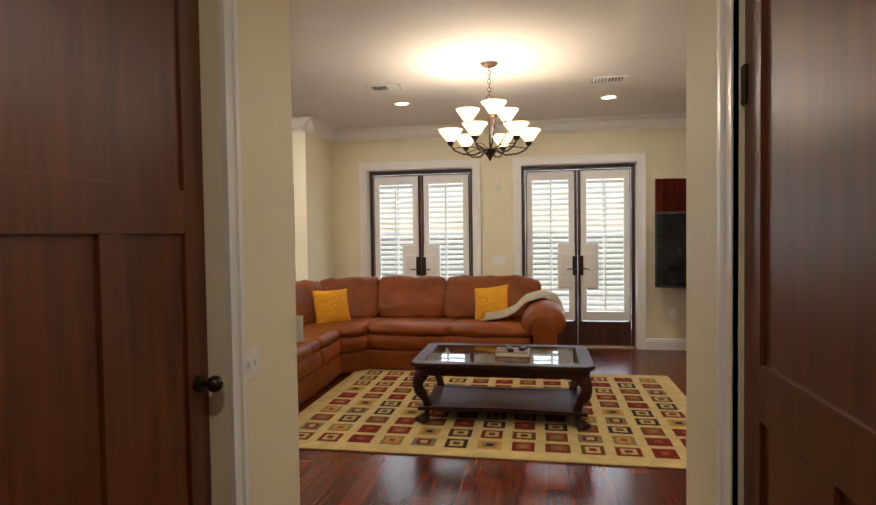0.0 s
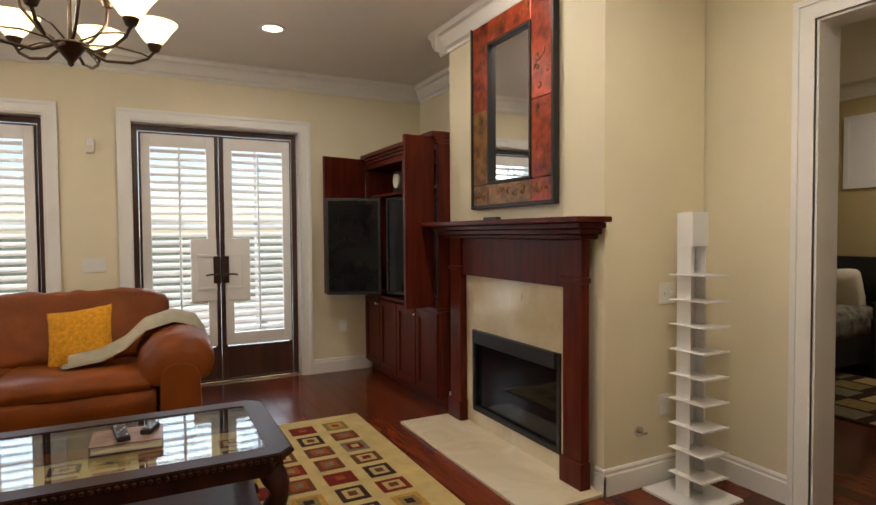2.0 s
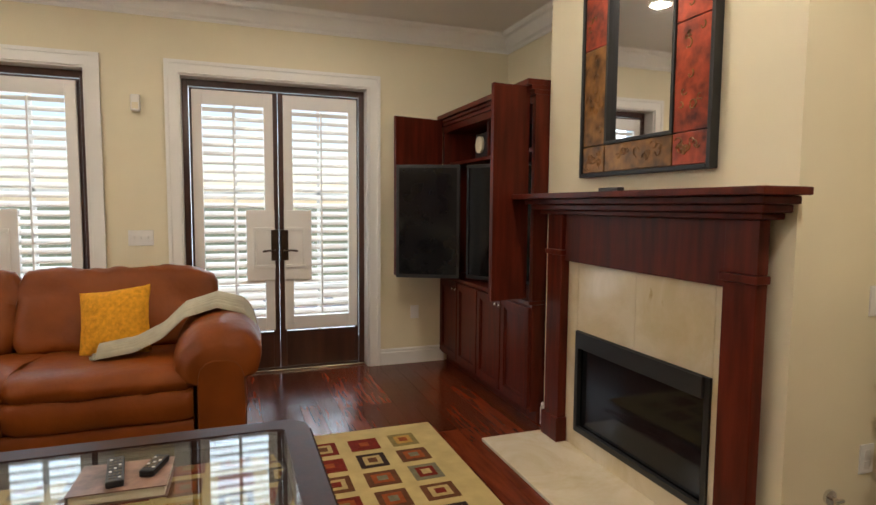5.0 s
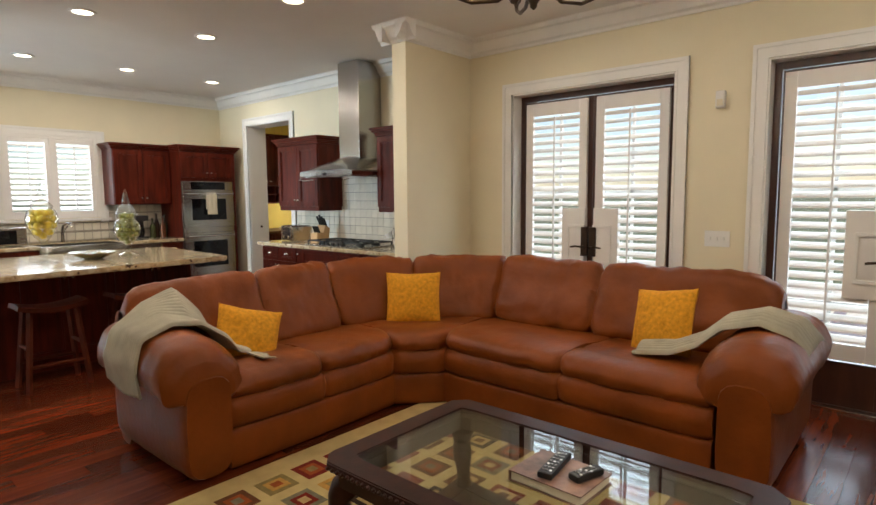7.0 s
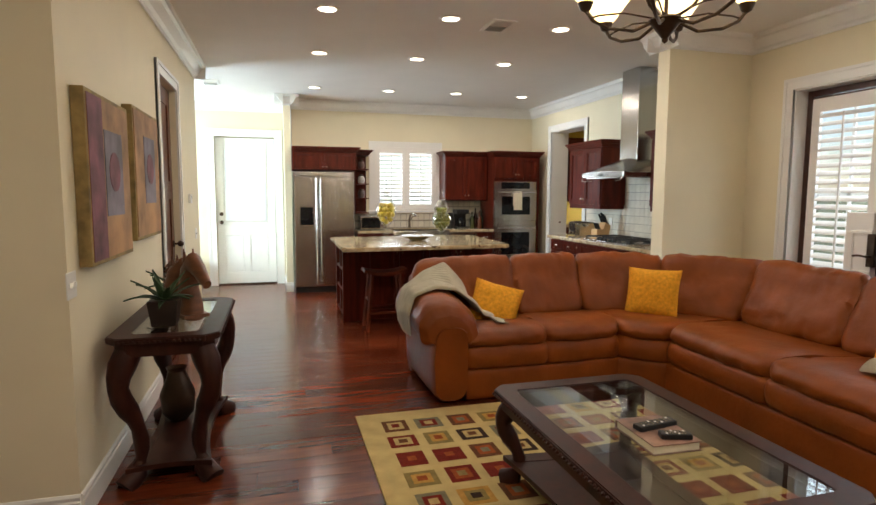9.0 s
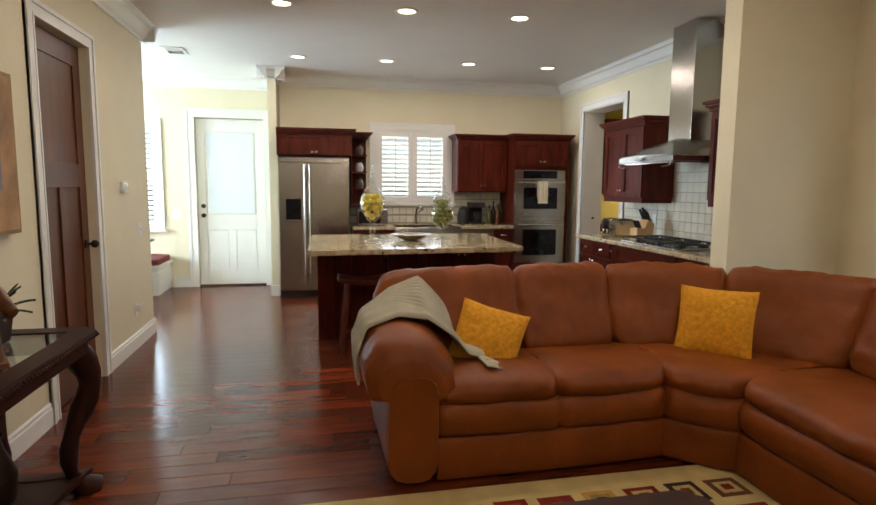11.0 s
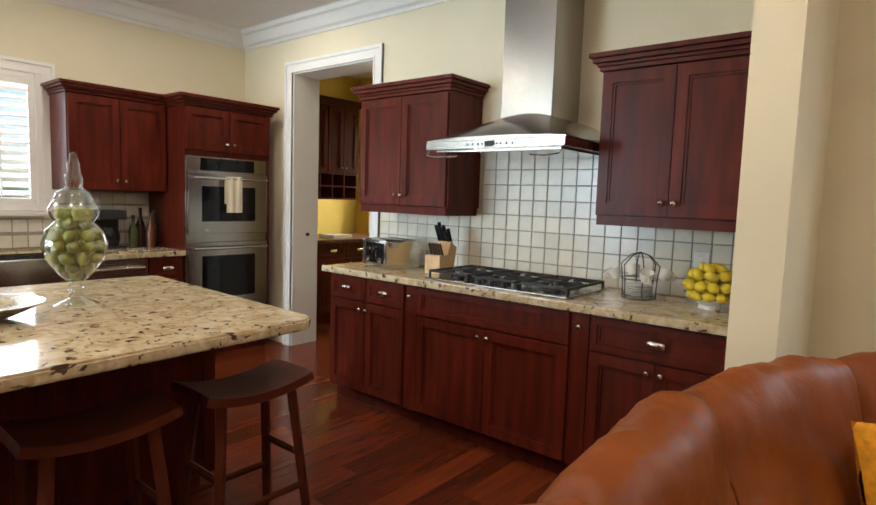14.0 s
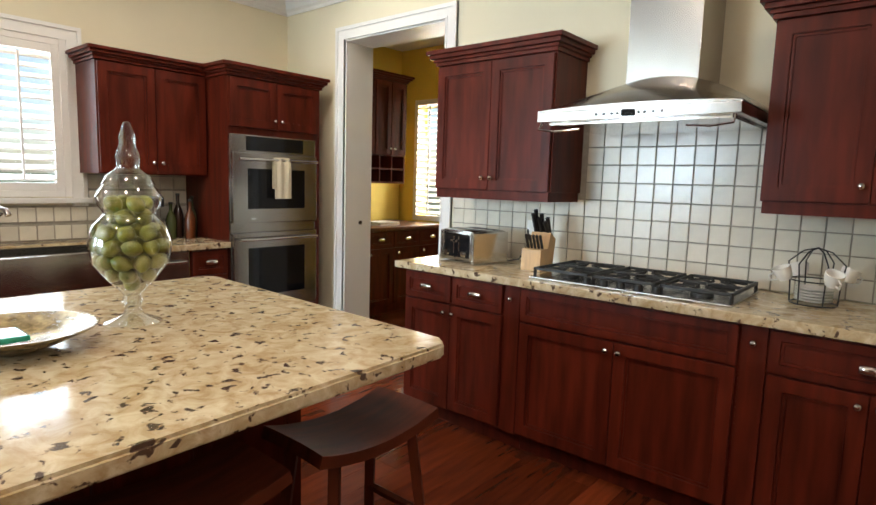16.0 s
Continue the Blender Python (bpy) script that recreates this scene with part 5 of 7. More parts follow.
# range wall
RF = 7.885
RD2 = WY - RF - 0.012
c = cabinet("dark cherry base cabinet with two drawers and two doors", (-3.77, RF, 0), 0, 0.69, RD2, 0, 0.87, toe=True)
front(c, 0.01, 0.345, 0.715, 0.86, "drawer", None, True)
front(c, 0.355, 0.68, 0.715, 0.86, "drawer", None, True)
door_pair(c, 0.01, 0.68, 0.115, 0.705, 0.66)
for x in (-3.08, -1.99):
    p = cabinet("narrow dark cherry pull-out filler between base cabinets", (x, RF - 0.008, 0), 0, 0.09, RD2, 0, 0.87, toe=True)
    kb = bmesh.new()
    rod(kb, (0.045, -0.001, 0.80), (0.045, -0.016, 0.80), 0.006)
    bmesh.ops.create_uvsphere(kb, u_segments=12, v_segments=8, radius=0.014, matrix=Matrix.Translation((0.045, -0.022, 0.80)))
    part("knob", kb, M_CHROME, p, "round nickel knob", True)
c = cabinet("wide dark cherry base cabinet under the cooktop", (-2.99, RF, 0), 0, 1.0, RD2, 0, 0.87, toe=True)
front(c, 0.01, 0.99, 0.70, 0.86, "drawer")
door_pair(c, 0.01, 0.99, 0.115, 0.69, 0.65)
c = cabinet("dark cherry base cabinet with one drawer and two doors", (-1.90, RF, 0), 0, 0.642, RD2, 0, 0.87, toe=True)
front(c, 0.01, 0.632, 0.70, 0.86, "drawer", None, True)
door_pair(c, 0.01, 0.632, 0.115, 0.69, 0.65)
ct = thing("countertop", "cream and brown speckled granite worktop on the range wall", "countertop", "granite worktops")
part("slab", boxes((-3.83, -1.254, 7.84, WY - 0.012, 0.871, 0.911), bevel=0.007), M_GRANITE, ct)
UF = 8.16
c = cabinet("dark cherry wall cabinet with crown moulding", (-3.80, UF, 0), 0, 0.79, WY - UF - 0.002, 1.33, 2.05, 0.085, skirt=0.05)
door_pair(c, 0.008, 0.782, 1.335, 2.04, 1.40)
c = cabinet("dark cherry wall cabinet with crown moulding", (-2.03, UF, 0), 0, 0.775, WY - UF - 0.002, 1.33, 2.05, 0.085, crown_right=False, skirt=0.05)
door_pair(c, 0.008, 0.73, 1.335, 2.04, 1.40)

# hood
hood = thing("range_hood", "brushed stainless steel chimney hood with curved canopy", "range hood")
hb = bmesh.new()
HX0, HX1, HY0 = -2.91, -2.05, 7.83
HM = (HX0 + HX1) / 2
N = 16
rows = []
for j in range(7):
    f = j / 6
    yy = HY0 + (8.16 - HY0) * f
    rows.append([hb.verts.new((HX0 + (HX1 - HX0) * i / N, yy, 1.705 + (0.015 + 0.155 * (f ** 0.6)) * math.sin(math.pi * i / N) ** 0.75)) for i in range(N + 1)])
rows.append([hb.verts.new((HX0 + (HX1 - HX0) * i / N, WY - 0.012, rows[-1][i].co.z)) for i in range(N + 1)])
for a, b in zip(rows, rows[1:]):
    for i in range(N):
        hb.faces.new((a[i], a[i + 1], b[i + 1], b[i]))
low = [[hb.verts.new((v.co.x, v.co.y, 1.70)) for v in (rows[0][i], rows[-1][i])] for i in range(N + 1)]
for i in range(N):
    hb.faces.new((rows[0][i], rows[0][i + 1], low[i + 1][0], low[i][0]))
    hb.faces.new((low[i][0], low[i + 1][0], low[i + 1][1], low[i][1]))
part("canopy", hb, M_STEEL, hood, "", True)
part("front_band", boxes((HX0, HX1, HY0 - 0.004, WY - 0.013, 1.655, 1.699), bevel=0.003), M_STEEL, hood)
part("filter", boxes((HX0 + 0.04, HX1 - 0.04, HY0 + 0.04, WY - 0.06, 1.644, 1.654)), M_CHROME, hood)
part("display", boxes((HM - 0.03, HM + 0.03, HY0 - 0.007, HY0 - 0.0045, 1.663, 1.693)), M_BLKGLASS, hood)
for k in (-4, -3, -2, -1.3, 1.3, 2, 3, 4):
    part("button", boxes((HM + k * 0.035 - 0.005, HM + k * 0.035 + 0.005, HY0 - 0.007, HY0 - 0.0045, 1.672, 1.682)), M_BLACK, hood)
rb, rb2 = bmesh.new(), bmesh.new()
tube(rb, [(HX0 + 0.02, HY0 - 0.0, 1.65), (HX0 + 0.02, HY0 - 0.02, 1.62), (HX0 + 0.10, HY0 - 0.02, 1.61), (HX0 + 0.20, HY0 + 0.02, 1.62)], 0.005)
tube(rb2, [(HX1 - 0.02, HY0 - 0.0, 1.65), (HX1 - 0.02, HY0 - 0.02, 1.62), (HX1 - 0.10, HY0 - 0.02, 1.61), (HX1 - 0.20, HY0 + 0.02, 1.62)], 0.005)
part("utensil_rail", rb, M_CHROME, hood, "", True)
part("utensil_rail", rb2, M_CHROME, hood, "", True)
part("chimney", boxes((HM - 0.165, HM + 0.165, 8.165, WY - 0.012, 1.80, CZ - 0.01), (HM - 0.162, HM + 0.162, 8.168, WY - 0.012, 1.80, 2.4), bevel=0.004), M_STEEL, hood)

# cooktop
ck = thing("gas_cooktop", "stainless gas cooktop with black cast iron grates", "cooktop", at=(-2.50, 8.15, 0.912))
part("tray", boxes((-0.46, 0.46, -0.25, 0.24, 0, 0.012), bevel=0.004), M_STEEL, ck)
for cx in (-0.31, 0.0, 0.31):
    g = bmesh.new()
    for a, b, c0, d in ((-0.145, 0.145, -0.215, -0.203), (-0.145, 0.145, 0.203, 0.215), (-0.145, -0.133, -0.215, 0.215), (0.133, 0.145, -0.215, 0.215), (-0.145, 0.145, -0.006, 0.006)):
        box(g, cx + a, cx + b, c0, d, 0.040, 0.053, 0.002)
    for yy in (-0.11, 0.11):
        for q in range(6):
            an = q * math.pi / 3 + 0.3
            rod(g, (cx + 0.03 * math.cos(an), yy + 0.03 * math.sin(an), 0.050), (cx + 0.125 * math.cos(an), yy + 0.098 * math.sin(an), 0.046), 0.006, seg=6)
    for sx in (-0.139, 0.139):
        for sy in (-0.209, 0.209):
            rod(g, (cx + sx, sy, 0.012), (cx + sx, sy, 0.045), 0.008, seg=6)
    part("grate", g, M_BLACK, ck)
    for yy in (-0.11, 0.11):
        part("burner", lathe(bmesh.new(), [(0.0, 0.034), (0.035, 0.034), (0.038, 0.028), (0.045, 0.024), (0.048, 0.0125)], (cx, yy, 0)), M_BLACK, ck, "", True)
for k in range(5):
    kb = bmesh.new()
    rod(kb, (-0.16 + 0.08 * k, -0.228, 0.012), (-0.16 + 0.08 * k, -0.228, 0.040), 0.019, 0.016, 14)
    part("control_knob", kb, M_BLACK, ck, "", True)

# toaster
to = thing("toaster", "four-slice stainless steel toaster with black dials", "toaster", at=(-3.52, 8.19, 0.912), rz=-12)
part("body", boxes((-0.14, 0.14, -0.13, 0.13, 0.012, 0.19), bevel=0.022), M_STEEL, to, "", True)
for xx in (-0.15, 0.135):
    part("end_cap", boxes((xx, xx + 0.015, -0.135, 0.135, 0.004, 0.18), bevel=0.006), M_CHROME, to)
for yy in (-0.07, 0.05):
    part("bread_slot", boxes((-0.11, 0.11, yy, yy + 0.03, 0.186, 0.192)), M_BLACK, to)
part("front_panel", boxes((-0.11, 0.11, -0.134, -0.129, 0.03, 0.165), bevel=0.002), M_BLKGLASS, to)
for xx in (-0.075, 0.075):
    db = bmesh.new()
    rod(db, (xx, -0.133, 0.055), (xx, -0.152, 0.055), 0.020, 0.017, 16)
    part("dial", db, M_CHROME, to, "", True)
for xx in (-0.02, 0.025):
    part("lever", boxes((xx - 0.010, xx + 0.010, -0.155, -0.133, 0.12, 0.132), (xx - 0.003, xx + 0.003, -0.137, -0.133, 0.05, 0.15)), M_CHROME, to)
cb = bmesh.new()
tube(cb, [(-3.38, 8.27, 0.93), (-3.36, 8.32, 0.918), (-3.31, 8.36, 0.93), (-3.30, 8.44, 1.02), (-3.33, 8.478, 1.10)], 0.004, 6)
tagged(part("power_cord", cb, M_BLACK, None), "black power cord running up to the outlet", "cord")

# knife block
kn = thing("knife_block", "pale wood knife block with black-handled knives", "knife block", at=(-3.10, 8.22, 0.912), rz=8)
M_MAPLE = material("pale_maple_wood", (0.52, 0.33, 0.15), 0.45, vary=0.15, scale=8, stretch=(6, 1, 1))
bm = prism(bmesh.new(), [(-0.10, 0), (0.075, 0), (0.11, 0.16), (0.03, 0.20), (0.0, 0.115), (-0.10, 0.115)], "x", -0.055, 0.055)
part("block", bm, M_MAPLE, kn)
for i in range(3):
    for j in range(2):
        kb = bmesh.new()
        xx, yy = -0.035 + 0.035 * i, 0.045 + 0.035 * j
        rod(kb, (xx, yy, 0.17 + 0.02 * (1 - j)), (xx - 0.004, yy - 0.05, 0.30 - 0.02 * i + 0.02 * j), 0.010, 0.012, 8)
        part("knife_handle", kb, M_BLACK, kn, "", True)
for i in range(5):
    kb = bmesh.new()
    rod(kb, (-0.04 + 0.02 * i, -0.04, 0.11), (-0.044 + 0.02 * i, -0.075, 0.19), 0.007, 0.008, 6)
    part("steak_knife_handle", kb, M_BLACK, kn, "", True)

# cup rack
cr = thing("cup_rack", "black wire rack with white cups and stacked saucers", "cup rack", at=(-1.82, 8.27, 0.912))
wb = bmesh.new()
for q in range(6):
    an = q * math.pi / 3
    tube(wb, [(0.085 * math.cos(an), 0.085 * math.sin(an), 0.004), (0.09 * math.cos(an), 0.09 * math.sin(an), 0.10), (0.10 * math.cos(an), 0.10 * math.sin(an), 0.17), (0.05 * math.cos(an), 0.05 * math.sin(an), 0.22), (0, 0, 0.235), ], 0.003, 5)
for zz, r in ((0.004, 0.085), (0.10, 0.09)):
    tube(wb, [(r * math.cos(q * math.pi / 8), r * math.sin(q * math.pi / 8), zz) for q in range(17)], 0.003, 5)
part("wire_frame", wb, M_BLACK, cr, "", True)
for k in range(5):
    part("saucer", lathe(bmesh.new(), [(0.0, 0.008), (0.04, 0.008), (0.07, 0.016), (0.07, 0.019), (0.04, 0.012), (0.0, 0.012)], (0, 0, 0.004 + 0.012 * k)), M_PLASTIC, cr, "white porcelain saucer", True)
for q in range(4):
    an = q * math.pi / 2 + 0.6
    m = bmesh.new()
    lathe(m, [(0.0, 0.0), (0.022, 0.0), (0.032, 0.025), (0.036, 0.055), (0.033, 0.055), (0.028, 0.02), (0.0, 0.006)], (0, 0, 0), 16)
    tube(m, [(0.034, 0, 0.045), (0.055, 0, 0.04), (0.055, 0, 0.018), (0.030, 0, 0.014)], 0.004, 6)
    cup = part("cup", m, M_PLASTIC, cr, "white porcelain cup", True)
    cup.matrix_basis = pose(0.115 * math.cos(an), 0.115 * math.sin(an), 0.10, 0, 25, math.degrees(an))

# lemons in a bowl
M_LEMON = material("yellow_lemon_peel", (0.62, 0.46, 0.025), 0.45, vary=0.12, scale=8, bump=0.3, bscale=90)
M_LIME = material("green_lime_peel", (0.17, 0.17, 0.02), 0.42, vary=0.45, scale=6, bump=0.3, bscale=90)


def lemon_mesh(name, mat, r):
    return mesh_of(name, lathe(bmesh.new(), [(0.0, -1.28 * r), (0.16 * r, -1.22 * r), (0.62 * r, -0.86 * r), (0.95 * r, -0.35 * r), (1.0 * r, 0.1 * r), (0.86 * r, 0.6 * r), (0.5 * r, 1.0 * r), (0.2 * r, 1.17 * r), (0.0, 1.34 * r)], seg=12), mat, True)


LEM = lemon_mesh("lemon", M_LEMON, 0.030)
lt = thing("lemon_topiary", "heap of yellow lemons in a small white pedestal bowl", "fruit bowl", at=(-1.47, 8.24, 0.912))
lt.matrix_basis = lt.matrix_basis @ Matrix.Scale(0.84, 4)
part("bowl", lathe(bmesh.new(), [(0.0, 0.0), (0.06, 0.0), (0.055, 0.02), (0.075, 0.04), (0.085, 0.055), (0.08, 0.055), (0.0, 0.03)]), M_PLASTIC, lt, "white ceramic bowl", True)
for lay, (r, z, n) in enumerate(((0.095, 0.075, 9), (0.118, 0.13, 11), (0.095, 0.19, 8), (0.045, 0.225, 4), (0.0, 0.15, 1))):
    for q in range(n):
        an = 2 * math.pi * q / n + lay * 0.5
        ob = new("lemon", LEM)
        ob.parent = lt
        ob.matrix_basis = pose(r * math.cos(an), r * math.sin(an), z, 60 + 25 * math.sin(q * 3), 20 * math.cos(q * 5), math.degrees(an))
for q in range(7):
    an = q * 0.95

    def lf(u, v, an=an):
        r = 0.11 + 0.06 * u
        w = 0.016 * math.sin(math.pi * u) * (v - 0.5) * 2
        return (r * math.cos(an) - math.sin(an) * w, r * math.sin(an) + math.cos(an) * w, 0.07 + 0.05 * (q % 3) + 0.01 * u)
    part("leaf", sheet(bmesh.new(), lf, 5, 2, 0.002), M_LEAF, lt, "", True)

# ---- west wall run ----
WF = -5.20   # front of the tall units
oc = cabinet("tall dark cherry oven cabinet with doors above", (WF, 7.58, 0), 90, 0.78, -KX + WF - 0.004, 0, 2.05, 0.085, toe=True)
door_pair(oc, 0.01, 0.75, 1.71, 2.04, 1.77)
front(oc, 0.01, 0.75, 0.12, 0.385, "drawer", None, True)
ov = thing("double_oven", "stainless steel double wall oven with black glass doors", "oven", at=(WF + 0.021, 7.58, -0.03), rz=90)
part("trim_frame", boxes((0, 0.72, 0, 0.02, 0.425, 1.69), bevel=0.002), M_STEEL, ov)
part("control_panel", boxes((0.005, 0.715, -0.012, -0.001, 1.575, 1.685), bevel=0.002), M_STEEL, ov)
part("control_glass", boxes((0.12, 0.60, -0.016, -0.0125, 1.58, 1.68)), M_BLKGLASS, ov)
for z0, z1 in ((1.07, 1.565), (0.44, 1.0)):
    d = part("oven_door", boxes((0.005, 0.715, -0.03, -0.001, z0, z1), bevel=0.004), M_STEEL, ov)
    part("oven_window", boxes((0.12, 0.60, -0.034, -0.0305, z0 + 0.10, z1 - 0.11)), M_BLKGLASS, d)
    hb = bmesh.new()
    rod(hb, (0.03, -0.075, z1 - 0.045), (0.69, -0.075, z1 - 0.045), 0.011)
    for xx in (0.06, 0.66):
        rod(hb, (xx, -0.03, z1 - 0.045), (xx, -0.075, z1 - 0.045), 0.008)
    part("oven_handle", hb, M_CHROME, d, "", True)
part("badge_bar", boxes((0.14, 0.18, -0.033, -0.0305, 1.095, 1.107)), M_CHROME, ov)
tw = thing("dish_towel", "cream towel hanging over the oven handle", "towel", at=(WF + 0.021, 7.58, -0.03), rz=90)


def towel(u, v):
    s = -1 if u < 0.5 else 1
    z = 1.535 - abs(u - 0.5) * 2 * (0.29 if u < 0.5 else 0.22)
    y = -0.075 + s * 0.014 * min(1, abs(u - 0.5) * 12) + 0.004 * math.sin(v * 14)
    return (0.30 + 0.14 * v, y, z)


part("cloth", sheet(bmesh.new(), towel, 24, 14, 0.004), M_STRAW, tw, "", True)
c = cabinet("dark cherry wall cabinet beside the oven tower", (-5.48, 6.86, 0), 90, 0.715, -KX - 5.48 - 0.004, 1.36, 2.06, 0.075, crown_right=False)
door_pair(c, 0.008, 0.705, 1.37, 2.05, 1.44)
c = cabinet("dark cherry cabinet above the refrigerator", (-5.24, 4.505, 0), 90, 0.92, -KX - 5.24 - 0.004, 1.80, 2.06, 0.075, crown_left=False)
door_pair(c, 0.008, 0.912, 1.81, 2.05, 1.845)
os_ = cabinet("dark cherry open corner shelves beside the window", (-5.45, 5.43, 0), 90, 0.22, -KX - 5.45 - 0.004, 1.30, 2.06, 0.06, body=False)
part("shelf_case", boxes((0, 0.015, 0, 0.36, 1.15, 2.06), (0.015, 0.22, 0.345, 0.36, 1.15, 2.06), (0.015, 0.22, 0.0, 0.345, 2.04, 2.06)), M_CHERRY, os_)
for z in (1.16, 1.38, 1.60, 1.82):
    part("shelf", boxes((0.015, 0.21, 0.01, 0.345, z, z + 0.016), bevel=0.002), M_CHERRY, os_)
for z, col in ((1.396, (0.08, 0.05, 0.04)), (1.616, (0.42, 0.40, 0.36)), (1.836, (0.10, 0.06, 0.05))):
    j = thing("jar", "small decorative jar on the open shelf", "jar", "jars on the corner shelves", at=(-5.58, 5.545, z))
    part("body", lathe(bmesh.new(), [(0.0, 0.0), (0.04, 0.0), (0.055, 0.05), (0.045, 0.10), (0.03, 0.115), (0.0, 0.115)], seg=14), material("jar_glaze", col, 0.4, vary=0.3), j, "", True)
    part("lid", lathe(bmesh.new(), [(0.032, 0.1155), (0.032, 0.135), (0.0, 0.14)], seg=14), M_BRONZE, j, "", True)

fr = thing("refrigerator", "tall stainless steel side-by-side refrigerator with dispenser", "refrigerator", at=(-5.26, 4.52, 0), rz=90)
part("body", boxes((0.0, 0.87, 0.0, 0.545, 0.02, 1.775), bevel=0.003), M_STEEL, fr)
part("top_grille", boxes((0.0, 0.87, -0.035, -0.001, 1.715, 1.775), bevel=0.004), M_STEEL, fr)
part("toe_kick", boxes((0.0, 0.87, -0.01, -0.001, 0.001, 0.09)), M_BLACK, fr)
for a, b in ((0.004, 0.345), (0.352, 0.866)):
    d = part("door", boxes((a, b, -0.045, -0.001, 0.10, 1.705), bevel=0.006), M_STEEL, fr)
    hx = 0.318 if a < 0.1 else 0.380
    hb = bmesh.new()
    rod(hb, (hx, -0.09, 0.14), (hx, -0.09, 1.68), 0.013)
    for zz in (0.2, 0.9, 1.62):
        rod(hb, (hx, -0.045, zz), (hx, -0.09, zz), 0.008)
    part("handle", hb, M_CHROME, d, "", True)
part("dispenser", boxes((0.085, 0.27, -0.049, -0.0455, 0.98, 1.26), bevel=0.003), M_BLKGLASS, fr, "black ice dispenser")
part("dispenser_lip", boxes((0.095, 0.26, -0.056, -0.0495, 0.985, 1.0)), M_CHROME, fr)

BF = -5.215
for y0, y1, n in ((5.43, 5.96, 1), (7.30, 7.575, 2)):
    c = cabinet("dark cherry base cabinet with drawer on the window wall", (BF, y0, 0), 90, y1 - y0, -KX + BF - 0.014, 0, 0.87, toe=True)
    front(c, 0.01, y1 - y0 - 0.01, 0.70, 0.86, "drawer", None, True)
    front(c, 0.01, y1 - y0 - 0.01, 0.115, 0.69, "door", (0.04, 0.64))
c = cabinet("dark cherry sink base cabinet", (BF, 5.965, 0), 90, 0.89, -KX + BF - 0.014, 0, 0.62, toe=True)
door_pair(c, 0.01, 0.88, 0.115, 0.61, 0.57)
sk = thing("farmhouse_sink", "stainless steel apron-front sink", "sink", at=(BF, 5.965, 0), rz=90)
part("apron", boxes((0.002, 0.888, -0.035, 0.012, 0.625, 0.90), bevel=0.010), M_STEEL, sk, "", True)
part("basin", boxes((0.002, 0.888, 0.013, 0.03, 0.625, 0.898), (0.002, 0.03, 0.03, 0.42, 0.64, 0.898), (0.86, 0.888, 0.03, 0.42, 0.64, 0.898), (0.002, 0.888, 0.42, 0.44, 0.64, 0.898), (0.002, 0.888, 0.013, 0.44, 0.621, 0.64)), M_STEEL, sk)
dw = thing("dishwasher", "stainless steel dishwasher under the granite counter", "dishwasher", at=(BF, 6.86, 0), rz=90)
part("door", boxes((0.003, 0.432, -0.02, -0.001, 0.10, 0.865), bevel=0.004), M_STEEL, dw)
part("body", boxes((0.003, 0.432, 0.0, 0.55, 0.001, 0.865)), M_BLACK, dw)
hb = bmesh.new()
rod(hb, (0.04, -0.055, 0.80), (0.395, -0.055, 0.80), 0.010)
rod(hb, (0.06, -0.02, 0.80), (0.06, -0.055, 0.80), 0.007)
rod(hb, (0.375, -0.02, 0.80), (0.375, -0.055, 0.80), 0.007)
part("handle", hb, M_CHROME, dw, "", True)
ct = thing("countertop", "cream and brown speckled granite worktop round the sink", "countertop", "granite worktops")
for x1, y0, y1 in ((-5.17, 5.43, 5.964), (-5.17, 6.856, 7.577), (-5.66, 5.965, 6.855)):
    part("slab", boxes((KX + 0.012, x1, y0, y1, 0.871, 0.911), bevel=0.005), M_GRANITE, ct)
fa = thing("faucet", "brushed nickel gooseneck kitchen faucet", "faucet", at=(-5.70, 6.33, 0.912), rz=25)
fb = bmesh.new()
tube(fb, [(0, 0, 0), (0, 0, 0.14), (0.02, 0, 0.20), (0.08, 0, 0.235), (0.14, 0, 0.22), (0.16, 0, 0.19)], [0.022, 0.016, 0.014, 0.014, 0.016, 0.018], 10)
part("spout", fb, M_STEEL, fa, "", True)
fb = bmesh.new()
tube(fb, [(0, 0.015, 0.12), (-0.01, 0.05, 0.16), (-0.02, 0.10, 0.19)], [0.010, 0.008, 0.010], 8)
part("lever", fb, M_STEEL, fa, "", True)
te = thing("toaster_oven", "dark stainless countertop toaster oven", "toaster oven", at=(-5.40, 5.50, 0.912), rz=90)
part("body", boxes((0, 0.40, 0, 0.30, 0.012, 0.21), bevel=0.01), M_STEEL, te)
part("glass_door", boxes((0.02, 0.30, -0.008, -0.001, 0.03, 0.18)), M_BLKGLASS, te)
cm = thing("coffee_maker", "black drip coffee maker with glass carafe", "coffee maker", at=(-5.62, 7.18, 0.912), rz=90)
part("housing", boxes((-0.10, 0.10, 0.06, 0.15, 0, 0.30), (-0.10, 0.10, -0.10, 0.06, 0.23, 0.30), (-0.10, 0.10, -0.10, 0.06, 0, 0.02), bevel=0.006), M_BLACK, cm)
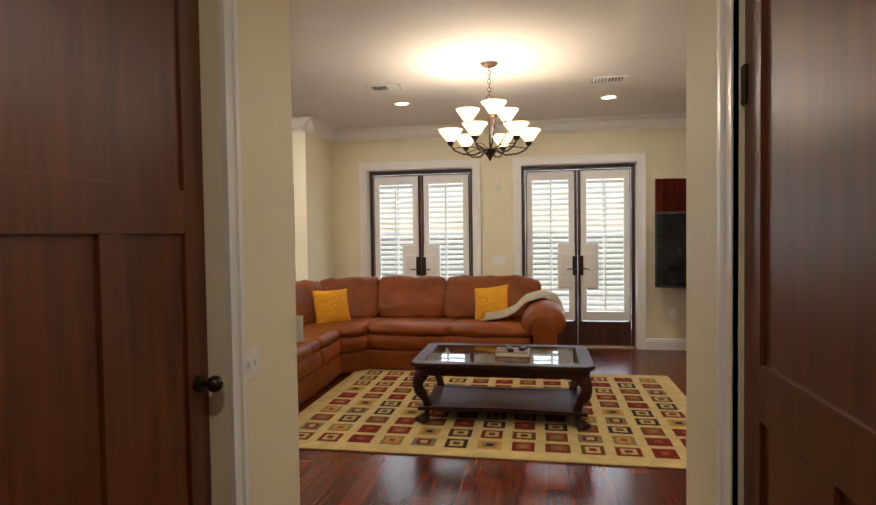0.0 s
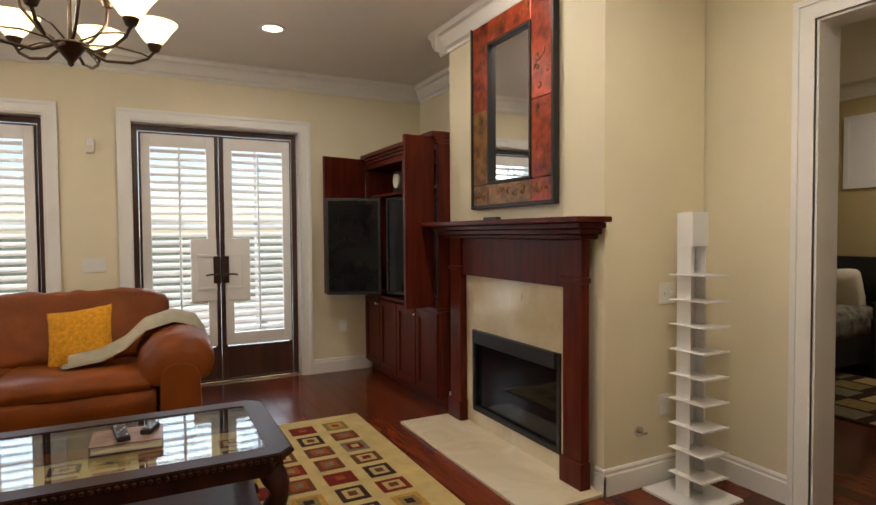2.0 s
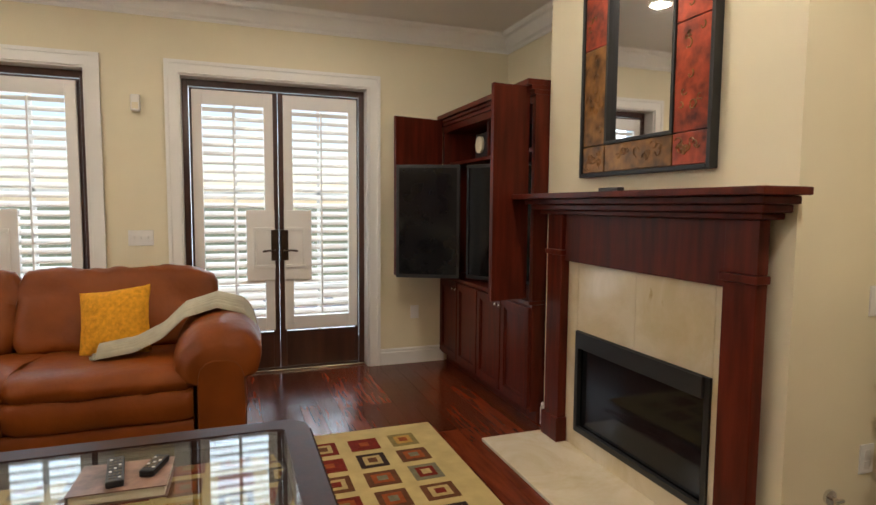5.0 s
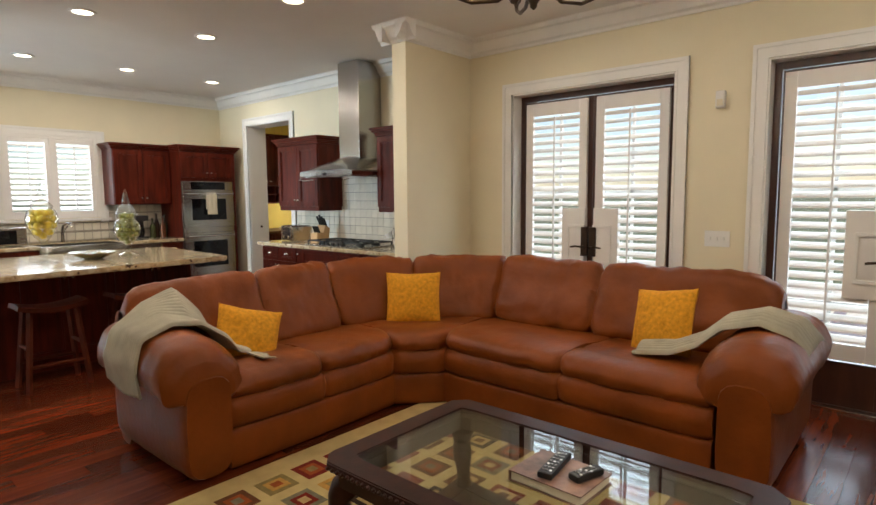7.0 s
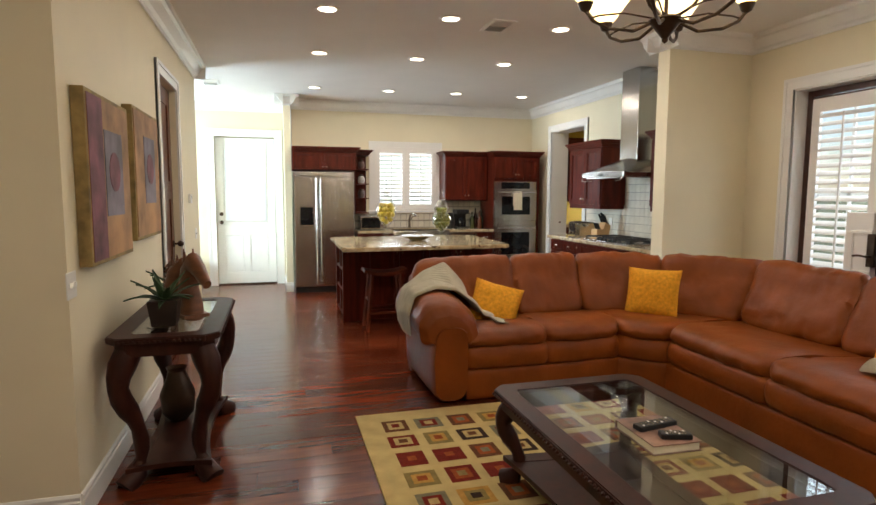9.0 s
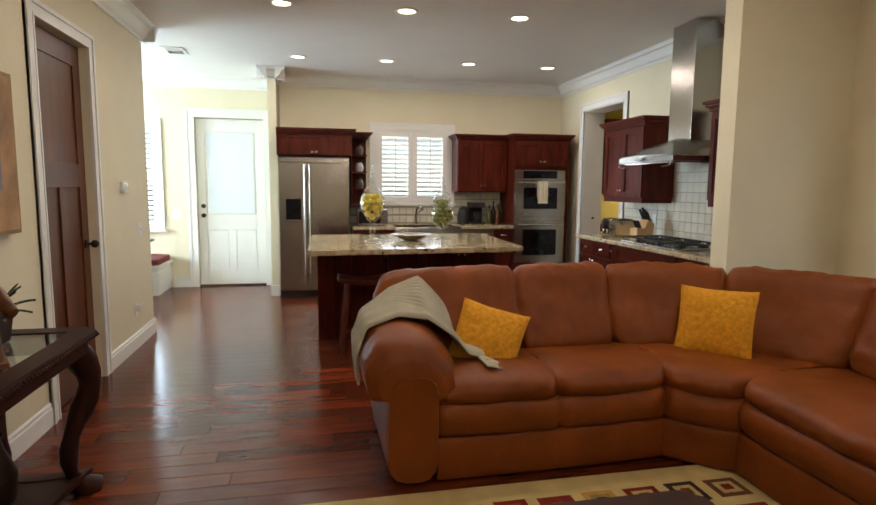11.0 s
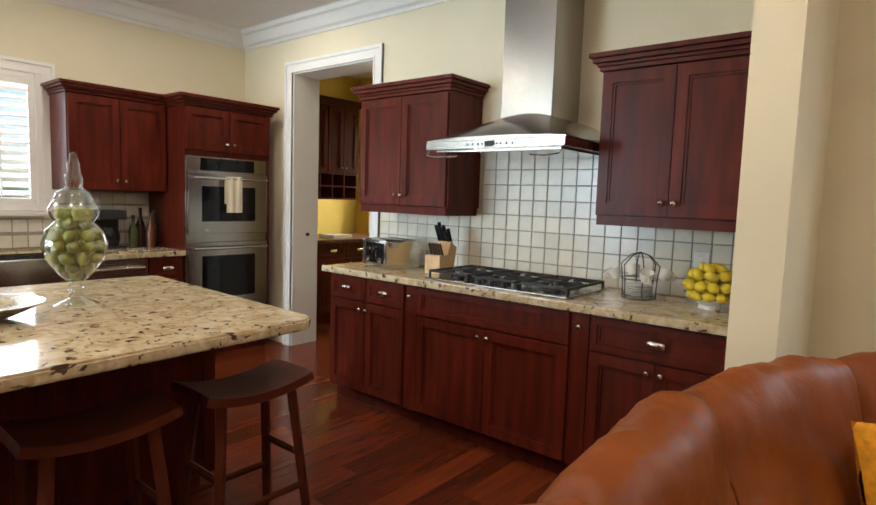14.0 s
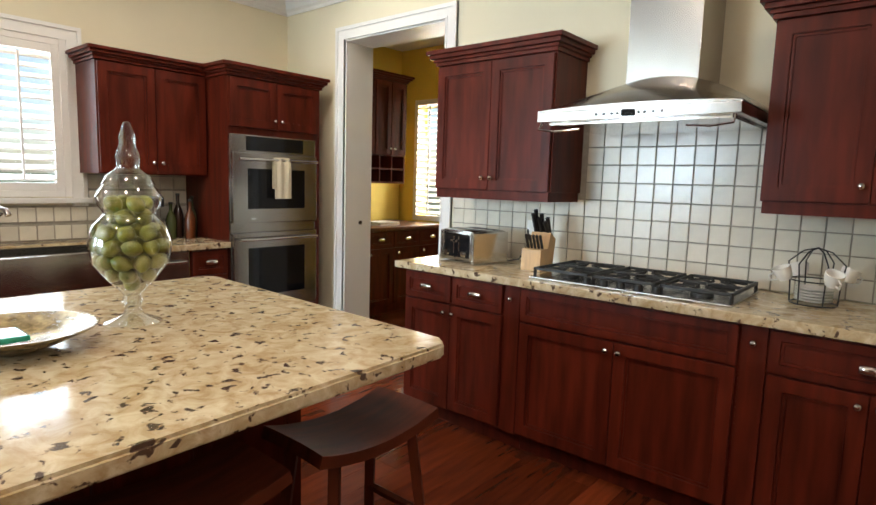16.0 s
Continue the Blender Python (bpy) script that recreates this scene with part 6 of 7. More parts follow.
part("carafe", lathe(bmesh.new(), [(0.06, 0), (0.075, 0.05), (0.07, 0.11), (0.045, 0.15)], (0, -0.02, 0.021)), M_BLKGLASS, cm, "", True)
gr = thing("blender_jug", "black countertop appliance with round body", "appliance", at=(-5.60, 6.98, 0.912))
part("body", lathe(bmesh.new(), [(0.0, 0), (0.075, 0), (0.08, 0.10), (0.07, 0.17), (0.055, 0.20), (0.06, 0.22), (0.03, 0.25), (0, 0.25)]), M_BLACK, gr, "", True)
for k, (x, y, h, col) in enumerate(((-5.60, 7.36, 0.26, (0.05, 0.06, 0.02)), (-5.66, 7.44, 0.32, (0.03, 0.015, 0.01)), (-5.54, 7.47, 0.28, (0.10, 0.03, 0.01)), (-5.63, 7.53, 0.30, (0.03, 0.04, 0.02)))):
    b = thing("bottle", "dark glass oil bottle in the counter corner", "bottle", "oil bottles", at=(x, y, 0.912))
    part("glass", lathe(bmesh.new(), [(0.0, 0), (0.035, 0), (0.037, h * 0.5), (0.03, h * 0.62), (0.012, h * 0.75), (0.012, h * 0.95), (0, h * 0.95)], seg=14), material("bottle_glass", col, 0.12, vary=0.2), b, "", True)
    part("cap", lathe(bmesh.new(), [(0.014, h * 0.951), (0.014, h), (0, h)], seg=10), M_BLACK, b, "", True)

# ---- island ----
isl = thing("kitchen_island", "dark cherry island with open end shelves and panelled sides", "kitchen island")
IX0, IX1, IY0, IY1 = -3.90, -3.16, 4.98, 6.69
for nm, bx in zip(("body", "plinth", "end_post", "end_post", "end_rail"), ((IX0, IX1, IY0 + 0.30, IY1, 0.10, 0.87), (IX0 + 0.05, IX1 - 0.05, IY0 + 0.3, IY1 - 0.05, 0.001, 0.0999), (IX0, IX0 + 0.04, IY0, IY0 + 0.30, 0.001, 0.87), (IX1 - 0.04, IX1, IY0, IY0 + 0.30, 0.001, 0.87), (IX0 + 0.04, IX1 - 0.04, IY0, IY0 + 0.30, 0.82, 0.87))):
    part(nm, boxes(bx, bevel=0.002), M_CHERRY, isl)
for z in (0.06, 0.34, 0.58):
    part("shelf", boxes((IX0 + 0.04, IX1 - 0.04, IY0 + 0.01, IY0 + 0.30, z, z + 0.022)), M_CHERRY, isl)
part("shelf_divider", boxes(((IX0 + IX1) / 2 - 0.01, (IX0 + IX1) / 2 + 0.01, IY0 + 0.01, IY0 + 0.30, 0.0822, 0.82)), M_CHERRY, isl)
SEAT_SIDE = pose(IX1, IY0 + 0.30, 0, 0, 0, 90)
for k in range(2):
    w = (IY1 - IY0 - 0.30) / 2
    door_pair(isl, k * w + 0.01, k * w + w - 0.01, 0.12, 0.86, 0.78, SEAT_SIDE)
it = thing("countertop", "thick cream and brown speckled granite island top", "countertop", "granite worktops")
bm = prism(bmesh.new(), [(-3.98, 4.96), (-3.94, 4.92), (-2.47, 4.90), (-2.42, 4.94), (-2.50, 6.70), (-2.55, 6.75), (-3.94, 6.80), (-3.98, 6.76)], "z", 0.871, 0.913)
bmesh.ops.bevel(bm, geom=bm.edges[:], offset=0.008, segments=2, affect="EDGES")
part("slab", bm, M_GRANITE, it)


def stool(y):
    s = thing("bar_stool", "dark wooden saddle-seat stool tucked under the island", "stool", "island stools", at=(-2.74, y, 0))
    bm = bmesh.new()

    def seat(u, v):
        return ((u - 0.5) * 0.27, (v - 0.5) * 0.45, 0.635 + 0.035 * (2 * v - 1) ** 2 - 0.006 * (2 * u - 1) ** 2)
    sheet(bm, seat, 6, 16, 0.035)
    part("seat", bm, M_ESPR2, s, "saddle-shaped seat", True)
    for sx in (-1, 1):
        for sy in (-1, 1):
            b = bmesh.new()
            tube(b, [(sx * 0.09, sy * 0.15, 0.62), (sx * 0.15, sy * 0.205, 0.002)], 0.021, 4)
            part("leg", b, M_ESPR2, s)
    for sx, z in ((-1, 0.20), (1, 0.20)):
        b = bmesh.new()
        rod(b, (sx * 0.13, -0.19, z), (sx * 0.13, 0.19, z), 0.015, seg=6)
        part("stretcher", b, M_ESPR2, s)
    for sy, z in ((-1, 0.33), (1, 0.33)):
        b = bmesh.new()
        rod(b, (-0.118, sy * 0.175, z), (0.118, sy * 0.175, z), 0.015, seg=6)
        part("stretcher", b, M_ESPR2, s)
    return s


M_ESPR2 = material("dark_walnut_stool_wood", (0.085, 0.020, 0.009), 0.5, vary=0.35, scale=8, stretch=(4, 0.6, 1), bump=0.05, spec=0.1)
stool(5.38)
stool(6.03)
stool(6.58)


# apothecary jars
def apothecary(x, y, fruit, mesh, prof, fill, lid, label):
    j = thing("apothecary_jar", label, "jar", "glass fruit jars", at=(x, y, 0.914))
    part("glass", lathe(bmesh.new(), prof, seg=32), M_JAR, j, "clear glass footed vessel", True).visible_shadow = False
    part("lid", lathe(bmesh.new(), lid, seg=32), M_JAR, j, "clear glass lid with finial", True).visible_shadow = False
    for k, (r, z, n) in enumerate(fill):
        for q in range(n):
            an = 2 * math.pi * q / n + k * 0.7
            ob = new(fruit, mesh)
            ob.parent = j
            ob.matrix_basis = pose(r * math.cos(an), r * math.sin(an), z, 70 * math.sin(q * 2 + k), 50 * math.cos(q * 3 + k), math.degrees(an))


apothecary(-3.20, 5.49, "lemon", LEM, [(0.085, 0.0), (0.085, 0.008), (0.03, 0.03), (0.018, 0.06), (0.032, 0.09), (0.018, 0.12), (0.022, 0.17), (0.06, 0.21), (0.105, 0.29), (0.118, 0.36), (0.105, 0.42), (0.075, 0.45), (0.08, 0.46)],
           ((0.0, 0.225, 1), (0.055, 0.255, 4), (0.072, 0.31, 6), (0.0, 0.31, 1), (0.078, 0.365, 6), (0.02, 0.37, 1), (0.055, 0.41, 4)), [(0.084, 0.462), (0.07, 0.485), (0.03, 0.515), (0.018, 0.53), (0.034, 0.555), (0.016, 0.58), (0.02, 0.61), (0.012, 0.70), (0.0, 0.705)], "tall glass apothecary jar filled with lemons")
LIM = lemon_mesh("lime", M_LIME, 0.024)
apothecary(-3.30, 6.18, "lime", LIM, [(0.08, 0.0), (0.08, 0.008), (0.03, 0.03), (0.02, 0.05), (0.03, 0.07), (0.022, 0.09), (0.06, 0.13), (0.105, 0.19), (0.115, 0.25), (0.10, 0.30), (0.068, 0.335), (0.085, 0.36), (0.09, 0.385), (0.075, 0.41), (0.065, 0.42)],
           ((0.0, 0.125, 1), (0.048, 0.155, 5), (0.078, 0.195, 9), (0.03, 0.195, 3), (0.085, 0.24, 10), (0.04, 0.24, 4), (0.078, 0.28, 8), (0.03, 0.285, 3), (0.04, 0.325, 4), (0.045, 0.365, 4)), [(0.072, 0.421), (0.06, 0.445), (0.03, 0.47), (0.03, 0.49), (0.034, 0.50), (0.02, 0.54), (0.022, 0.56), (0.010, 0.60), (0.0, 0.605)], "double-bulb glass apothecary jar filled with limes")
bw = thing("shallow_bowl", "shallow gold mosaic bowl with green and amber pieces", "bowl", at=(-3.22, 5.86, 0.914))
part("dish", lathe(bmesh.new(), [(0.0, 0.0), (0.06, 0.0), (0.11, 0.02), (0.185, 0.055), (0.19, 0.06), (0.18, 0.06), (0.10, 0.03), (0.0, 0.02)], seg=36), material("gold_mosaic_glass", (0.30, 0.22, 0.09), 0.2, 0.4, vary=0.6, scale=40, bump=0.3, bscale=60), bw, "", True)
part("glass_pieces", boxes((-0.05, 0.07, -0.06, 0.02, 0.035, 0.05), bevel=0.006), material("turquoise_glass", (0.03, 0.30, 0.20), 0.15, vary=0.3), bw, "green glass piece")

# ---- entertainment unit ----
EX, EY0, EY1 = 3.53, 6.875, WY - 0.01
en = thing("entertainment_center", "large dark cherry media cabinet with open doors", "media cabinet")
part("lower_body", boxes((EX, 4.14, EY0, EY1, 0.08, 0.76), (EX + 0.05, 4.14, EY0, EY1, 0.001, 0.0799), bevel=0.003), M_CHERRY, en)
part("ledge", boxes((EX - 0.02, 4.14, EY0, EY1, 0.761, 0.785), bevel=0.004), M_CHERRY, en)
for nm, bx in zip(["case_side", "case_side", "case_top", "case_back", "shelf", "shelf_divider"], ((EX, 4.14, EY0, EY0 + 0.04, 0.786, 2.05), (EX, 4.14, EY1 - 0.04, EY1, 0.786, 2.05), (EX, 4.14, EY0 + 0.04, EY1 - 0.04, 2.0, 2.05), (4.10, 4.14, EY0 + 0.04, EY1 - 0.04, 0.786, 2.0), (EX + 0.05, 4.10, EY0 + 0.04, EY1 - 0.04, 1.72, 1.745), (EX + 0.05, 4.10, 7.66, 7.69, 1.745, 2.0))):
    part(nm, boxes(bx, bevel=0.002), M_CHERRY, en)
cb = bmesh.new()
for o, a, b in ((0.012, 2.051, 2.08), (0.03, 2.08, 2.105), (0.055, 2.105, 2.14)):
    box(cb, EX - o, 4.14, EY0, EY1, a, b, 0.003)
part("crown", cb, M_CHERRY, en)
LOWER = pose(EX, EY1, 0, 0, 0, -90)
W = (EY1 - EY0) / 4
for k in range(4):
    front(en, k * W + 0.006, k * W + W - 0.006, 0.10, 0.745, "door", ((k + (1 if k % 2 == 0 else 0)) * W + (-0.03 if k % 2 == 0 else 0.03), 0.70), m=LOWER)


def leaf_door(x, y, rz, w):
    d = front(en, 0, w, 0.80, 2.10, "door", m=pose(x, y, 0, 0, 0, rz))
    part("back_board", boxes((0, w, 0, 0.012, 0.80, 2.10)), M_CHERRY, d)


leaf_door(3.50, 8.44, -166, 0.46)
leaf_door(3.51, 6.93, -172, 0.26)
for at, rz, w, lab in (((3.22, 7.98, 0.81), -27, 0.50, "black flat television screen swung out of the cabinet"), ((3.66, 7.60, 0.81), -62, 0.66, "black flat television screen inside the media cabinet")):
    tv = thing("television", lab, "television", at=at, rz=rz)
    part("bezel", boxes((-w / 2, w / 2, 0, 0.05, 0, 0.88), bevel=0.006), M_BLACK, tv)
    part("screen", boxes((-w / 2 + 0.025, w / 2 - 0.025, -0.004, -0.0005, 0.03, 0.855)), M_BLKGLASS, tv)
    ab = bmesh.new()
    rod(ab, (0, 0.05, 0.44), (0.0, 0.25, 0.44), 0.03, seg=8)
    part("wall_arm", ab, M_BLACK, tv)
for y in (7.95, 7.45):
    sp = thing("speaker", "black shelf speaker with pale cone", "speaker", "shelf speakers", at=(EX + 0.12, y, 1.746), rz=-90)
    part("cabinet_box", boxes((-0.11, 0.11, 0, 0.2, 0, 0.20), bevel=0.004), M_BLACK, sp)
    part("cone", lathe(bmesh.new(), [(0.0, 0.01), (0.03, 0.002), (0.062, 0.02), (0.066, 0.02), (0.066, 0.0)], seg=20), M_STRAW, sp, "pale cream speaker cone", True).matrix_basis = pose(0, -0.001, 0.11, 90, 0, 0)

# ---- chandelier ----
CHX, CHY = 1.275, 5.81
ch = thing("chandelier", "bronze chandelier with nine lit alabaster bowl shades", "chandelier", at=(CHX, CHY, 0))
part("canopy", lathe(bmesh.new(), [(0.0, CZ - 0.05), (0.05, CZ - 0.045), (0.075, CZ - 0.02), (0.08, CZ - 0.002), (0, CZ - 0.002)]), M_BRONZE, ch, "", True)
part("ceiling_medallion", lathe(bmesh.new(), [(0.08, CZ - 0.02), (0.2, CZ - 0.02), (0.24, CZ - 0.012), (0.25, CZ - 0.001), (0.08, CZ - 0.001)], seg=40), M_CEIL, ch, "white plaster medallion", True)
chain = bmesh.new()
for k in range(7):
    z = CZ - 0.06 - k * 0.034
    tube(chain, [((0.012 * math.cos(a) if k % 2 else 0), (0 if k % 2 else 0.012 * math.cos(a)), z + 0.021 * math.sin(a)) for a in [q * math.pi / 5 for q in range(11)]], 0.003, 5)
part("chain", chain, M_BRONZE, ch)
stem = bmesh.new()
tube(stem, [(0.028 * math.cos(a), 0, 2.575 + 0.028 * math.sin(a)) for a in [q * math.pi / 6 for q in range(13)]], 0.005, 6)
rod(stem, (0, 0, 2.55), (0, 0, 2.16), 0.008)
part("stem", stem, M_BRONZE, ch, "", True)
part("hub", lathe(bmesh.new(), [(0.0, 2.065), (0.012, 2.075), (0.012, 2.085), (0.05, 2.135), (0.07, 2.155), (0.06, 2.165), (0, 2.175)]), M_BRONZE, ch, "", True)
SHADES = []
for k in range(9):
    low_ = k < 6
    an = (2 * math.pi * k / 6 + 0.25) if low_ else (2 * math.pi * (k - 6) / 3 + 0.8)
    R, z1 = (0.325, 2.195) if low_ else (0.19, 2.38)
    dx, dy = math.cos(an), math.sin(an)
    b = bmesh.new()
    if low_:
        tube(b, [(0.04 * dx, 0.04 * dy, 2.155), (0.13 * dx, 0.13 * dy, 2.115), (0.23 * dx, 0.23 * dy, 2.125), (0.295 * dx, 0.295 * dy, 2.155), (R * dx, R * dy, z1)], 0.007, 7)
        tube(b, [(0.05 * dx, 0.05 * dy, 2.165), (0.17 * dx, 0.17 * dy, 2.185), (0.27 * dx, 0.27 * dy, 2.175), (0.305 * dx, 0.305 * dy, 2.165)], 0.004, 6)
    else:
        tube(b, [(0.03 * dx, 0.03 * dy, 2.16), (0.10 * dx, 0.10 * dy, 2.20), (0.18 * dx, 0.18 * dy, 2.30), (R * dx, R * dy, z1)], 0.007, 7)
    arm = part("arm", b, M_BRONZE, ch, "", True)
    part("cup", lathe(bmesh.new(), [(0.0, z1 - 0.01), (0.02, z1), (0.032, z1 + 0.03), (0.0, z1 + 0.031)], (R * dx, R * dy, 0), 14), M_BRONZE, arm, "", True)
    part("shade", lathe(bmesh.new(), [(0.030, z1 + 0.032), (0.05, z1 + 0.055), (0.08, z1 + 0.10), (0.10, z1 + 0.125), (0.094, z1 + 0.125), (0.072, z1 + 0.10), (0.04, z1 + 0.06), (0.0, z1 + 0.045)], (R * dx, R * dy, 0), 20), M_SHADE, arm, "glowing alabaster glass bowl", True)
    SHADES.append((CHX + R * dx, CHY + R * dy, z1 + 0.15))
for k in (0, 2, 4, 7):
    l = new("chandelier_bulb", bpy.data.lights.new("chandelier_bulb", "POINT"))
    l.data.energy, l.data.color, l.data.shadow_soft_size = 8.5, WARM, 0.06
    l.location = SHADES[k]


# ---- ceiling fixtures ----
def can(x, y, watts=CAN_WATTS, group="recessed ceiling lights"):
    c = thing("recessed_light", "round recessed ceiling light, lit, with white trim", "ceiling light", group, at=(x, y, CZ))
    part("trim_ring", lathe(bmesh.new(), [(0.070, -0.001), (0.098, -0.001), (0.095, -0.008), (0.075, -0.010), (0.070, -0.004)], seg=28), M_PLASTIC, c, "", True)
    part("lens", lathe(bmesh.new(), [(0.0, -0.004), (0.07, -0.003), (0.07, -0.002)], seg=24), M_LAMP, c, "glowing lens")
    if watts:
        l = new("downlight", bpy.data.lights.new("downlight", "AREA"))
        l.data.shape, l.data.size, l.data.energy, l.data.color = "DISK", 0.13, watts, WARM
        l.matrix_world = pose(x, y, CZ - 0.012)


for x, y in ((0.23, 7.12), (2.40, 7.33), (-1.33, 4.69), (-1.30, 5.68), (-1.32, 6.68), (-2.76, 4.73), (-2.74, 5.74), (-2.71, 6.72), (-4.72, 4.80), (-4.69, 5.81), (-4.62, 6.77), (-4.61, 7.77), (3.11, 5.90)):
    can(x, y)
# invented corridor can, out of view: fill light for the doors and walls
can(1.43, 1.35, 11)
can(7.43, 5.18, 18)
# assumed can, out of view, added to brighten the wall by the tower shelf
can(3.1, 4.2, 22)


def vent(x, y, w, d):
    v = thing("ceiling_vent", "white louvred air vent in the ceiling", "vent", "ceiling vents", at=(x, y, CZ))
    part("frame", boxes((-w, w, -d, -d + 0.03, -0.012, -0.001), (-w, w, d - 0.03, d, -0.012, -0.001), (-w, -w + 0.03, -d + 0.03, d - 0.03, -0.012, -0.001), (w - 0.03, w, -d + 0.03, d - 0.03, -0.012, -0.001)), M_PLASTIC, v)
    part("backing", boxes((-w + 0.03, w - 0.03, -d + 0.03, d - 0.03, -0.003, -0.001)), M_BLACK, v)
    n = 9
    for k in range(n):
        x0 = -w + 0.035 + (2 * w - 0.07) * (k + 0.5) / n
        s = part("slat", boxes((-0.011, 0.011, -d + 0.032, d - 0.032, -0.001, 0.001)), M_PLASTIC, v)
        s.matrix_basis = pose(x0, 0, -0.010, 0, 35 if k < n / 2 else -35, 0)


vent(0.24, 6.42, 0.17, 0.11)
vent(2.30, 6.60, 0.17, 0.11)
vent(-1.37, 6.12, 0.17, 0.11)
vent(-4.72, 3.49, 0.17, 0.11)
sd = thing("ceiling_speaker", "round white flush ceiling speaker grille", "speaker", at=(-0.6, 6.9, CZ))
part("grille", lathe(bmesh.new(), [(0.0, -0.006), (0.10, -0.006), (0.115, -0.001)], seg=28), M_CEIL, sd, "", True)


# ---- switches, outlets and sensors ----
def plate(name, label, at, rz, w, h, n, kind):
    p = thing(name, label, "switch" if kind == "switch" else "outlet", "white wall plates", at=at, rz=rz)
    part("cover_plate", boxes((-w / 2, w / 2, -0.006, -0.0005, -h / 2, h / 2), bevel=0.002), M_PLASTIC, p)
    for k in range(n):
        x = (k - (n - 1) / 2) * 0.046
        if kind == "switch":
            part("toggle", boxes((x - 0.005, x + 0.005, -0.018, -0.006, -0.010, 0.012), bevel=0.002), M_PLASTIC, p)
        else:
            for z in (-0.022, 0.022):
                part("socket", boxes((x - 0.015, x + 0.015, -0.008, -0.006, z - 0.014, z + 0.014), bevel=0.002), M_PLASTIC, p)
    return p


plate("light_switch", "white four-gang switch plate between the french doors", (1.155, WY, 1.12), 0, 0.17, 0.115, 3, "switch")
plate("outlet", "white wall outlet near the media cabinet", (3.28, WY, 0.45), 0, 0.075, 0.115, 1, "outlet")
plate("light_switch", "white switch plate on the chimney side wall", (4.07, 5.20, 1.03), 0, 0.12, 0.115, 2, "switch")
plate("outlet", "white outlet low on the chimney side wall", (4.05, 5.20, 0.42), 0, 0.075, 0.115, 1, "outlet")
plate("light_switch", "white switch plate by the corridor opening", (CX[0], 3.00, 1.0), 90, 0.12, 0.115, 2, "switch")
plate("light_switch", "white switch plate behind the console table", (0.58, SOUTH, 1.06), 180, 0.12, 0.115, 2, "switch")
plate("light_switch", "white switch plate on the cream wall", (-3.40, SOUTH, 1.02), 180, 0.12, 0.115, 2, "switch")
plate("light_switch", "white switch plate beside the back door", (NX, 3.10, 1.02), 90, 0.12, 0.115, 2, "switch")
plate("outlet", "white outlet on the tiled backsplash", (-1.585, WY - 0.013, 1.10), 0, 0.075, 0.115, 1, "outlet")
plate("outlet", "white outlet on the tiled backsplash", (-3.30, WY - 0.013, 1.10), 0, 0.075, 0.115, 1, "outlet")
plate("outlet", "white outlet with plug-in night light", (-3.18, SOUTH, 0.34), 180, 0.075, 0.115, 1, "outlet")
nl = thing("night_light", "small white plug-in night light in the outlet", "night light", at=(-3.18, SOUTH + 0.009, 0.35), rz=180)
part("body", boxes((-0.02, 0.02, -0.04, 0.0, -0.03, 0.03), bevel=0.008), M_PLASTIC, nl)
th = thing("thermostat", "white wall thermostat with small display", "thermostat", at=(-2.98, SOUTH, 1.40), rz=180)
part("body", boxes((-0.055, 0.055, -0.028, -0.001, -0.045, 0.045), bevel=0.006), M_PLASTIC, th)
part("display", boxes((-0.035, 0.035, -0.030, -0.0285, 0.0, 0.03)), M_STEEL, th)
ms = thing("motion_detector", "small white corner motion sensor on the wall", "sensor", at=(1.15, WY, 2.10))
part("housing", boxes((-0.032, 0.032, -0.05, -0.001, -0.06, 0.06), bevel=0.012), M_PLASTIC, ms, "", True)
part("sensor_window", boxes((-0.02, 0.02, -0.053, -0.0505, -0.045, 0.0)), M_STRAW, ms)
gv = thing("gas_valve", "small brass gas valve low on the chimney side", "valve", at=(3.86, 5.20, 0.30))
vb = bmesh.new()
rod(vb, (0, 0, 0), (0, -0.012, 0), 0.028, seg=16)
rod(vb, (0, -0.012, 0), (0, -0.04, 0), 0.008)
rod(vb, (-0.02, -0.042, 0), (0.02, -0.042, 0), 0.007)
part("key_valve", vb, M_CHROME, gv, "", True)
hk = thing("pocket_door_pull", "small dark round pull in the pantry jamb", "door pull", at=(PX[0] + 0.012, WY + 0.16, 1.02), rz=90)
vb = bmesh.new()
rod(vb, (0, -0.001, 0), (0, -0.012, 0), 0.016, seg=14)
part("pull", vb, M_BRONZE, hk, "", True)

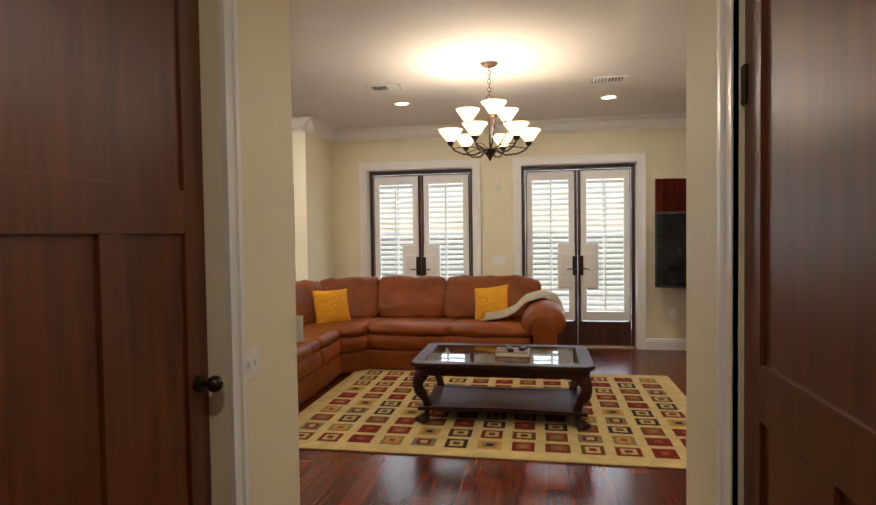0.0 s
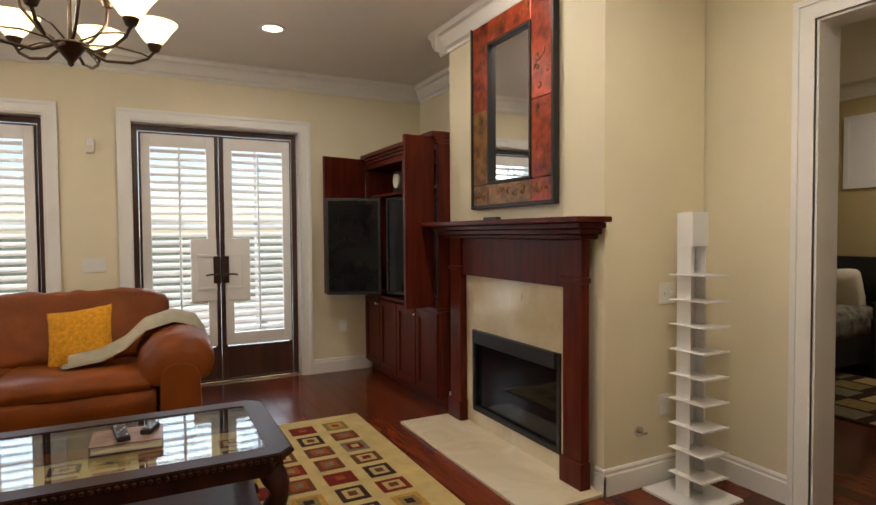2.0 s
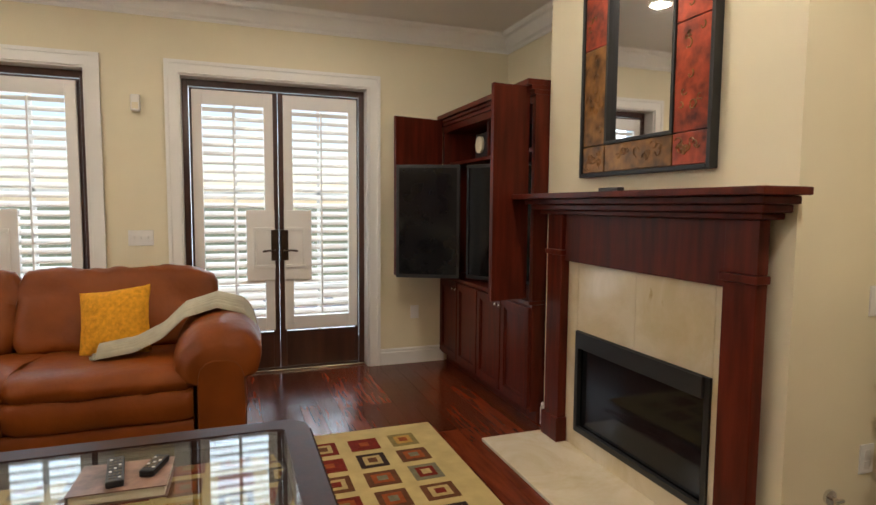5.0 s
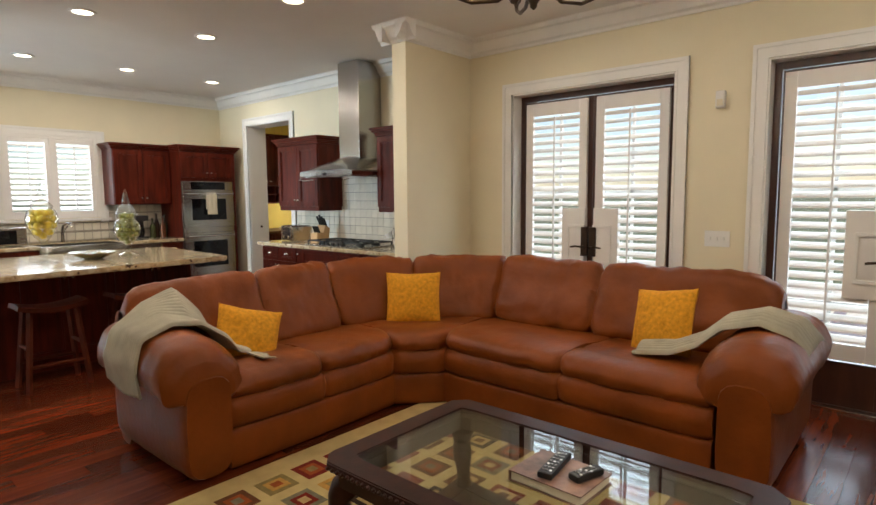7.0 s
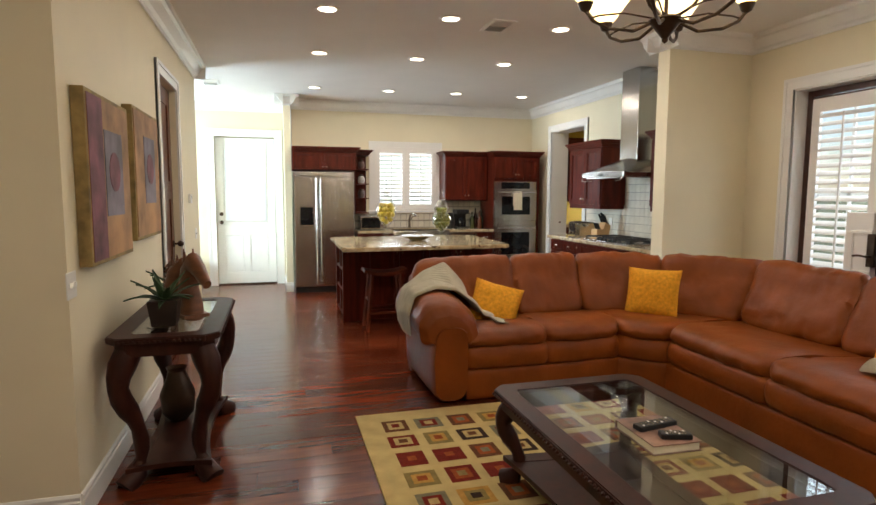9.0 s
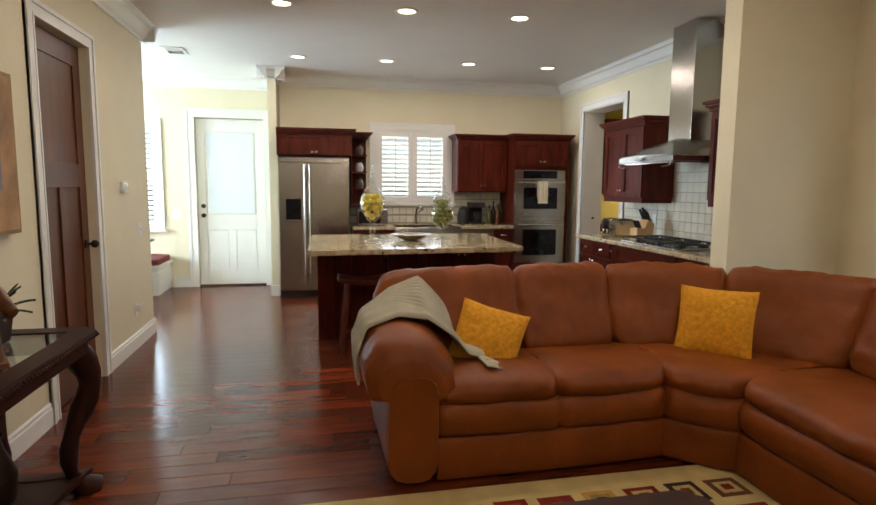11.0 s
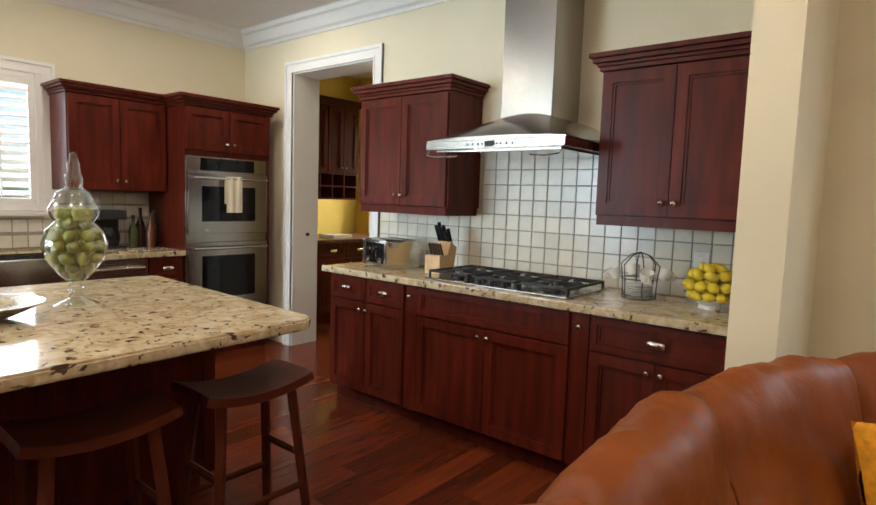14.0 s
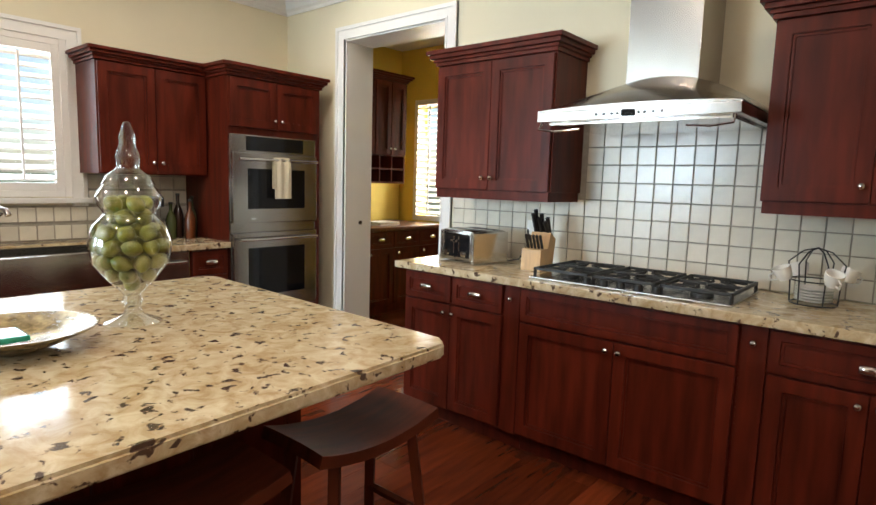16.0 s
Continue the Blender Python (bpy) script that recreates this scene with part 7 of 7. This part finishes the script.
# ---- pantry ----
pc = cabinet("mahogany pantry wall cabinet with wine cubbies", (-5.72, 8.98, 0), 90, 0.90, 0.34, 1.62, 2.36, 0.07, group="pantry cabinets")
door_pair(pc, 0.01, 0.45, 1.63, 2.35, 1.69)
door_pair(pc, 0.46, 0.89, 1.63, 2.35, 1.69)
part("cubby_case", boxes((0, 0.9, 0.30, 0.34, 1.34, 1.618), (0, 0.9, 0, 0.30, 1.34, 1.36), (0, 0.02, 0, 0.30, 1.36, 1.618), (0.88, 0.9, 0, 0.30, 1.36, 1.618), (0.02, 0.88, 0, 0.30, 1.48, 1.495), *[(0.02 + 0.17 * k, 0.035 + 0.17 * k, 0, 0.30, z0, z1) for k in range(1, 5) for z0, z1 in ((1.36, 1.48), (1.495, 1.618))]), M_CHERRY, pc)
pb = cabinet("mahogany pantry base cabinet with drawers", (-5.62, 8.85, 0), 90, 1.55, 0.70, 0, 0.87, toe=True, group="pantry cabinets")
for k in range(4):
    front(pb, 0.01 + 0.385 * k, 0.385 * (k + 1), 0.70, 0.86, "drawer", None, True)
    front(pb, 0.01 + 0.385 * k, 0.385 * (k + 1), 0.115, 0.69, "door", (0.05 + 0.385 * k, 0.64))
pt = thing("countertop", "dark reddish wood pantry worktop", "countertop")
part("slab", boxes((-6.38, -5.58, 8.83, 10.42, 0.871, 0.905), bevel=0.005), M_MAHOG, pt)
cc = thing("candy_jar", "glass candy jar with yellow sweets and bronze lid", "jar", at=(-5.80, 9.0, 0.906))
part("glass", lathe(bmesh.new(), [(0.05, 0), (0.10, 0.05), (0.11, 0.14), (0.07, 0.22), (0.06, 0.24)]), material("amber_sweets", (0.35, 0.25, 0.03), 0.25, vary=0.6, scale=40), cc, "", True)
part("lid", lathe(bmesh.new(), [(0.065, 0.241), (0.05, 0.28), (0.015, 0.30), (0.02, 0.33), (0, 0.34)]), M_BRONZE, cc, "", True)
mg = thing("magazine_stack", "stack of magazines on the pantry worktop", "magazines", at=(-5.85, 9.7, 0.906))
for k in range(3):
    part("magazine", boxes((-0.11, 0.11, -0.14, 0.14, 0.012 * k, 0.012 * k + 0.010)), M_STRAW if k % 2 else M_PLASTIC, mg)
pw = tagged(thing("window_4", "", "", at=(-6.15, 10.5, 0)), "pantry window with white louvred shutters", "", "", "structure")
shutter(pw, 0.0, 0.5, 0.92, 2.3, -0.02, 0.05, 0.06, 0.064, 30)
shutter(pw, 0.5, 1.0, 0.92, 2.3, -0.02, 0.05, 0.06, 0.064, 30)

# ---- breakfast nook ----
M_REDC = material("dark_red_cushion_fabric", (0.16, 0.025, 0.02), 0.85, vary=0.15, bump=0.3, bscale=150)
bn = thing("window_bench", "white panelled built-in bench with dark red cushion", "bench")
part("base", boxes((-6.29, -5.66, 0.56, 2.98, 0.001, 0.10), (-6.29, -5.62, 0.56, 3.0, 0.101, 0.30), (-6.29, -5.66, 0.56, 2.98, 0.301, 0.36), bevel=0.004), M_TRIM, bn)
part("seat_board", boxes((-6.29, -5.60, 0.56, 3.02, 0.361, 0.385), bevel=0.005), M_TRIM, bn)
for k in range(4):
    part("front_panel", boxes((-5.619, -5.612, 0.70 + 0.57 * k, 1.18 + 0.57 * k, 0.13, 0.27), bevel=0.003), M_TRIM, bn)
soft("cushion", (-5.95, 1.80, 0.435), (0.66, 2.40, 0.10), 0.04, 0.01, 0.004, (0, 0, 0), bn, M_REDC, "dark red seat cushion")
nt = thing("breakfast_table", "dark pedestal breakfast table with rectangular top", "table", at=(-4.95, 2.25, 0))
part("top", boxes((-0.55, 0.55, -0.95, 0.75, 0.725, 0.755), bevel=0.012), M_ESPR, nt)
pb_ = bmesh.new()
lathe(pb_, [(0.05, 0.25), (0.09, 0.35), (0.06, 0.5), (0.09, 0.65), (0.16, 0.724)], (0, 0.2, 0))
part("pedestal", pb_, M_ESPR, nt, "", True)
for k in range(4):
    an = math.pi / 4 + k * math.pi / 2
    b = bmesh.new()
    tube(b, [(0.03 * math.cos(an), 0.2 + 0.03 * math.sin(an), 0.30), (0.22 * math.cos(an), 0.2 + 0.22 * math.sin(an), 0.22), (0.42 * math.cos(an), 0.2 + 0.42 * math.sin(an), 0.04), (0.48 * math.cos(an), 0.2 + 0.48 * math.sin(an), 0.026)], [0.045, 0.04, 0.028, 0.024], 8)
    part("foot", b, M_BLACK, nt, "", True)

# ---- bedroom ----
bw4 = tagged(thing("window_5", "", "", at=(8.12, 6.45, 0), rz=-90), "small high bedroom window with white shutter", "", "", "structure")
part("window_frame", boxes((0, 0.05, -0.02, -0.001, 1.80, 2.55), (0.57, 0.62, -0.02, -0.001, 1.80, 2.55), (0.05, 0.57, -0.02, -0.001, 1.80, 1.85), (0.05, 0.57, -0.02, -0.001, 2.50, 2.55)), M_TRIM, bw4)
part("blind", boxes((0.05, 0.57, -0.012, -0.001, 1.85, 2.50)), M_SHUT, bw4)
ns = thing("nightstand", "black wooden nightstand with drawer and lower shelf", "nightstand", at=(7.72, 5.58, 0))
part("top", boxes((-0.24, 0.24, -0.30, 0.30, 0.68, 0.70), bevel=0.004), M_BLACK, ns)
part("drawer", boxes((-0.22, 0.22, -0.28, 0.28, 0.55, 0.679), bevel=0.003), M_BLACK, ns)
part("lower_shelf", boxes((-0.22, 0.22, -0.28, 0.28, 0.10, 0.12)), M_BLACK, ns)
for sx in (-0.21, 0.21):
    for sy in (-0.27, 0.27):
        part("leg", boxes((sx - 0.018, sx + 0.018, sy - 0.018, sy + 0.018, 0.001, 0.5495)), M_BLACK, ns)
kb = bmesh.new()
bmesh.ops.create_uvsphere(kb, u_segments=10, v_segments=6, radius=0.015, matrix=Matrix.Translation((-0.232, 0, 0.615)))
part("knob", kb, M_CHROME, ns, "", True)
lp = thing("table_lamp", "silver ball-stem lamp with pale patterned drum shade", "lamp", at=(7.75, 5.74, 0.701))
part("stem", lathe(bmesh.new(), [(0.06, 0), (0.06, 0.012)] + [(0.014 + 0.014 * abs(math.sin(math.pi * k / 4)), 0.02 + 0.014 * k) for k in range(33)] + [(0.006, 0.50), (0.006, 0.60)], seg=14), M_CHROME, lp, "", True)
part("shade", lathe(bmesh.new(), [(0.115, 0.46), (0.105, 0.70), (0.102, 0.70), (0.112, 0.46)], seg=24), material("patterned_pale_shade", (0.48, 0.45, 0.38), 0.8, vary=0.4, scale=30), lp, "pale marbled fabric shade", True)
hd2 = bmesh.new()
pad(hd2, (0, 0, 0.11), (0.10, 0.15, 0.15), 0.05, 0.01, 0.012)
box(hd2, -0.04, 0.04, -0.04, 0.04, 0, 0.05)
sc = part("abstract_sculpture", hd2, M_BLACK, None, "", True)
sc.location = (7.62, 5.48, 0.701)
tagged(sc, "black rounded sculpture on the nightstand", "sculpture")
gb = thing("glass_goblet", "dark glass goblet candle holder on the nightstand", "candle holder", at=(7.66, 5.34, 0.701))
part("goblet", lathe(bmesh.new(), [(0.04, 0), (0.04, 0.06), (0.012, 0.08), (0.012, 0.16), (0.04, 0.20), (0.045, 0.29), (0.04, 0.29)], seg=16), M_BRONZE, gb, "", True)
bed = thing("bed", "bed with patterned grey bedding and dark frame", "bed")
part("frame", boxes((6.0, 7.95, 5.98, 7.0, 0.10, 0.36), (7.95, 8.05, 5.96, 7.0, 0.0, 1.10), bevel=0.01), M_BLACK, bed)
soft("duvet", (6.95, 6.50, 0.48), (1.96, 1.08, 0.30), 0.10, 0.03, 0.02, (0, 0, 0), bed, material("patterned_bedding", (0.17, 0.155, 0.115), 0.9, vary=0.7, scale=14), "grey and cream patterned duvet")
soft("pillow", (7.70, 6.35, 0.78), (0.16, 0.60, 0.42), 0.07, 0.03, 0.01, (0, -15, 0), bed, M_STRAW, "white pillow")
br = thing("bedroom_rug", "dark brown and cream geometric rug", "rug")
part("rug_field", boxes((6.0, 7.45, 4.86, 6.30, 0.001, 0.010)), RM["dark"], br)
for i in range(5):
    for j in range(4):
        x0, y0 = 6.04 + 0.285 * i, 4.90 + 0.35 * j + (0.06 if i % 2 else 0)
        part("woven_block", boxes((x0, x0 + 0.24, y0, y0 + 0.26, 0.0101, 0.0115)), RM[("cream", "brown", "grey", "olive")[(i + 2 * j) % 4]], br)

# ---- tiles ----
TP = 0.0965


def tile_field(parent_name, axis, u0, u1, z0, z1, face, out, label, skip):
    """Square glazed tiles proud of a grout bed."""
    if axis == "x":
        bed_ = boxes((u0, u1, face - 0.004, face - 0.0005, z0, z1))
    else:
        bed_ = boxes((face + 0.0005, face + 0.004, u0, u1, z0, z1))
    w = structure(parent_name, bed_, M_GROUT, label)
    t = TP / 2 - 0.003
    me = mesh_of("tile", boxes((-t, t, -0.008, 0, -t, t), bevel=0.0025), M_TILE)
    nu, nz = int((u1 - u0) / TP + 0.5), int((z1 - z0) / TP + 0.5)
    for i in range(nu):
        for k in range(nz):
            u, z = u0 + (u1 - u0) * (i + 0.5) / nu, z0 + (z1 - z0) * (k + 0.5) / nz
            if skip(u, z):
                continue
            ob = new("tile", me)
            ob.parent = w
            ob.matrix_basis = pose(u, face - 0.004, z) if axis == "x" else pose(face + 0.004, u, z, 0, 0, 90)


tile_field("backsplash_north", "x", -3.93, -1.252, 0.912, 1.68, WY, -1, "cream square tile backsplash", lambda u, z: z > 1.30 and (u < -3.02 or u > -2.02) or (z > 1.66))
tile_field("backsplash_west", "y", 5.43, 7.575, 0.912, 1.145, KX, 1, "cream square tile backsplash under the window", lambda u, z: False)
tile_field("backsplash_west_corner", "y", 6.905, 7.575, 1.146, 1.355, KX, 1, "cream square tile backsplash", lambda u, z: False)

# ---- floor planks ----
PW = 0.125
plank_meshes = {}


def plank_mesh(length):
    k = round(length, 2)
    if k not in plank_meshes:
        plank_meshes[k] = mesh_of("plank", boxes((-PW / 2 + 0.0006, PW / 2 - 0.0006, -k / 2 + 0.0006, k / 2 - 0.0006, -0.008, 0.0), bevel=0.0012), M_FLOOR)
    return plank_meshes[k]


rng = random.Random(4)
near, far = [], []
x = -6.3
while x < 8.1:
    y = -1.85 - rng.choice((0, 0.3, 0.6, 0.9))
    while y < 11.4:
        ln = rng.choice((0.6, 0.8, 1.0, 1.2, 1.4))
        cx, cy = x + PW / 2, y + ln / 2
        inside = (-4.0 < cx < 0.6 and 3.3 < cy < 5.6) or (-3.2 < cx < -1.3 and 5.6 <= cy < 8.0) or (1.8 < cx < 4.3 and 7.2 < cy < 8.5)
        (near if inside else far).append((cx, cy, ln))
        y += ln
    x += PW
rng.shuffle(near)
for cx, cy, ln in near[:300]:
    ob = new("plank", plank_mesh(ln))
    ob.parent = floor
    ob.matrix_basis = pose(cx, cy, 0)
vs, fs = [], []
for cx, cy, ln in near[300:] + far:
    b = len(vs)
    hx, hy = PW / 2 - 0.0008, ln / 2 - 0.0008
    vs += [(cx - hx, cy - hy, 0), (cx + hx, cy - hy, 0), (cx + hx, cy + hy, 0), (cx - hx, cy + hy, 0), (cx - hx, cy - hy, -0.008), (cx + hx, cy - hy, -0.008), (cx + hx, cy + hy, -0.008), (cx - hx, cy + hy, -0.008)]
    fs += [(b, b + 1, b + 2, b + 3), (b + 4, b + 5, b + 1, b), (b + 5, b + 6, b + 2, b + 1), (b + 6, b + 7, b + 3, b + 2), (b + 7, b + 4, b, b + 3)]
me = bpy.data.meshes.new("planks")
me.from_pydata(vs, [], fs)
M_FLOOR2 = M_FLOOR.copy()
nt2 = M_FLOOR2.node_tree
oi = [n for n in nt2.nodes if n.type == "OBJECT_INFO"][0]
geo = nt2.nodes.new("ShaderNodeNewGeometry")
to_sock = oi.outputs["Random"].links[0].to_socket
nt2.links.new(geo.outputs["Random Per Island"], to_sock)
me.materials.append(M_FLOOR2)
pl = new("planks", me)
pl.parent = floor
tagged(pl, "", "", "", "stuff")
